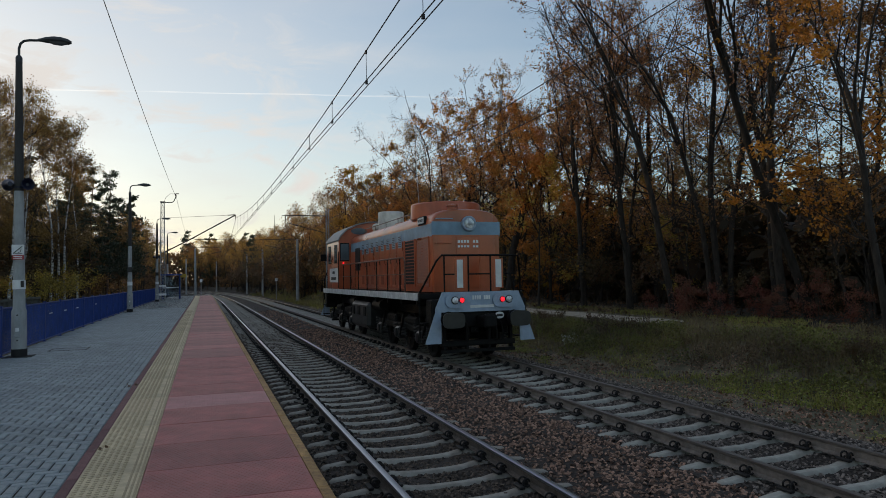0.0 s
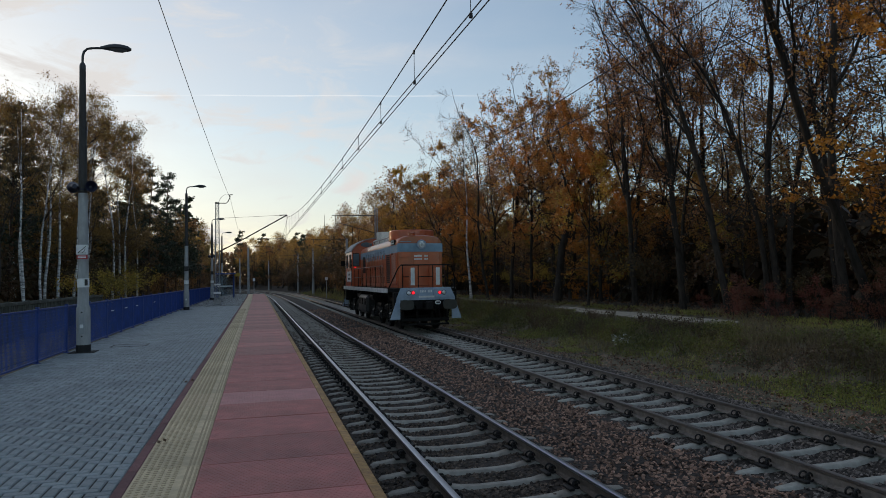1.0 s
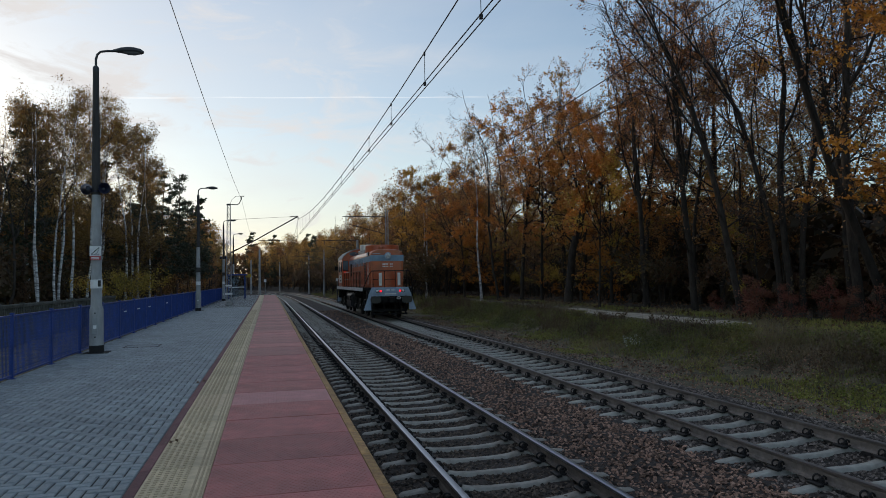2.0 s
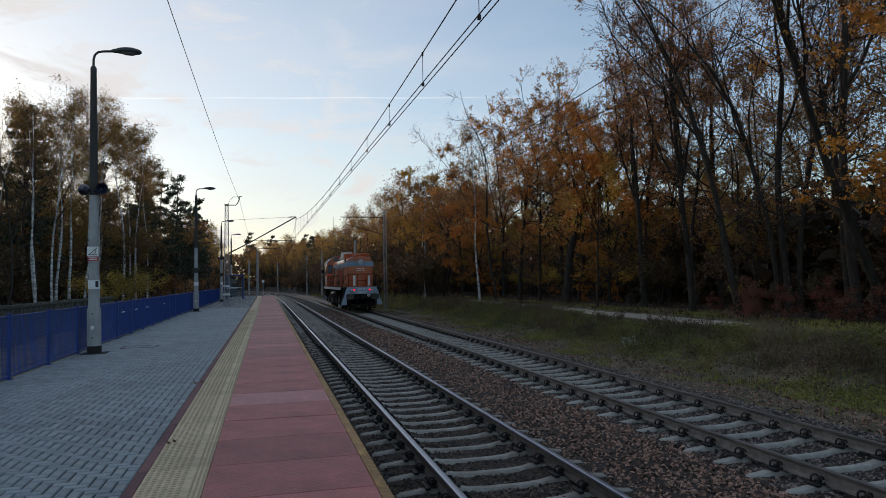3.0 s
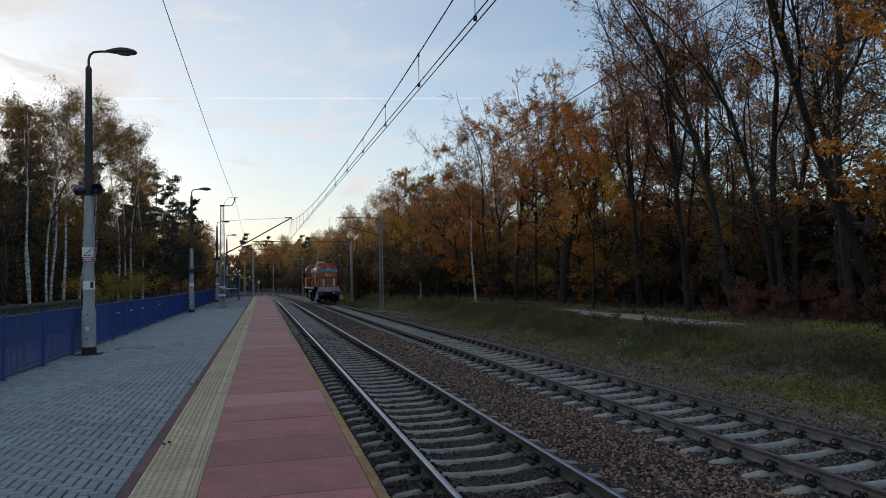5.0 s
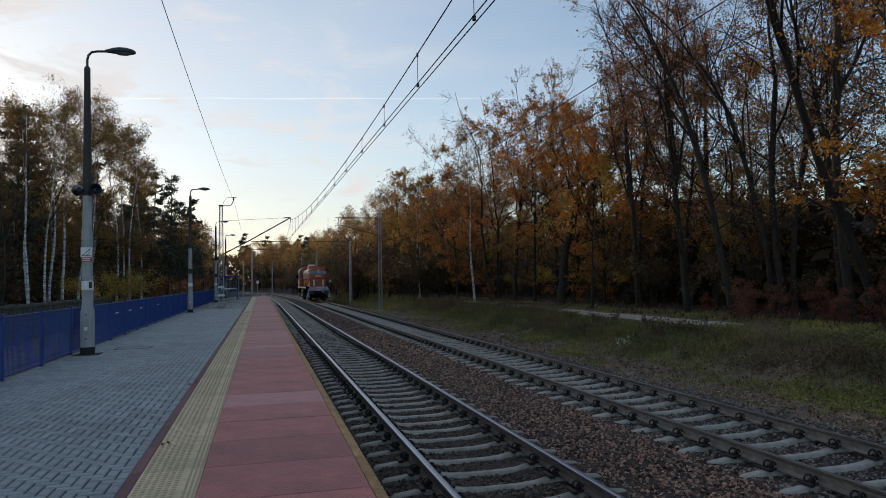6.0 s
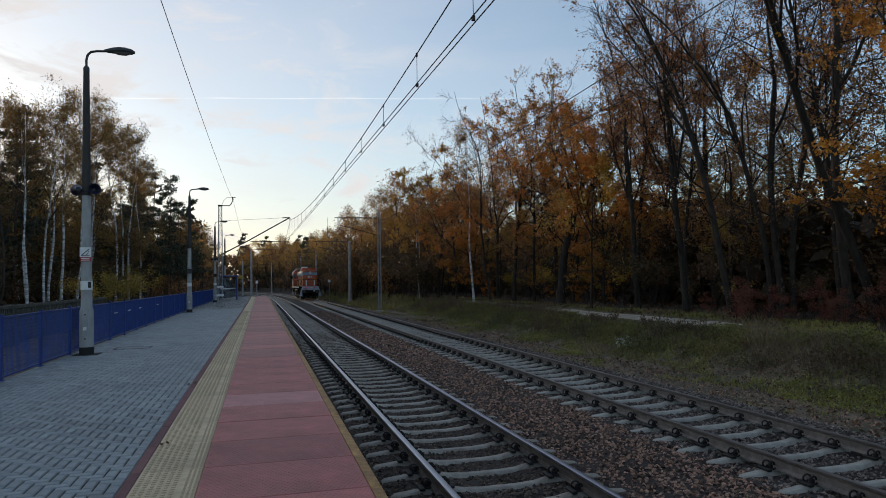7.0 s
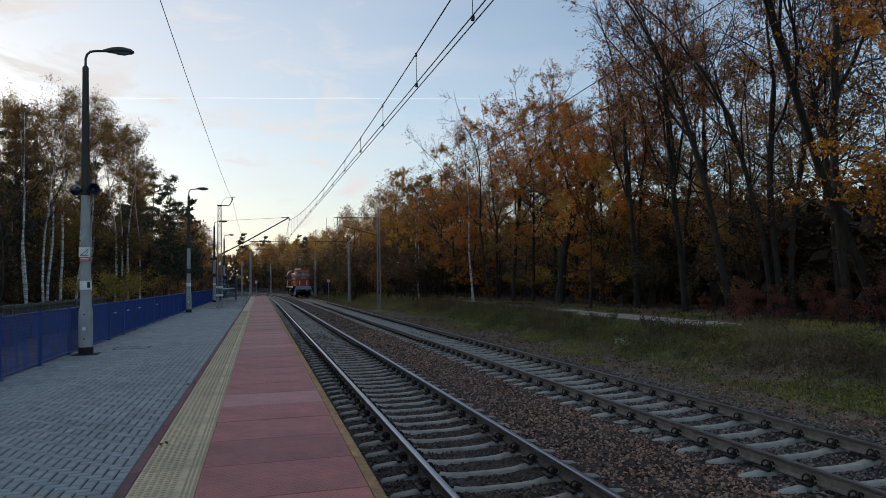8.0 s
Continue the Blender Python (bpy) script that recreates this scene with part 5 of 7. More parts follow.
BOARD = mat("white_board", (0.70, 0.71, 0.69), 0.6, 0.08, 6, stain=0.3, stain_scale=3.0)


# darker, matter orange than the body, for slats, bars, sill and lower vents
mat_dark_orange = mat("dark_orange_paint", (0.30, 0.070, 0.030), 0.6, 0.2, 8)


def make_loco():
    lo = thing("locomotive", pose(T2, 15.65, RAIL2), "orange diesel shunting locomotive with a grey-blue stripe and red tail lights", "locomotive")

    # long hood: rounded shoulders, swept along
    sec = [(-0.95, 1.72), (-0.95, 3.52), (-0.92, 3.66), (-0.82, 3.77), (-0.62, 3.85), (-0.3, 3.89), (0.3, 3.89), (0.62, 3.85), (0.82, 3.77), (0.92, 3.66), (0.95, 3.52), (0.95, 1.72)]
    s = Shape()
    st = [(0.93, 0.97), (0.97, 0.99), (1.05, 1.0), (11.25, 1.0)]
    for y, k in st:
        s.v += [(x * k, y, 1.72 + (z - 1.72) * (1 - (1 - k) * 0.6)) for x, z in sec]
    n = len(sec)
    for j in range(len(st) - 1):
        s.f += [(j * n + i, j * n + i + 1, (j + 1) * n + i + 1, (j + 1) * n + i) for i in range(n - 1)]
    s.f += [tuple(range(n)), tuple(reversed(range((len(st) - 1) * n, len(st) * n)))]
    hood = part("hood", s, ORANGE, lo)
    # stripe round the hood
    s = Shape()
    s.box(-0.956, 0.925, 3.20, 0.956, 0.955, 3.55, 0.006)
    part("front_stripe", s, STRIPE, hood)
    for sx in (-1, 1):
        s = Shape()
        s.box(sx * 0.945, 0.955, 3.17, sx * 0.962, 11.2, 3.50, 0.004)
        part("side_stripe", s, STRIPE, hood)
    # nose door, hinges, handles, step irons
    s = Shape()
    s.box(-0.30, 0.905, 1.80, 0.34, 0.935, 3.17, 0.012)
    door = part("nose_door", s, ORANGE, hood)
    s = Shape()
    s.box(0.36, 0.90, 2.55, 0.40, 0.94, 2.62, 0.006)
    for z in (1.95, 2.5, 3.0):
        s.line([(0.35, 0.915, z - 0.05), (0.35, 0.915, z + 0.05)], 0.014, 6)
    part("door_hinge", s, ORANGE, door)
    for z, w in ((2.98, 0.24), (3.62, 0.28)):
        s = Shape()
        s.line([(-0.85, 0.93, z), (-0.85, 0.86, z), (-0.85 + w * 1.6, 0.86, z), (-0.85 + w * 1.6, 0.93, z)], 0.013, 6)
        part("grab_iron", s, ORANGE if z < 3.2 else STRIPE, hood)
    # running number as bars
    for z, w, h in ((3.03, 0.60, 0.075), (2.90, 0.60, 0.055)):
        for k in range(7):
            if k == 4:
                continue
            s = Shape()
            s.box(-0.26 + k * w / 7, 0.898, z - h / 2, -0.26 + (k + 0.72) * w / 7, 0.907, z + h / 2)
            part("number_bar", s, WHITE, hood)
    # headlight
    s = Shape()
    m = pose(0.05, 0.95, 3.50, 90, 0, 0)
    s.lathe([(0.17, 0.0), (0.20, 0.02), (0.20, 0.10), (0.185, 0.125), (0.15, 0.125), (0.14, 0.10)], 24, m)
    hl = part("headlight", s, PLATE, lo, "round pale blue headlight with a clear lens")
    s = Shape()
    s.lathe([(0.145, 0.10), (0.13, 0.118), (0.07, 0.13), (0.01, 0.133)], 20, m)
    part("lens", s, LENS, hl)
    s = Shape()
    s.lathe([(0.055, 0.12), (0.055, 0.142), (0.03, 0.15)], 12, m)
    part("bulb_cap", s, GALV, hl)

    # radiator shutters, grilles, doors along both flanks
    for sx in (-1, 1):
        fl = 0.95 * sx
        s = Shape()
        s.box(fl * 0.99, 1.18, 1.86, fl + sx * 0.03, 2.32, 1.93, 0.006)
        s.box(fl * 0.99, 1.18, 3.13, fl + sx * 0.03, 2.32, 3.18, 0.006)
        for y in (1.18, 2.27):
            s.box(fl * 0.99, y, 1.93, fl + sx * 0.03, y + 0.05, 3.13, 0.006)
        shut = part("radiator_shutter", s, ORANGE, hood)
        for k in range(15):
            z = 1.96 + k * 0.078
            q = Shape()
            q.add([(fl, 1.23, z), (fl, 2.27, z), (fl + sx * 0.025, 2.27, z - 0.012), (fl + sx * 0.025, 1.23, z - 0.012), (fl, 1.23, z + 0.062), (fl, 2.27, z + 0.062)],
                  [(0, 1, 2, 3), (3, 2, 5, 4)])
            part("slat", q, mat_dark_orange, shut, smooth=0)
        s = Shape()
        s.box(fl * 0.985, 2.48, 1.92, fl + sx * 0.012, 3.42, 3.15, 0.004)
        grille = part("grille_opening", s, RUBBER, hood)
        for k in range(13):
            z = 1.98 + k * 0.09
            q = Shape()
            q.box(fl + sx * 0.012, 2.46, z, fl + sx * 0.034, 3.44, z + 0.026)
            part("grille_bar", q, mat_dark_orange, grille)
        for y0, y1 in ((2.40, 2.47), (3.43, 3.50)):
            q = Shape()
            q.box(fl * 0.99, y0, 1.86, fl + sx * 0.036, y1, 3.18, 0.006)
            part("grille_jamb", q, ORANGE, grille)
        q = Shape()
        q.box(fl + sx * 0.002, 3.50, 3.165, fl + sx * 0.024, 9.45, 3.185, 0.003)
        q.box(fl + sx * 0.002, 3.50, 1.735, fl + sx * 0.05, 10.9, 1.785, 0.006)
        part("hood_sill", q, mat_dark_orange, hood)
        q = Shape()
        for k in range(26):
            q.lathe([(0.014, 0.0), (0.011, 0.008)], 6, pose(fl + sx * 0.011, 1.25 + k * 0.38, 3.47, 0, 90 * sx, 0))
        part("stripe_rivets", q, STRIPE, hood)
        for k in range(9):
            q = Shape()
            q.box(fl, 3.595 + k * 0.72, 1.80, fl + sx * 0.006, 3.615 + k * 0.72, 3.16, 0.0)
            part("door_seam", q, GREASE, hood)
        for k in range(8):
            y = 3.62 + k * 0.72
            q = Shape()
            q.box(fl, y, 1.80, fl + sx * 0.016, y + 0.69, 3.16, 0.006)
            d = part("side_door", q, ORANGE, hood)
            v = Shape()
            v.box(fl + sx * 0.012, y + 0.14, 3.0, fl + sx * 0.026, y + 0.50, 3.40, 0.004)
            part("vent_frame", v, STRIPE, d)
            for z in [3.04 + i * 0.055 for i in range(6)]:
                v = Shape()
                v.box(fl + sx * 0.026, y + 0.19, z, fl + sx * 0.034, y + 0.45, z + 0.02)
                part("vent_louvre", v, IRON, d)
            v = Shape()
            v.box(fl + sx * 0.016, y + 0.15, 1.9, fl + sx * 0.022, y + 0.52, 2.2, 0.002)
            part("lower_vent", v, mat_dark_orange, d)
            v = Shape()
            v.line([(fl + sx * 0.02, y + 0.62, 2.55), (fl + sx * 0.045, y + 0.62, 2.57), (fl + sx * 0.045, y + 0.62, 2.68), (fl + sx * 0.02, y + 0.62, 2.70)], 0.01, 5)
            part("latch", v, GREASE, d)
        s = Shape()
        s.box(fl * 0.99, 9.55, 2.42, fl + sx * 0.022, 10.35, 3.28, 0.004)
        g2 = part("rear_grille", s, RUBBER, hood)
        for k in range(8):
            q = Shape()
            q.box(fl + sx * 0.02, 9.55, 2.46 + k * 0.1, fl + sx * 0.034, 10.35, 2.49 + k * 0.1)
            part("grille_bar", q, GREASE, g2)
        # number lamp box under the roof line
        s = Shape()
        s.box(fl * 0.96, 1.45, 3.52, fl + sx * 0.05, 2.05, 3.74, 0.02)
        nb = part("number_box", s, GREASE, hood)
        s = Shape()
        s.box(fl + sx * 0.046, 1.49, 3.55, fl + sx * 0.056, 2.01, 3.71, 0.004)
        part("number_glass", s, BOARD, nb)
        for k in range(6):
            q = Shape()
            q.box(fl + sx * 0.054, 1.55 + k * 0.07, 3.60, fl + sx * 0.060, 1.59 + k * 0.07, 3.67)
            part("number_bar", q, BLACK, nb)
        # roof walkway rail
        s = Shape()
        pts = [(sx * 0.72, 3.6, 3.84), (sx * 0.72, 3.7, 3.98), (sx * 0.72, 9.6, 3.98), (sx * 0.72, 9.7, 3.84)]
        s.line(pts, 0.016, 6)
        for y in (5.0, 6.5, 8.0):
            s.line([(sx * 0.72, y, 3.83), (sx * 0.72, y, 3.98)], 0.012, 5)
        part("roof_handrail", s, RAILING, lo)

    # roof: fan ring, hatches, exhaust stack, vents
    s = Shape()
    s.lathe([(0.98, 0.0), (1.0, 0.03), (0.98, 0.42), (0.95, 0.45), (0.90, 0.45), (0.88, 0.40), (0.86, 0.1)], 40, pose(0, 2.55, 3.72))
    fan = part("fan_ring", s, ORANGE, lo, "round orange radiator fan housing")
    for k in range(8):
        q = Shape()
        q.box(-0.86, -0.015, 4.08, 0.86, 0.015, 4.10, 0, pose(0, 2.55, 0, 0, 0, k * 22.5))
        part("fan_guard_bar", q, GREASE, fan)
    s = Shape()
    s.lathe([(0.14, 0.0), (0.14, 0.12), (0.16, 0.13), (0.16, 0.18), (0.05, 0.2)], 16, pose(-0.3, 1.15, 3.83))
    part("filler_cap", s, ORANGE, lo)
    s = Shape()
    s.lathe([(0.46, 0.0), (0.46, 0.60), (0.44, 0.63), (0.34, 0.63), (0.33, 0.5)], 28, pose(-0.12, 8.1, 3.86))
    s.box(-0.62, 8.45, 3.86, 0.30, 9.0, 4.12, 0.06)
    stack = part("exhaust_stack", s, STACK, lo, "pale grey exhaust casing, sooty at the top")
    s = Shape()
    s.lathe([(0.24, 0.0), (0.24, 0.12), (0.20, 0.12), (0.19, 0.02)], 18, pose(-0.12, 8.1, 4.38))
    part("exhaust_pipe", s, GREASE, stack)
    for y in (4.6, 6.0, 9.4):
        s = Shape()
        s.box(-0.45, y - 0.35, 3.86, 0.45, y + 0.35, 3.94, 0.02)
        part("roof_hatch", s, ORANGE, lo)
    s = Shape()
    s.lathe([(0.13, 0.0), (0.13, 0.18), (0.19, 0.20), (0.17, 0.28), (0.04, 0.31)], 14, pose(0.1, 10.4, 3.87))
    part("roof_vent", s, STACK, lo)

    # cab
    cs = [(-1.45, 1.72), (-1.45, 3.62), (-1.36, 3.80), (-1.1, 4.06), (-0.7, 4.26), (-0.25, 4.36), (0.25, 4.36), (0.7, 4.26), (1.1, 4.06), (1.36, 3.80), (1.45, 3.62), (1.45, 1.72)]
    s = Shape()
    for y in (11.25, 13.9):
        s.v += [(x, y, z) for x, z in cs]
    n = len(cs)
    s.f += [(i, i + 1, n + i + 1, n + i) for i in range(n - 1)] + [tuple(range(n)), tuple(reversed(range(n, 2 * n)))]
    cab = part("cab", s, ORANGE, lo)
    s = Shape()
    rs = cs[1:-1]
    for k in (1.012, 1.03):
        for y in (11.12, 14.05):
            s.v += [(x * k, y, z + (0.012 if k < 1.02 else 0.05)) for x, z in rs]
    n = len(rs)
    for i in range(n - 1):
        s.f += [(2 * n + i, 2 * n + i + 1, 3 * n + i + 1, 3 * n + i), (i + 1, i, n + i, n + i + 1), (i, i + 1, 2 * n + i + 1, 2 * n + i), (n + i + 1, n + i, 3 * n + i, 3 * n + i + 1)]
    s.f += [(0, 2 * n, 3 * n, n), (n - 1, 2 * n - 1, 4 * n - 1, 3 * n - 1)]
    part("cab_roof", s, ROOF_GREY, lo, "arched grey cab roof")
    for sx in (-1, 1):
        s = Shape()
        s.box(sx * 1.02, 11.225, 2.82, sx * 1.40, 11.255, 3.55, 0.01)
        w = part("front_window_frame", s, GREASE, cab)
        s = Shape()
        s.box(sx * 1.05, 11.218, 2.86, sx * 1.37, 11.228, 3.51, 0.004)
        part("window_pane", s, GLASSY, w)
        s = Shape()
        s.lathe([(0.01, 0.0), (0.26, 0.0), (0.26, 0.02), (0.01, 0.025)], 20, pose(sx * 0.62, 11.25, 4.02, 90, 0, 0) @ Matrix.Diagonal((1.25, 0.5, 1, 1)))
        part("oval_window", s, GLASSY, cab)
        for y0, y1 in ((11.55, 12.2), (12.95, 13.6)):
            s = Shape()
            s.box(sx * 1.44, y0, 2.75, sx * 1.462, y1, 3.5, 0.008)
            w = part("side_window_frame", s, GREASE, cab)
            s = Shape()
            s.box(sx * 1.458, y0 + 0.05, 2.8, sx * 1.468, y1 - 0.05, 3.45, 0.004)
            part("window_pane", s, GLASSY, w)
        s = Shape()
        s.box(sx * 1.448, 11.45, 1.98, sx * 1.462, 13.3, 2.55, 0.004)
        pl = part("owner_panel", s, BOARD, cab, "white panel with dark lettering bars")
        for z, w0 in ((2.38, 0.5), (2.14, 1.1)):
            q = Shape()
            q.box(sx * 1.461, 12.35 - w0 / 2, z - 0.06, sx * 1.467, 12.35 + w0 / 2, z + 0.05)
            part("text_bar", q, BLACK, pl)
        s = Shape()
        s.box(sx * 1.47, 14.0, 2.9, sx * 1.72, 14.06, 3.2, 0.01)
        s.line([(sx * 1.45, 14.0, 3.05), (sx * 1.6, 14.03, 3.05)], 0.015, 6)
        part("side_mirror", s, GREASE, cab)
        s = Shape()
        s.line([(sx * 1.49, 11.1, 1.75), (sx * 1.49, 11.1, 3.2)], 0.016, 6)
        part("cab_handrail", s, GREASE, lo)
    # glowing red block in place of a red light's reflection at the cab window
    s = Shape()
    s.box(-1.30, 11.19, 2.72, -1.24, 11.22, 2.78, 0.01)
    part("cab_lamp", s, RED_LIGHT, cab)

    # deck, its pale edge, walkway railing
    s = Shape()
    s.box(-1.42, 0.62, 1.55, 1.42, 15.1, 1.70, 0.015)
    part("deck", s, GREASE, lo)
    for sx in (-1, 1):
        s = Shape()
        s.box(sx * 1.42, 0.72, 1.52, sx * 1.46, 15.0, 1.71, 0.008)
        part("deck_edge", s, DECK_EDGE, lo, "pale grey deck edge beam")
        rl = Shape()
        rl.line([(sx * 1.36, 2.1, 1.70), (sx * 1.36, 2.1, 2.55), (sx * 1.36, 2.25, 2.66), (sx * 1.36, 10.9, 2.66)], 0.023, 6)
        part("handrail", rl, RAILING, lo)
        rl = Shape()
        rl.line([(sx * 1.36, 2.2, 2.20), (sx * 1.36, 10.9, 2.20)], 0.013, 6)
        part("middle_rail", rl, RAILING, lo)
        for k in range(7):
            y = 2.6 + k * 1.36
            rl = Shape()
            rl.line([(sx * 1.36, y, 1.70), (sx * 1.36, y, 2.66)], 0.019, 6)
            part("rail_post", rl, GREASE, lo)

    # both headstocks
    for end in (0, 1):
        em = pose(0, 0, 0) if end == 0 else pose(0, 15.75, 0, 0, 0, 180)
        body = Shape()
        poly = [(-1.02, 1.73), (1.02, 1.73), (1.20, 1.33), (1.20, 1.24), (-1.20, 1.24), (-1.20, 1.33)]
        body.prism(poly, 0.05, em @ pose(0, 0.06, 0, 90, 0, 0))
        hs = part("headstock_plate", body, PLATE, lo, "pale blue-grey headstock plate")
        for sx in (-1, 1):
            w = Shape()
            w.prism([(sx * 1.05, 1.25), (sx * 1.20, 1.25), (sx * 1.47, 0.48), (sx * 1.06, 0.48)] if sx > 0 else [(sx * 1.06, 0.48), (sx * 1.47, 0.48), (sx * 1.20, 1.25), (sx * 1.05, 1.25)], 0.03, em @ pose(0, 0.055, 0, 90, 0, 0))
            part("rail_guard", w, PLATE, lo, "sloping pale rail guard plate")
            o = Shape()
            ov = []
            for k in range(24):
                a = 2 * math.pi * k / 24
                ov.append((sx * 0.63 + math.copysign(abs(math.cos(a)) ** 0.6, math.cos(a)) * 0.33, 1.52 + math.copysign(abs(math.sin(a)) ** 0.75, math.sin(a)) * 0.19))
            o.prism(ov, 0.07, em @ pose(0, 0.02, 0, 90, 0, 0))
            cl = part("light_housing", o, PLATE, lo)
            for x, mm, nm, r in ((0.72, LENS, "white_lamp", 0.085), (0.545, RED_LIGHT, "tail_light", 0.062)):
                q = Shape()
                q.lathe([(r * 1.15, 0.0), (r * 1.15, 0.03), (r * 0.95, 0.035)], 18, em @ pose(sx * x, -0.045, 1.53, 90, 0, 0))
                part(nm + "_rim", q, GREASE, cl)
                if end == 0 or mm is LENS:
                    q = Shape()
                    q.lathe([(r * 0.95, 0.0), (r * 0.95, 0.035), (r * 0.6, 0.052), (0.005, 0.058)], 16, em @ pose(sx * x, -0.05, 1.53, 90, 0, 0))
                    part(nm, q, mm, cl)
            # buffer
            b = Shape()
            b.lathe([(0.20, 0.0), (0.20, 0.06), (0.11, 0.08), (0.11, 0.42), (0.15, 0.43)], 16, em @ pose(sx * 0.875, 0.05, 1.06, 90, 0, 0))
            bf = part("buffer", b, GREASE, lo)
            b = Shape()
            hp = [(math.copysign(abs(math.cos(a)) ** 0.5, math.cos(a)) * 0.28, math.copysign(abs(math.sin(a)) ** 0.6, math.sin(a)) * 0.19) for a in [2 * math.pi * k / 20 for k in range(20)]]
            b.prism(hp, 0.04, em @ pose(sx * 0.875, -0.37, 1.06, 90, 0, 0))
            part("buffer_head", b, TANK, bf)
            # end railing post and steps
            st2 = Shape()
            for z in (0.55, 0.95):
                st2.box(sx * 1.10, 0.35, z, sx * 1.42, 0.62, z + 0.03, 0.006, em)
            st2.line([em @ Vector((sx * 1.42, 0.62, 1.6)), em @ Vector((sx * 1.42, 0.62, 0.5))], 0.02, 6)
            part("step", st2, GREASE, lo)
            # marker board: a white stripe on an orange plate
            mb = Shape()
            mb.box(sx * 0.52 - 0.135, 0.10, 1.80, sx * 0.52 + 0.135, 0.125, 2.56, 0.006, em)
            bd = part("marker_board", mb, ORANGE, lo)
            mb = Shape()
            mb.box(sx * 0.52 - 0.08, 0.09, 1.83, sx * 0.52 + 0.08, 0.102, 2.53, 0.003, em)
            part("white_stripe", mb, BOARD, bd)
        # number bars, dark slot, maker's oval
        for k in range(8):
            if k == 4:
                continue
            q = Shape()
            q.box(-0.24 + k * 0.062, -0.004, 1.535, -0.24 + k * 0.062 + 0.042, 0.01, 1.635, 0, em)
            part("number_bar", q, WHITE, hs)
        q = Shape()
        q.box(-0.3, 0.0, 1.33, 0.34, 0.012, 1.40, 0.004, em)
        part("lower_strip", q, BOARD, hs)
        q = Shape()
        q.prism([(math.cos(a) * 0.12, math.sin(a) * 0.085) for a in [2 * math.pi * k / 20 for k in range(20)]], 0.02, em @ pose(0.48, 0.0, 1.13, 90, 0, 0))
        badge = part("maker_badge", q, BOARD, lo)
        q = Shape()
        q.box(0.40, -0.026, 1.10, 0.56, -0.018, 1.16, 0, em)
        part("badge_bar", q, BLACK, badge)
        # beam, coupler, air pipes, guard irons
        q = Shape()
        q.box(-1.28, 0.10, 0.85, 1.28, 0.55, 1.55, 0.03, em)
        part("headstock_beam", q, GREASE, lo)
        q = Shape()
        q.box(-1.0, 0.2, 0.38, 1.0, 0.35, 0.52, 0.02, em)
        q.box(-1.0, 0.2, 0.22, 1.0, 0.28, 0.30, 0.01, em)
        for x in (-0.9, -0.3, 0.3, 0.9):
            q.box(x - 0.04, 0.22, 0.22, x + 0.04, 0.34, 0.9, 0.01, em)
        part("snow_guard", q, GREASE, lo)
        q = Shape()
        q.box(-0.11, -0.45, 0.92, 0.11, 0.1, 1.14, 0.03, em)
        q.box(-0.16, -0.62, 0.86, 0.16, -0.42, 1.20, 0.05, em)
        part("coupler", q, GREASE, lo)
        for x in (-0.42, 0.34, 0.5):
            q = Shape()
            q.line([em @ Vector(p) for p in ((x, 0.1, 1.0), (x, -0.05, 0.95), (x + 0.03, -0.1, 0.7), (x + 0.02, -0.04, 0.5))], 0.024, 7)
            part("air_hose", q, GREASE, lo)
        # end railing
        q = Shape()
        q.line([em @ Vector(p) for p in ((-1.38, 0.75, 1.70), (-1.10, 0.2, 2.50), (-0.98, 0.14, 2.64), (0.98, 0.14, 2.64), (1.12, 0.2, 2.62), (1.38, 0.65, 2.1), (1.42, 0.75, 1.2))], 0.026, 7)
        part("end_handrail", q, GREASE, lo)
        for x in (-0.92, -0.28, 0.32, 0.95):
            q = Shape()
            q.line([em @ Vector((x, 0.14, 1.70)), em @ Vector((x, 0.14, 2.64))], 0.021, 6)
            part("rail_post", q, GREASE, lo)
        for x0, x1 in ((-0.92, -0.60), (-0.28, 0.32), (0.70, 0.95)):
            q = Shape()
            q.line([em @ Vector((x0, 0.14, 2.17)), em @ Vector((x1, 0.14, 2.17))], 0.018, 6)
            part("cross_rail", q, GREASE, lo)

    # below the deck: frame, tank, bogies, wheelsets
    s = Shape()
    s.box(-0.62, 0.6, 1.05, 0.62, 15.1, 1.55, 0.03)
    for k in range(10):
        s.box(-1.30, 1.2 + k * 1.5, 1.36, 1.30, 1.32 + k * 1.5, 1.55, 0.01)
    part("main_frame", s, GREASE, lo)
    s = Shape()
    s.box(-1.38, 6.6, 0.42, 1.38, 9.2, 1.32, 0.12)
    tank = part("fuel_tank", s, TANK, lo, "dark grey fuel tank slung between the bogies")
    for sx in (-1, 1):
        for y in (6.8, 7.7, 8.6):
            q = Shape()
            q.box(sx * 1.375, y, 0.85, sx * 1.41, y + 0.35, 1.15, 0.01)
            part("tank_cover", q, GREASE, tank)
        for y in (5.9, 9.9):
            q = Shape()
            q.line([(sx * 1.1, y - 0.5, 1.25), (sx * 1.1, y + 0.5, 1.25)], 0.17, 12)
            part("air_reservoir", q, GREASE, lo)
    wheels = []
    for yc in (3.55, 12.2):
        q = Shape()
        for sx in (-1, 1):
            q.box(sx * 0.92, yc - 2.75, 0.62, sx * 1.08, yc + 2.75, 0.80, 0.03)
            for dy in (-1.05, 1.05):
                q.box(sx * 0.90, yc + dy - 0.5, 0.80, sx * 1.10, yc + dy + 0.5, 1.02, 0.05)
        q.box(-1.0, yc - 0.3, 0.62, 1.0, yc + 0.3, 0.95, 0.04)
        bg = part("bogie_frame", q, GREASE, lo)
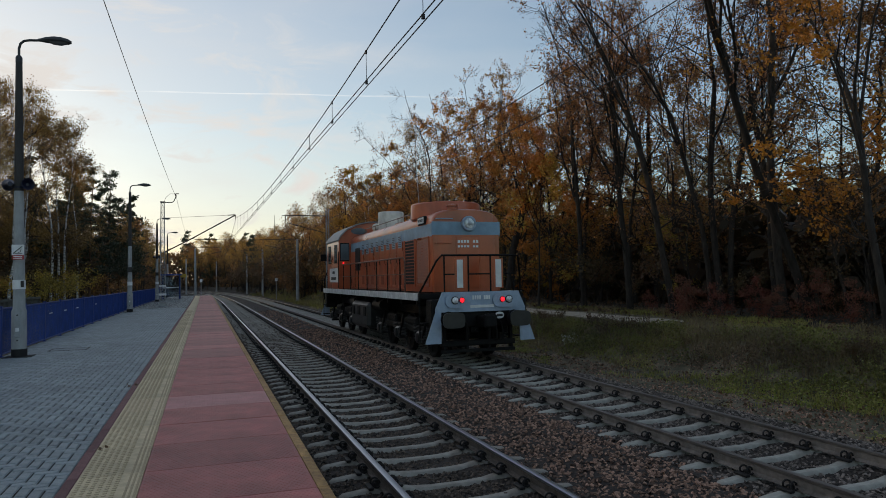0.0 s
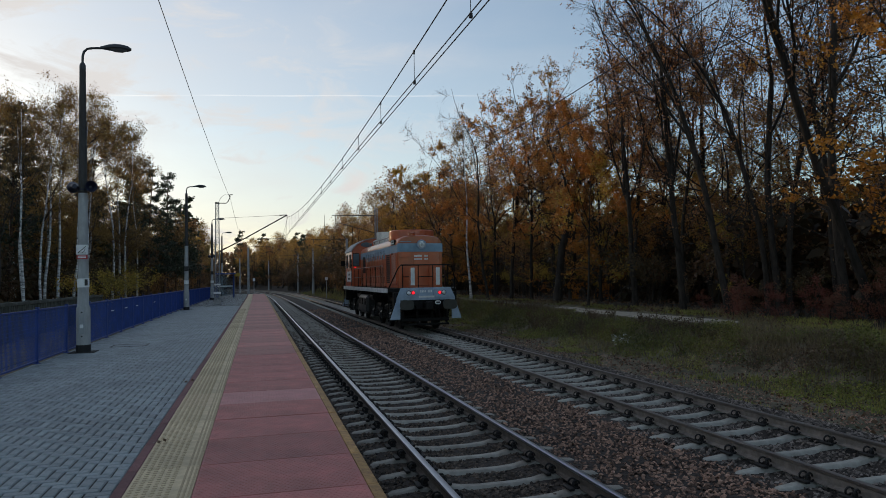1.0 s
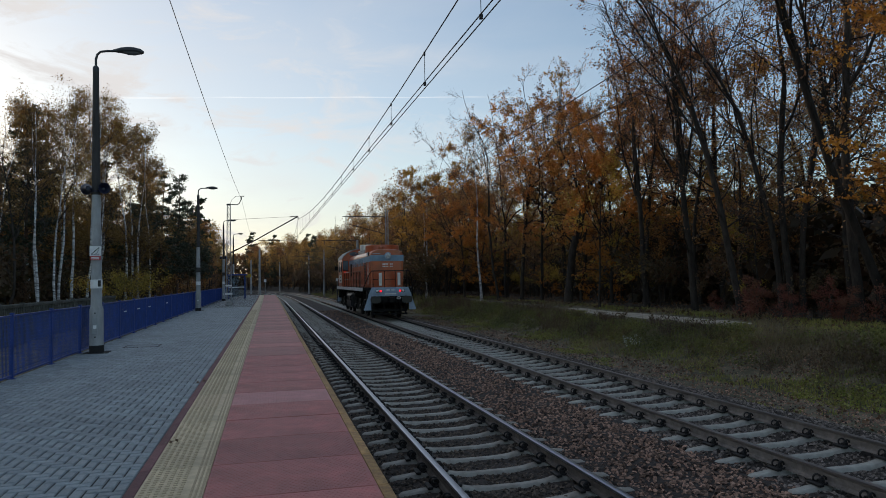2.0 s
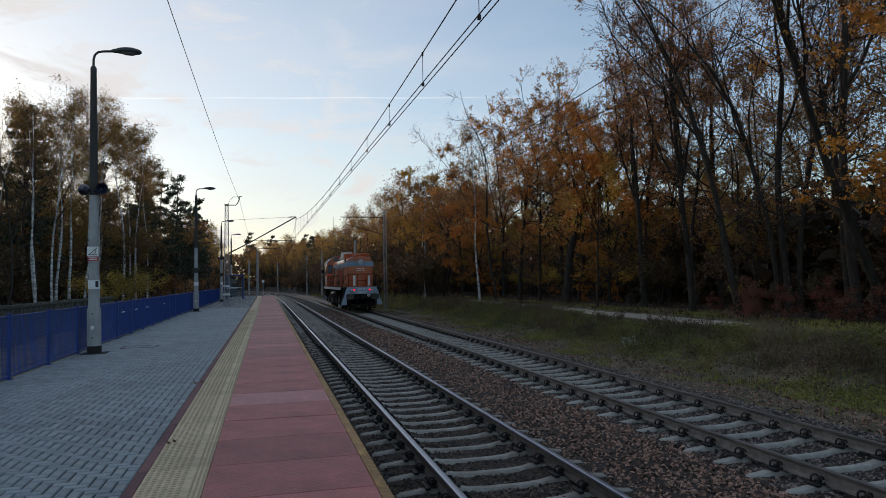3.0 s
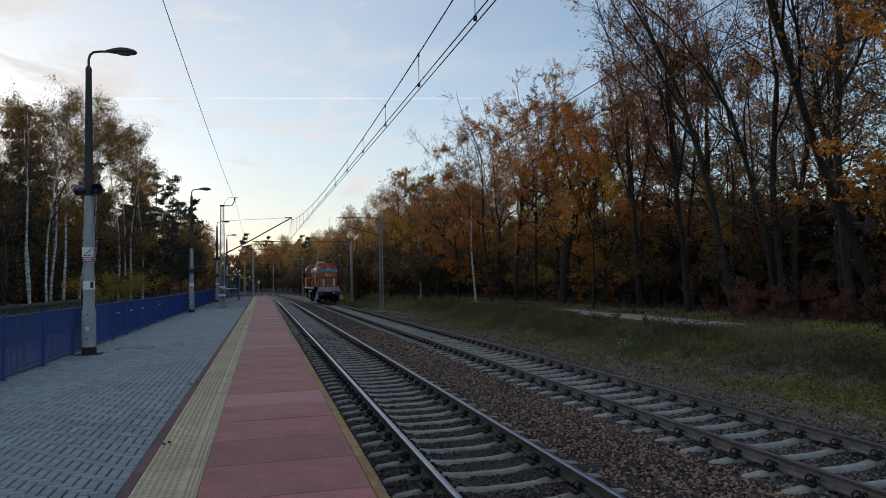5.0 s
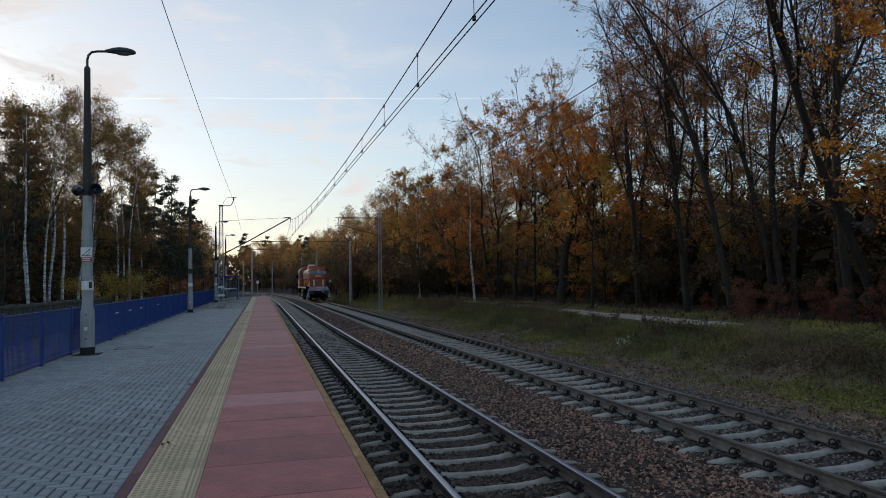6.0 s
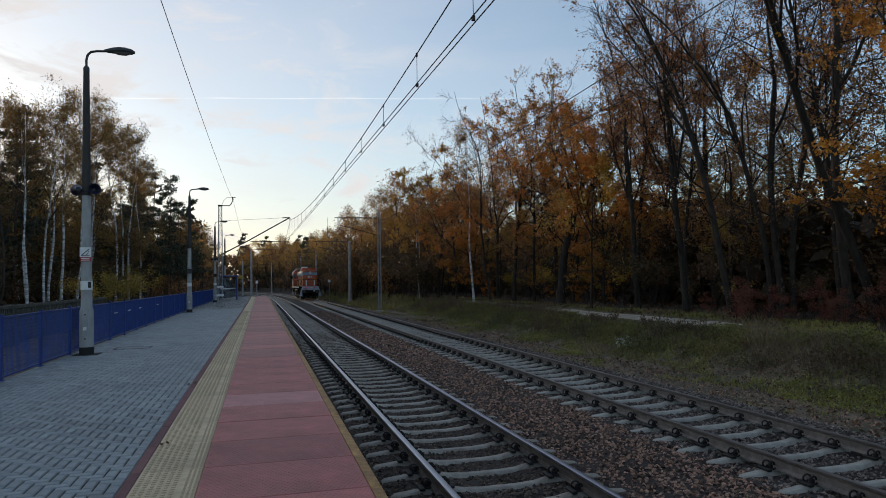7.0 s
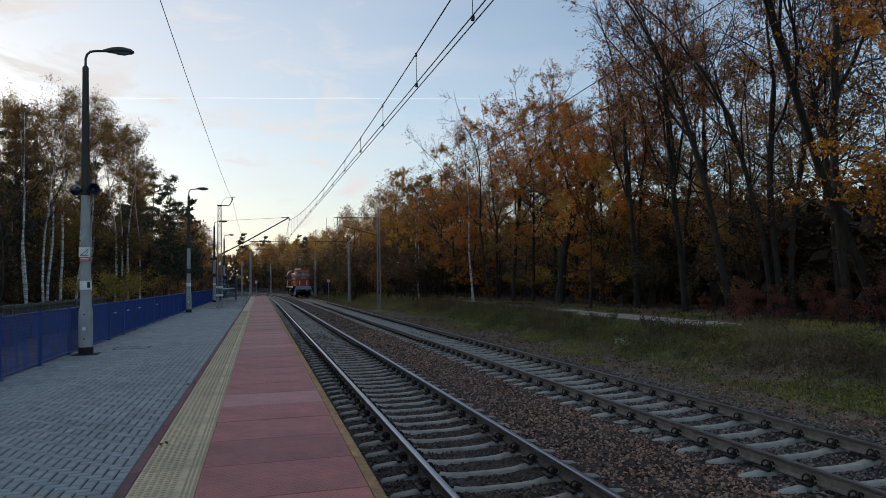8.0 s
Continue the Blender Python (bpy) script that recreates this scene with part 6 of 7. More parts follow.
        for sx in (-1, 1):
            for dy in (-2.1, 0, 2.1):
                q = Shape()
                q.box(sx * 0.98, yc + dy - 0.2, 0.36, sx * 1.22, yc + dy + 0.2, 0.70, 0.05)
                q.lathe([(0.13, 0.0), (0.13, 0.04), (0.10, 0.05)], 12, pose(sx * 1.22, yc + dy, 0.53, 0, 90 * sx, 0))
                part("axle_box", q, TANK, bg)
                for d2 in (-0.42, 0.42):
                    q = Shape()
                    pts = [(sx * 1.12 + 0.085 * math.cos(a), yc + dy + d2 + 0.085 * math.sin(a), 0.45 + 0.4 * k / 24) for k in range(25) for a in [k * math.pi / 2.6]]
                    q.line(pts, 0.018, 5)
                    part("coil_spring", q, IRON, bg)
                q = Shape()
                q.line([(sx * 1.2, yc + dy - 0.75, 1.1), (sx * 1.2, yc + dy - 0.3, 0.5)], 0.035, 6)
                part("brake_lever", q, GREASE, bg)
        for dy in (-2.1, 0, 2.1):
            q = Shape()
            for sx in (-1, 1):
                q.lathe([(0.05, -0.02), (0.40, -0.02), (0.44, -0.06), (0.555, -0.06), (0.555, -0.03), (0.525, -0.02), (0.52, 0.07), (0.44, 0.075), (0.41, 0.03), (0.16, 0.04), (0.14, 0.10), (0.05, 0.10)],
                        28, pose(sx * 0.75, 0, 0, 0, 90 * sx, 0))
                for k in range(5):
                    q.box(-0.04, 0.2, 0.02, 0.04, 0.40, 0.055, 0.01, pose(sx * 0.75, 0, 0, 0, 90 * sx, 0) @ pose(0, 0, 0, 0, 0, 72 * k))
            q.line([(-0.75, 0, 0), (0.75, 0, 0)], 0.09, 12)
            ws = part("wheelset", q, GREASE, lo, at=pose(0, yc + dy, 0.52))
            wheels.append((ws, yc + dy))
    return lo, wheels


LOCO, WHEELS = make_loco()

# ---- fence along the back of the platform ----
def make_fence():
    fx, pitch = -4.22, 2.14
    post = Shape()
    post.box(-0.03, -0.03, -0.1, 0.03, 0.03, 1.10, 0.006)
    post.box(-0.036, -0.036, 1.10, 0.036, 0.036, 1.115, 0.003)
    post.box(-0.06, -0.06, 0.005, 0.06, 0.06, 0.018, 0.003)
    pm = post.mesh("fence_post", BLUE, 30)
    fr = Shape()
    for z in (0.04, 1.045):
        fr.box(-0.016, 0.035, z, 0.016, pitch - 0.035, z + 0.035, 0.004)
    frm = fr.mesh("panel_frame", BLUE, 30)
    # close-set vertical wires welded to three cross wires
    wr = Shape()
    n = 34
    for k in range(1, n):
        y = 0.035 + (pitch - 0.07) * k / n
        wr.add([(-0.005, y - 0.006, 0.06), (0.005, y, 0.06), (-0.005, y + 0.006, 0.06), (-0.005, y - 0.006, 1.05), (0.005, y, 1.05), (-0.005, y + 0.006, 1.05)],
               [(0, 1, 4, 3), (1, 2, 5, 4), (2, 0, 3, 5)])
    for k in range(1, 15):
        z = 0.06 + 0.066 * k
        wr.box(-0.009, 0.035, z - 0.003, -0.004, pitch - 0.035, z + 0.003)
    wm = wr.mesh("wire_mesh", BLUE, 0)
    plate = Shape()
    plate.box(0.012, 0.55, 0.74, 0.020, 1.0, 0.765, 0.002)
    plm = plate.mesh("reflector_strip", WHITE, 0)
    y = 13.0 - 11 * pitch
    k = -5
    while y < 72:
        f = thing("fence_panel", along(fx, y), "blue steel mesh fence panel at the back of the platform", "fence", "blue platform fence")
        part("fence_post", pm, None, f)
        part("panel_frame", frm, None, f)
        tagged(part("wire_mesh", wm, None, f), kind="stuff")
        if k in (10, 11, 12, 14):
            part("reflector_strip", plm, None, f, "thin white strip")
        y += pitch
        k += 1
    last = thing("fence_panel", along(fx, y), "end post of the blue steel fence", "fence", "blue platform fence")
    part("fence_post", pm, None, last)

    # pierced concrete wall beyond
    w = thing("concrete_balustrade", pose(0, 0, 0), "weathered pierced concrete fence beyond the platform", "fence")
    for j in range(15):
        y = 10 + j * 2.2
        rail_s = Shape()
        rail_s.box(-8.72, y, 0.80, -8.58, y + 2.16, 0.93, 0.015)
        part("top_rail", rail_s, OLD_CONC, w)
        rail_s = Shape()
        rail_s.box(-8.70, y, -0.6, -8.60, y + 2.16, 0.12, 0.01)
        part("plinth", rail_s, OLD_CONC, w)
        rail_s = Shape()
        rail_s.box(-8.73, y - 0.07, -0.6, -8.57, y + 0.05, 0.97, 0.012)
        part("post", rail_s, OLD_CONC, w)
        for k in range(10):
            q = Shape()
            yy = y + 0.16 + k * 0.205
            q.box(-8.69, yy, 0.12, -8.61, yy + 0.09, 0.81, 0.01)
            q.box(-8.685, yy - 0.055, 0.40, -8.615, yy + 0.145, 0.48, 0.01)
            part("baluster", q, OLD_CONC, w)


OLD_CONC = mat("old_concrete", (0.10, 0.10, 0.085), 0.95, 0.3, 6, 0.5, 40, stain=0.6, stain_scale=1.5, stain_col=(0.03, 0.035, 0.02))
make_fence()


# ---- lamp posts ----
def lamp_post(m, speakers=False, sign=False, low_sign=True):
    lp = thing("lamp_post", m, "grey concrete lamp post with curved arm and dark lamp head", "lamp post", "platform lamp posts")
    oct_prof = [(0.155, 0.0), (0.152, 0.98), (0.125, 1.06), (0.112, 2.0), (0.098, 3.6)]
    s = Shape()
    s.lathe(oct_prof, 12)
    part("lower_pole", s, POLE_CONC, lp)
    # from 3.6 m up the pole is much darker
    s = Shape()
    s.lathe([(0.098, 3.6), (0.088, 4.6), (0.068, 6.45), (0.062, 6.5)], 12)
    part("upper_pole", s, POLE_DARK, lp, "dark upper pole")
    s = Shape()
    s.lathe([(0.16, 0.0), (0.16, 0.17)], 12)
    part("painted_foot", s, RUBBER, lp, "black painted foot")
    s = Shape()
    s.box(-0.28, -0.28, -0.01, 0.28, 0.28, 0.006, 0.004)
    part("foot_plate", s, PAVER_BED, lp)
    s = Shape()
    s.lathe([(0.13, 1.46), (0.13, 1.66)], 12)
    part("white_band", s, WHITE, lp, "white painted band")
    s = Shape()
    s.box(-0.06, -0.17, 0.42, 0.06, -0.145, 0.80, 0.01)
    hatch = part("hatch", s, GALV, lp)
    s = Shape()
    s.box(-0.035, -0.178, 0.55, 0.035, -0.168, 0.63, 0.003)
    part("hatch_label", s, WHITE, hatch)
    for z in (0.36, 0.90):
        s = Shape()
        s.lathe([(0.018, 0), (0.018, 0.014)], 8, pose(0, -0.15, z, 90, 0, 0))
        part("bolt", s, IRON, lp)
    s = Shape()
    s.lathe([(0.07, 6.46), (0.07, 6.55), (0.045, 6.6)], 12)
    part("pole_cap", s, LAMP_DARK, lp)
    s = Shape()
    s.line([(0, 0, 6.55), (0, 0, 6.76), (0.03, 0, 6.87), (0.10, 0, 6.94), (0.22, 0, 6.965), (0.46, 0, 6.98)], 0.028, 8)
    part("arm", s, LAMP_DARK, lp)
    # a flat boat-shaped head
    s = Shape()
    st = [(0.38, 0.03, 0.03), (0.45, 0.06, 0.05), (0.56, 0.10, 0.085), (0.70, 0.14, 0.105), (0.84, 0.145, 0.10), (0.98, 0.11, 0.07), (1.05, 0.03, 0.03)]
    n = 12
    for x, w, h in st:
        for k in range(n):
            a = 2 * math.pi * k / n
            s.v.append((x, w * math.cos(a), 6.985 + max(-0.028, h * math.sin(a)) ))
    for j in range(len(st) - 1):
        s.f += [(j * n + k, j * n + (k + 1) % n, (j + 1) * n + (k + 1) % n, (j + 1) * n + k) for k in range(n)]
    s.f += [tuple(reversed(range(n))), tuple(range((len(st) - 1) * n, len(st) * n))]
    head = part("lamp_head", s, LAMP_DARK, lp)
    s = Shape()
    st = [(0.60, 0.08, 0.02), (0.70, 0.11, 0.05), (0.84, 0.115, 0.055), (0.97, 0.07, 0.02)]
    for x, w, h in st:
        for k in range(n):
            a = 2 * math.pi * k / n
            s.v.append((x, w * math.cos(a), 6.96 + min(0.005, h * math.sin(a))))
    for j in range(len(st) - 1):
        s.f += [(j * n + k, j * n + (k + 1) % n, (j + 1) * n + (k + 1) % n, (j + 1) * n + k) for k in range(n)]
    part("lamp_bowl", s, LAMP_GLASS, head)
    if speakers:
        for ang, off in ((200, -0.18), (20, 0.17)):
            q = Shape()
            q.lathe([(0.05, -0.14), (0.055, -0.05), (0.075, 0.0), (0.105, 0.07), (0.13, 0.11), (0.13, 0.122), (0.105, 0.105), (0.03, 0.0)], 20,
                    pose(off, -0.05, 3.74, 90, 0, ang))
            part("horn_loudspeaker", q, BLUE_DARK, lp, "dark blue horn loudspeaker")
        q = Shape()
        q.line([(-0.14, -0.03, 3.74), (0.14, -0.03, 3.74)], 0.03, 8)
        q.lathe([(0.115, 3.66), (0.115, 3.70)], 12)
        part("speaker_bracket", q, BLUE_DARK, lp)
    if sign:
        q = Shape()
        q.box(-0.115, -0.135, 2.20, 0.125, -0.125, 2.42, 0.003)
        sg = part("sign_plate", q, WHITE, lp, "small white sign with a black drawing over a red strip")
        q = Shape()
        q.line([(-0.08, -0.138, 2.235), (0.09, -0.138, 2.385)], 0.008, 4)
        q.line([(-0.085, -0.138, 2.235), (0.095, -0.138, 2.235)], 0.006, 4)
        q.line([(0.01, -0.138, 2.24), (0.06, -0.138, 2.28), (0.07, -0.138, 2.34)], 0.005, 4)
        part("drawing", q, BLACK, sg)
        q = Shape()
        q.box(-0.105, -0.135, 2.10, 0.12, -0.125, 2.19, 0.003)
        red = part("red_strip", q, SIGN_RED, lp)
        for z in (2.165, 2.13):
            q = Shape()
            q.box(-0.08, -0.139, z - 0.01, 0.09, -0.133, z + 0.008)
            part("text_bar", q, WHITE, red)
        q = Shape()
        q.box(0.06, -0.139, 1.50, 0.12, -0.125, 1.64)
        part("band_mark", q, BLACK, lp)
    elif low_sign:
        q = Shape()
        q.box(-0.12, -0.14, 2.18, 0.12, -0.125, 2.45, 0.003)
        part("sign_plate", q, BLACK, lp)
    return lp


lamp_post(pose(-3.87, 17.3, 0, 0, -0.45, 0) @ Matrix.Diagonal((1, 1, 1.018, 1)), speakers=True, sign=True)
lamp_post(pose(-3.87, 40.7, 0))
lamp_post(along(-3.80, 61.9), speakers=True)
lamp_post(along(-3.75, 79.0))


# ---- overhead line ----
def lattice(s, x, y, z0, z1, w0, w1, n, r=0.022):
    """Four corner angles laced on every side."""
    def corner(t):
        w = w0 + (w1 - w0) * t
        z = z0 + (z1 - z0) * t
        return [(x + a * w, y + b * w, z) for a, b in ((-1, -1), (1, -1), (1, 1), (-1, 1))]
    for k in range(4):
        s.line([corner(0)[k], corner(1)[k]], r, 4)
    for i in range(n):
        a, b = corner(i / n), corner((i + 1) / n)
        for k in range(4):
            j = (k + 1) % 4
            p, q = (a[k], b[j]) if i % 2 else (a[j], b[k])
            s.line([p, q], r * 0.5, 4)
            s.line([b[k], b[j]], r * 0.4, 4)


def insulator(s, a, b, r=0.055):
    a, b = Vector(a), Vector(b)
    pts = [a.lerp(b, k / 12) for k in range(13)]
    s.line(pts, [r * (0.45 if k % 2 else 1.0) for k in range(13)], 8)


def make_platform_mast():
    mst = thing("catenary_mast", pose(0, 0, 0), "slender galvanised lattice mast on the platform with a long tubular cantilever", "mast", "overhead line masts")
    x, y = -2.68, 49.3
    s = Shape()
    lattice(s, x, y, 0.25, 6.96, 0.17, 0.10, 20)
    part("lattice_column", s, GALV, mst)
    s = Shape()
    s.box(x - 0.24, y - 0.24, 0.0, x + 0.24, y + 0.24, 0.28, 0.03)
    part("concrete_foot", s, CONCRETE, mst)
    s = Shape()
    s.box(x - 0.14, y - 0.14, 6.95, x + 0.14, y + 0.14, 7.05, 0.01)
    s.line([(x + 0.1, y, 7.0), (x + 0.6, y, 7.0), (x + 0.72, y, 7.12), (x + 0.86, y, 7.45), (-1.84, y, 7.6), (-1.66, y, 7.6)], 0.03, 6)
    s.line([(x + 0.1, y, 7.05), (x + 0.22, y, 7.35), (x + 0.45, y, 7.58), (-1.84, y, 7.6)], 0.012, 5)
    part("top_bracket", s, TUBE, mst)
    s = Shape()
    insulator(s, (-1.86, y, 7.6), (-1.86, y, 7.42), 0.05)
    part("insulator", s, INSULATOR, mst)
    s = Shape()
    s.line([(x + 0.12, y, 3.62), (-0.75, y, 4.60), (2.04, y, 6.21)], 0.042, 8)
    part("cantilever_tube", s, TUBE, mst, "dark sloping cantilever tube")
    s = Shape()
    s.line([(x + 0.1, y, 5.94), (1.5, y, 6.18)], 0.010, 5)
    part("stay_rod", s, TUBE, mst)
    s = Shape()
    insulator(s, (1.5, y, 6.18), (1.98, y, 6.22), 0.045)
    part("insulator", s, INSULATOR, mst)
    s = Shape()
    insulator(s, (x + 0.1, y, 3.6), (x + 0.55, y, 3.88), 0.07)
    part("insulator", s, INSULATOR, mst)
    s = Shape()
    s.line([(-0.78, y, 4.56), (-0.62, y, 4.50), (1.83, y, 4.52)], 0.022, 6)
    s.line([(1.70, y, 4.52), (1.72, y, 4.68), (2.05, y, 4.83)], 0.014, 5)
    part("steady_arm", s, TUBE, mst)
    s = Shape()
    s.line([(2.04, y, 6.2), (2.04, y, 5.92)], 0.014, 5)
    part("hanger_rod", s, TUBE, mst)
    s = Shape()
    insulator(s, (2.04, y, 6.16), (2.04, y, 5.94), 0.045)
    part("insulator", s, INSULATOR, mst)
    s = Shape()
    s.box(x - 0.22, y - 0.22, 1.30, x + 0.22, y - 0.18, 1.42, 0.004)
    s.box(x - 0.24, y - 0.23, 0.72, x + 0.24, y - 0.19, 0.86, 0.004)
    part("warning_board", s, WHITE, mst)


make_platform_mast()


def right_mast(x, y, top, lat=True, arm_to=6.3, arm_z=6.95, base=-0.95, tilt=0):
    mst = thing("catenary_mast", pose(0, 0, 0), "galvanised overhead-line mast beside the far track" if lat else "round grey concrete overhead-line mast", "mast", "overhead line masts")
    s = Shape()
    if lat:
        lattice(s, x, y, base, top, 0.125, 0.10, 22, 0.026)
    else:
        s.line([(x, y, base), (x, y, top)], [0.19, 0.13], 12)
    part("column", s, GALV if lat else POLE_CONC, mst)
    s = Shape()
    s.box(x - 0.3, y - 0.3, base - 0.5, x + 0.3, y + 0.3, base + 0.06, 0.03)
    part("concrete_foot", s, CONCRETE, mst)
    s = Shape()
    s.line([(x, y, arm_z - 1.5), (arm_to + 0.1, y, arm_z - 0.6)], 0.03, 6)
    s.line([(x, y, arm_z), (arm_to - 0.3, y, arm_z)], 0.035, 6)
    part("cantilever_tube", s, TUBE, mst)
    s = Shape()
    insulator(s, (x - 0.15, y, arm_z), (x - 0.7, y, arm_z), 0.06)
    part("insulator", s, INSULATOR, mst)
    s = Shape()
    insulator(s, (arm_to, y, arm_z), (arm_to, y, arm_z - 0.5), 0.05)
    part("insulator", s, INSULATOR, mst)
    s = Shape()
    s.line([(arm_to - 0.9, y, arm_z), (arm_to - 0.9, y, 5.35), (arm_to, y, 4.9)], 0.015, 5)
    part("steady_arm", s, TUBE, mst)
    s = Shape()
    s.line([(x, y, top), (x - 0.25, y, top + 0.15), (x - 0.5, y, top + 0.5), (x - 0.75, y, top + 0.45)], 0.025, 6)
    part("top_bracket", s, TUBE, mst)


right_mast(9.75, 57.0, 7.55)
right_mast(10.15, 80.0, 6.35, lat=False, arm_to=6.3, arm_z=6.3, base=-0.8)
for _y, _side in ((116, 1), (140, 1), (188, 1), (104, -1), (152, -1)):
    if _side > 0:
        right_mast(T2 + 3.3 + bend(_y), _y, 6.9, lat=False, arm_to=T2 + bend(_y), arm_z=6.6, base=-1.0)
    else:
        right_mast(T1 - 3.5 + bend(_y), _y, 6.4, lat=False, arm_to=T1 + bend(_y), arm_z=6.6, base=-1.0)


def span(name, label, fx, fm, fc, y0, y1, first_drop, twin=True):
    """Contact wires, messenger and droppers of one stretch."""
    w = thing(name, pose(0, 0, 0), label, "overhead wire")
    ys = [y0 + (y1 - y0) * k / 30 for k in range(31)]
    for o in ((-0.045, 0.045) if twin else (0.0,)):
        s = Shape()
        s.line([(fx(y) + o, y, fc(y)) for y in ys], 0.0085, 5)
        part("contact_wire", s, WIRE, w)
    s = Shape()
    s.line([(fx(y), y, fm(y)) for y in ys], 0.010, 5)
    part("messenger_wire", s, WIRE, w)
    y, k = first_drop, 0
    while y < y1 - 1:
        s = Shape()
        s.line([(fx(y), y, fm(y)), (fx(y), y, fc(y))], 0.005, 4)
        s.box(fx(y) - 0.02, y - 0.02, fc(y) - 0.01, fx(y) + 0.02, y + 0.02, fc(y) + 0.05)
        s.box(fx(y) - 0.014, y - 0.014, fm(y) - 0.05, fx(y) + 0.014, y + 0.014, fm(y) + 0.015)
        part("dropper", s, WIRE, w)
        y += 3.0


span("overhead_wire", "twin contact wires with messenger and droppers over the near track", lambda y: 2.71 - 0.0135 * y, lambda y: 5.12 + 0.0015 * (y - 24.5) ** 2, lambda y: 4.84, -8.0, 49.3, -7.0)
span("overhead_wire", "twin contact wires with messenger and droppers over the near track", lambda y: 2.05 + 0.009 * (y - 49.3) + bend(y), lambda y: 5.2 + 0.0009 * (y - 79) ** 2, lambda y: 4.84 + 0.6 * dip(y), 49.3, 112.0, 51.0)
span("overhead_wire", "contact wire and messenger over the far track", lambda y: 6.55 - 0.003 * y, lambda y: 5.35 + 0.0006 * (y - 27) ** 2, lambda y: 4.86, -3.0, 57.0, 0.0, False)
span("overhead_wire", "contact wire and messenger over the far track", lambda y: 6.35 + bend(y), lambda y: 5.3 + 0.002 * (y - 69) ** 2, lambda y: 4.82, 57.0, 80.0, 59.0, False)
span("overhead_wire", "contact wire and messenger over the far track", lambda y: 6.35 + bend(y), lambda y: 5.2 + 0.0018 * (y - 98) ** 2, lambda y: 4.75, 80.0, 116.0, 82.0, False)
_f = Shape()
_f.line([(-1.86, y, 7.08 + 0.00055 * (y - 24) ** 2) for y in range(-6, 50, 2)], 0.009, 5)
_fw = thing("feeder_wire", pose(0, 0, 0), "single thin wire strung above the platform", "overhead wire")
part("wire", _f, WIRE, _fw)
_f = Shape()
_f.line([(-1.86 + bend(y), y, 6.7 + 0.0009 * (y - 80.5) ** 2) for y in range(50, 113, 3)], 0.009, 5)
part("wire", _f, WIRE, _fw)


# ---- far end of the platform: shelter, signs, posts ----
def make_shelter():
    sh = thing("waiting_shelter", along(-3.0, 69.5), "small blue-framed glass waiting shelter", "shelter")
    for x in (-0.75, 0.75):
        for y in (-1.2, 1.2):
            s = Shape()
            s.box(x - 0.035, y - 0.035, 0, x + 0.035, y + 0.035, 2.25, 0.006)
            part("frame_post", s, BLUE, sh)
    s = Shape()
    s.box(-0.95, -1.4, 2.25, 0.95, 1.4, 2.38, 0.03)
    part("roof", s, BLUE, sh)
    for x0, y0, x1, y1 in ((-0.72, 1.19, 0.72, 1.21), (-0.76, -1.16, -0.74, 1.16), (-0.72, -1.21, 0.2, -1.19)):
        s = Shape()
        s.box(x0, y0, 0.2, x1, y1, 2.15)
        part("glass_panel", s, PALE_GLASS, sh)
        s = Shape()
        s.box(x0 - 0.01, y0 - 0.01, 1.05, x1 + 0.01, y1 + 0.01, 1.15)
        part("white_safety_strip", s, WHITE, sh)
    s = Shape()
    s.box(-0.65, -0.9, 0.42, -0.25, 0.9, 0.47, 0.01)
    part("bench", s, BLUE, sh)
    sg = thing("station_sign", along(-1.95, 70.0), "small yellow sign on a pole by the shelter", "sign")
    s = Shape()
    s.box(-0.28, -0.02, 2.05, 0.28, 0.02, 2.38, 0.008)
    part("board", s, mat("sign_yellow", (0.45, 0.30, 0.03), 0.5, 0.1, 6), sg)
    s = Shape()
    s.line([(-0.22, 0.04, 0), (-0.22, 0.04, 2.4)], 0.03, 8)
    part("pole", s, GALV, sg)


PALE_GLASS = mat("pale_glass", (0.55, 0.62, 0.66), 0.08, 0.05, 3)
PALE_GLASS.node_tree.nodes["Principled BSDF"].inputs["Transmission Weight"].default_value = 0.9
PALE_GLASS.node_tree.nodes["Principled BSDF"].inputs["IOR"].default_value = 1.02
make_shelter()


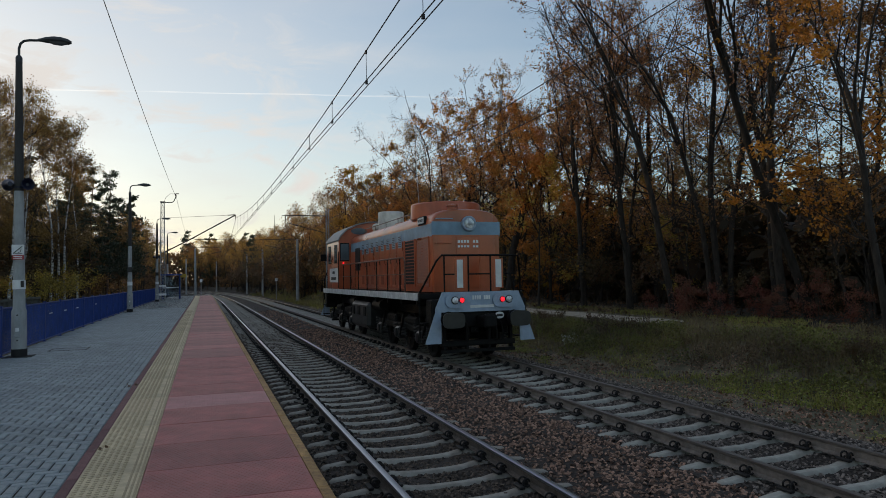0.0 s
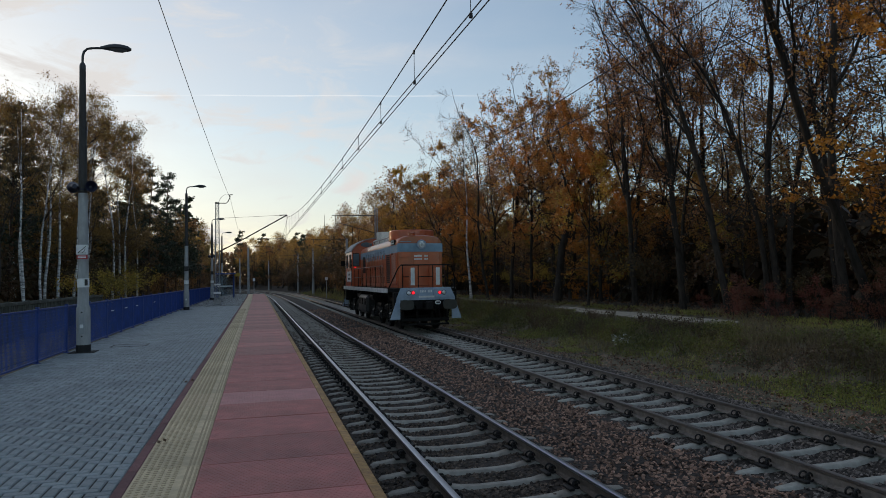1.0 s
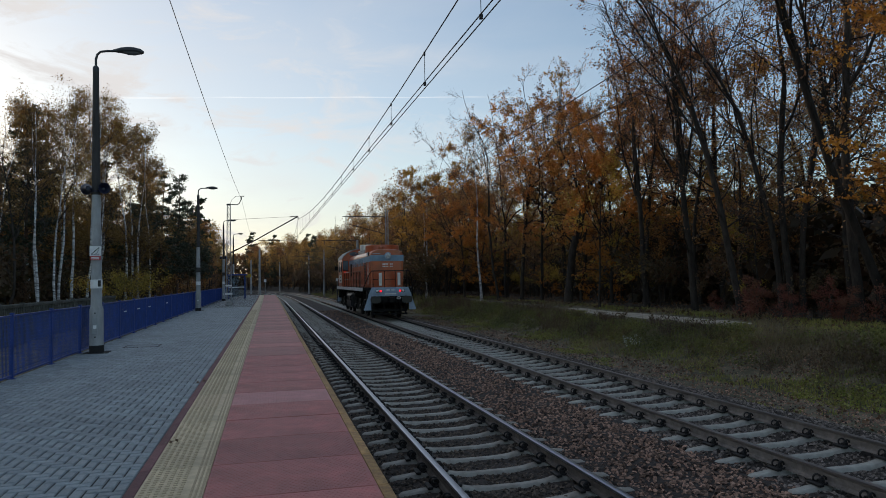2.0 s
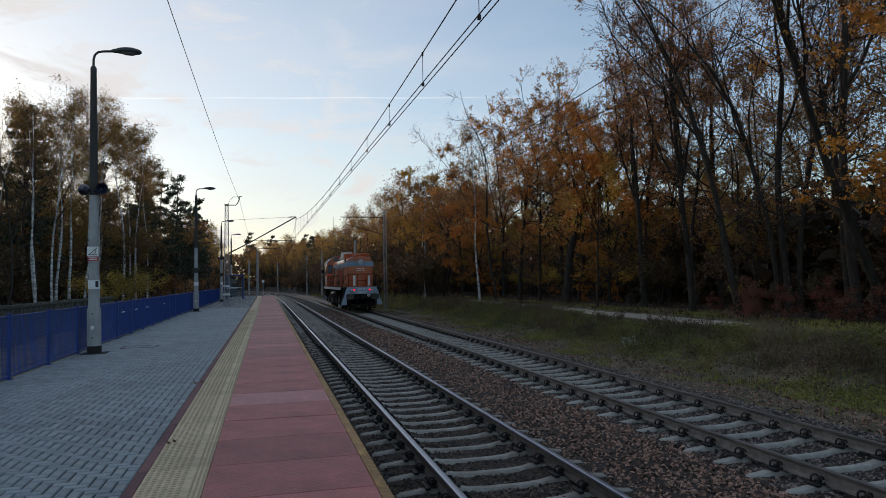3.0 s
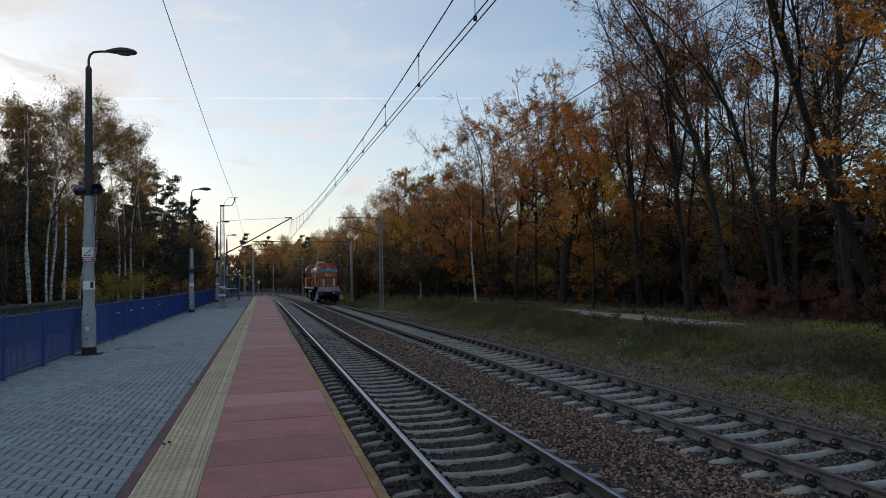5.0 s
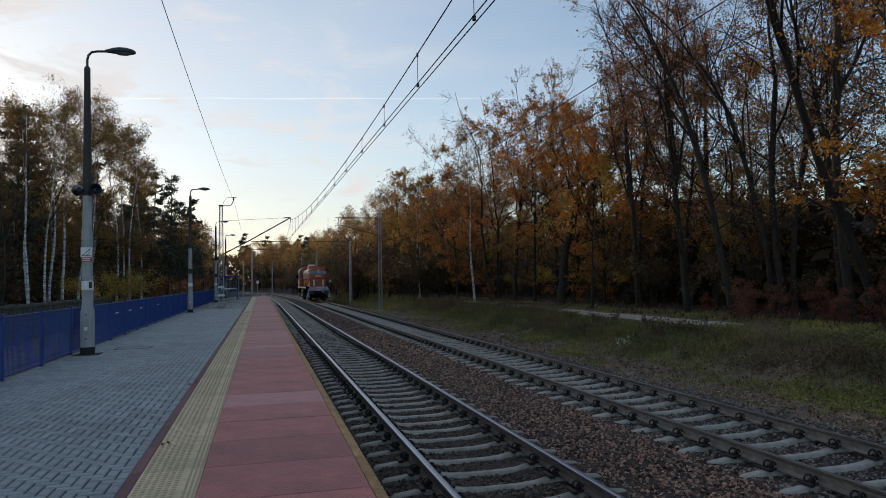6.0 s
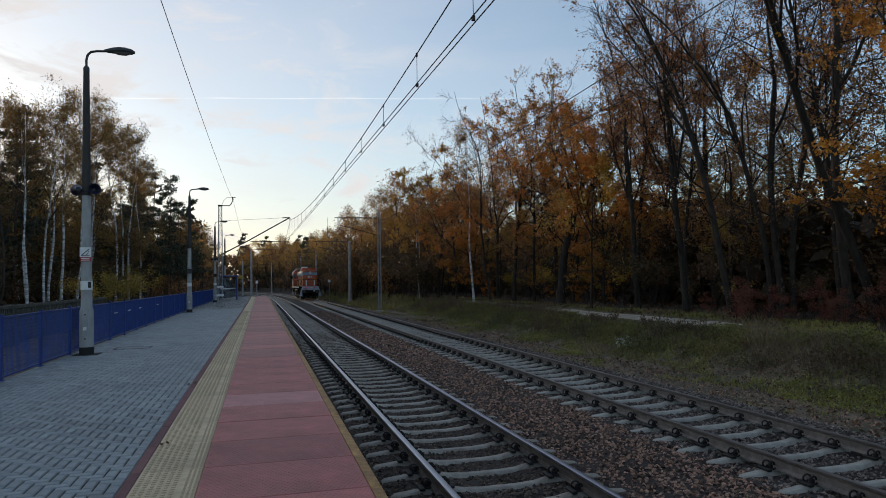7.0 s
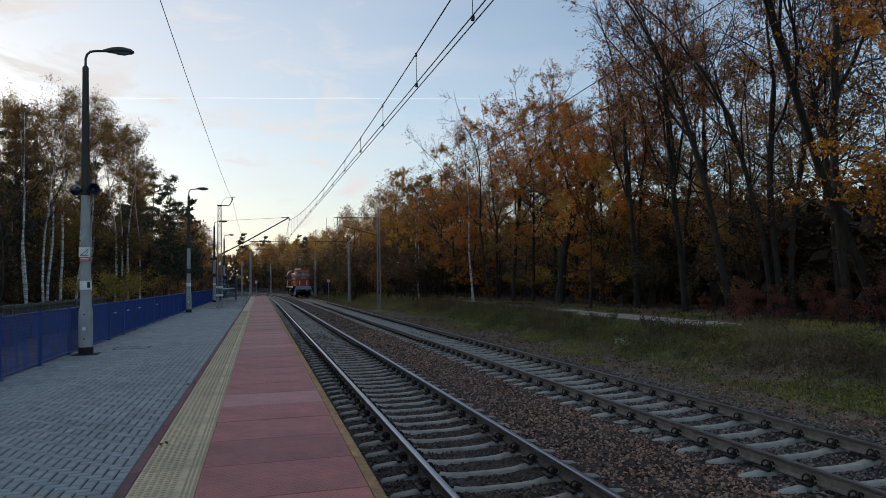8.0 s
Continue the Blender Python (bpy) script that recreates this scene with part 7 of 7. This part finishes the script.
def sign_post(x, y, h, w, board):
    sp = thing("signal_sign", along(x, y, -0.3), "slim post with a small board beside the line", "sign", "line-side signs")
    s = Shape()
    s.line([(0, 0, -0.6), (0, 0, h)], 0.05, 8)
    part("post", s, GALV, sp)
    s = Shape()
    s.box(-w / 2, -0.07, h - 0.35, w / 2, -0.05, h, 0.006)
    part("board", s, board, sp)


sign_post(-2.6, 84.5, 1.95, 0.14, WHITE)
sign_post(-0.3, 88.0, 2.2, 0.3, WHITE)
sign_post(T2 + 2.6, 92.0, 2.2, 0.35, WHITE)


# ---- small things on the platform ----
def make_hatch():
    h = thing("inspection_cover", pose(-3.1, 18.6, 0.0), "flush rectangular inspection cover in the paving", "manhole cover")
    s = Shape()
    for a in ((-0.42, -0.32, 0.42, -0.28), (-0.42, 0.28, 0.42, 0.32), (-0.42, -0.28, -0.38, 0.28), (0.38, -0.28, 0.42, 0.28)):
        s.box(a[0], a[1], -0.02, a[2], a[3], 0.006, 0.002)
    part("frame", s, IRON, h)
    s = Shape()
    s.box(-0.37, -0.27, -0.02, 0.37, 0.27, 0.003, 0.002)
    part("lid", s, PAVER, h)


make_hatch()


def make_debris():
    rng = random.Random(77)
    for x, y in ((-1.09, 11.4), (-1.02, 11.5), (-0.95, 7.2)):
        s = Shape()
        for _ in range(4):
            leaf(s, rng, Vector((rng.gauss(0, 0.02), rng.gauss(0, 0.02), 0.012)), 0.06)
        tagged(part("dead_leaves", s, LITTER, at=pose(x, y, 0.004), smooth=0), "few dark withered leaves lying on the paving", "leaves", "dead leaves on the platform")


make_debris()


# ---- what moves ----
def loco_y(t):
    return 15.65 + 10.72 * t


def motions():
    rows = []
    for k in range(0, 33):
        t = k * 0.25
        y = loco_y(t)
        yc = y + 8.0
        h = math.degrees(math.atan2(-(bend(yc + 4.3) - bend(yc - 4.3)), 8.6))
        c = (bend(yc + 4.3) + bend(yc - 4.3)) / 2
        x = T2 + c + math.sin(radians(h)) * 8.0
        rows.append((t, pose(x, y, RAIL2 + dip(yc), 0, 0, h)))
    walk(LOCO, rows)
    # the wheels roll
    for ws, wy in WHEELS:
        turn = []
        for k in range(0, 121):
            t = k / 15
            a = -math.degrees(10.72 * t / 0.525)
            turn.append((t, pose(0, wy, 0.52, a % 360, 0, 0)))
        walk(ws, turn)


motions()
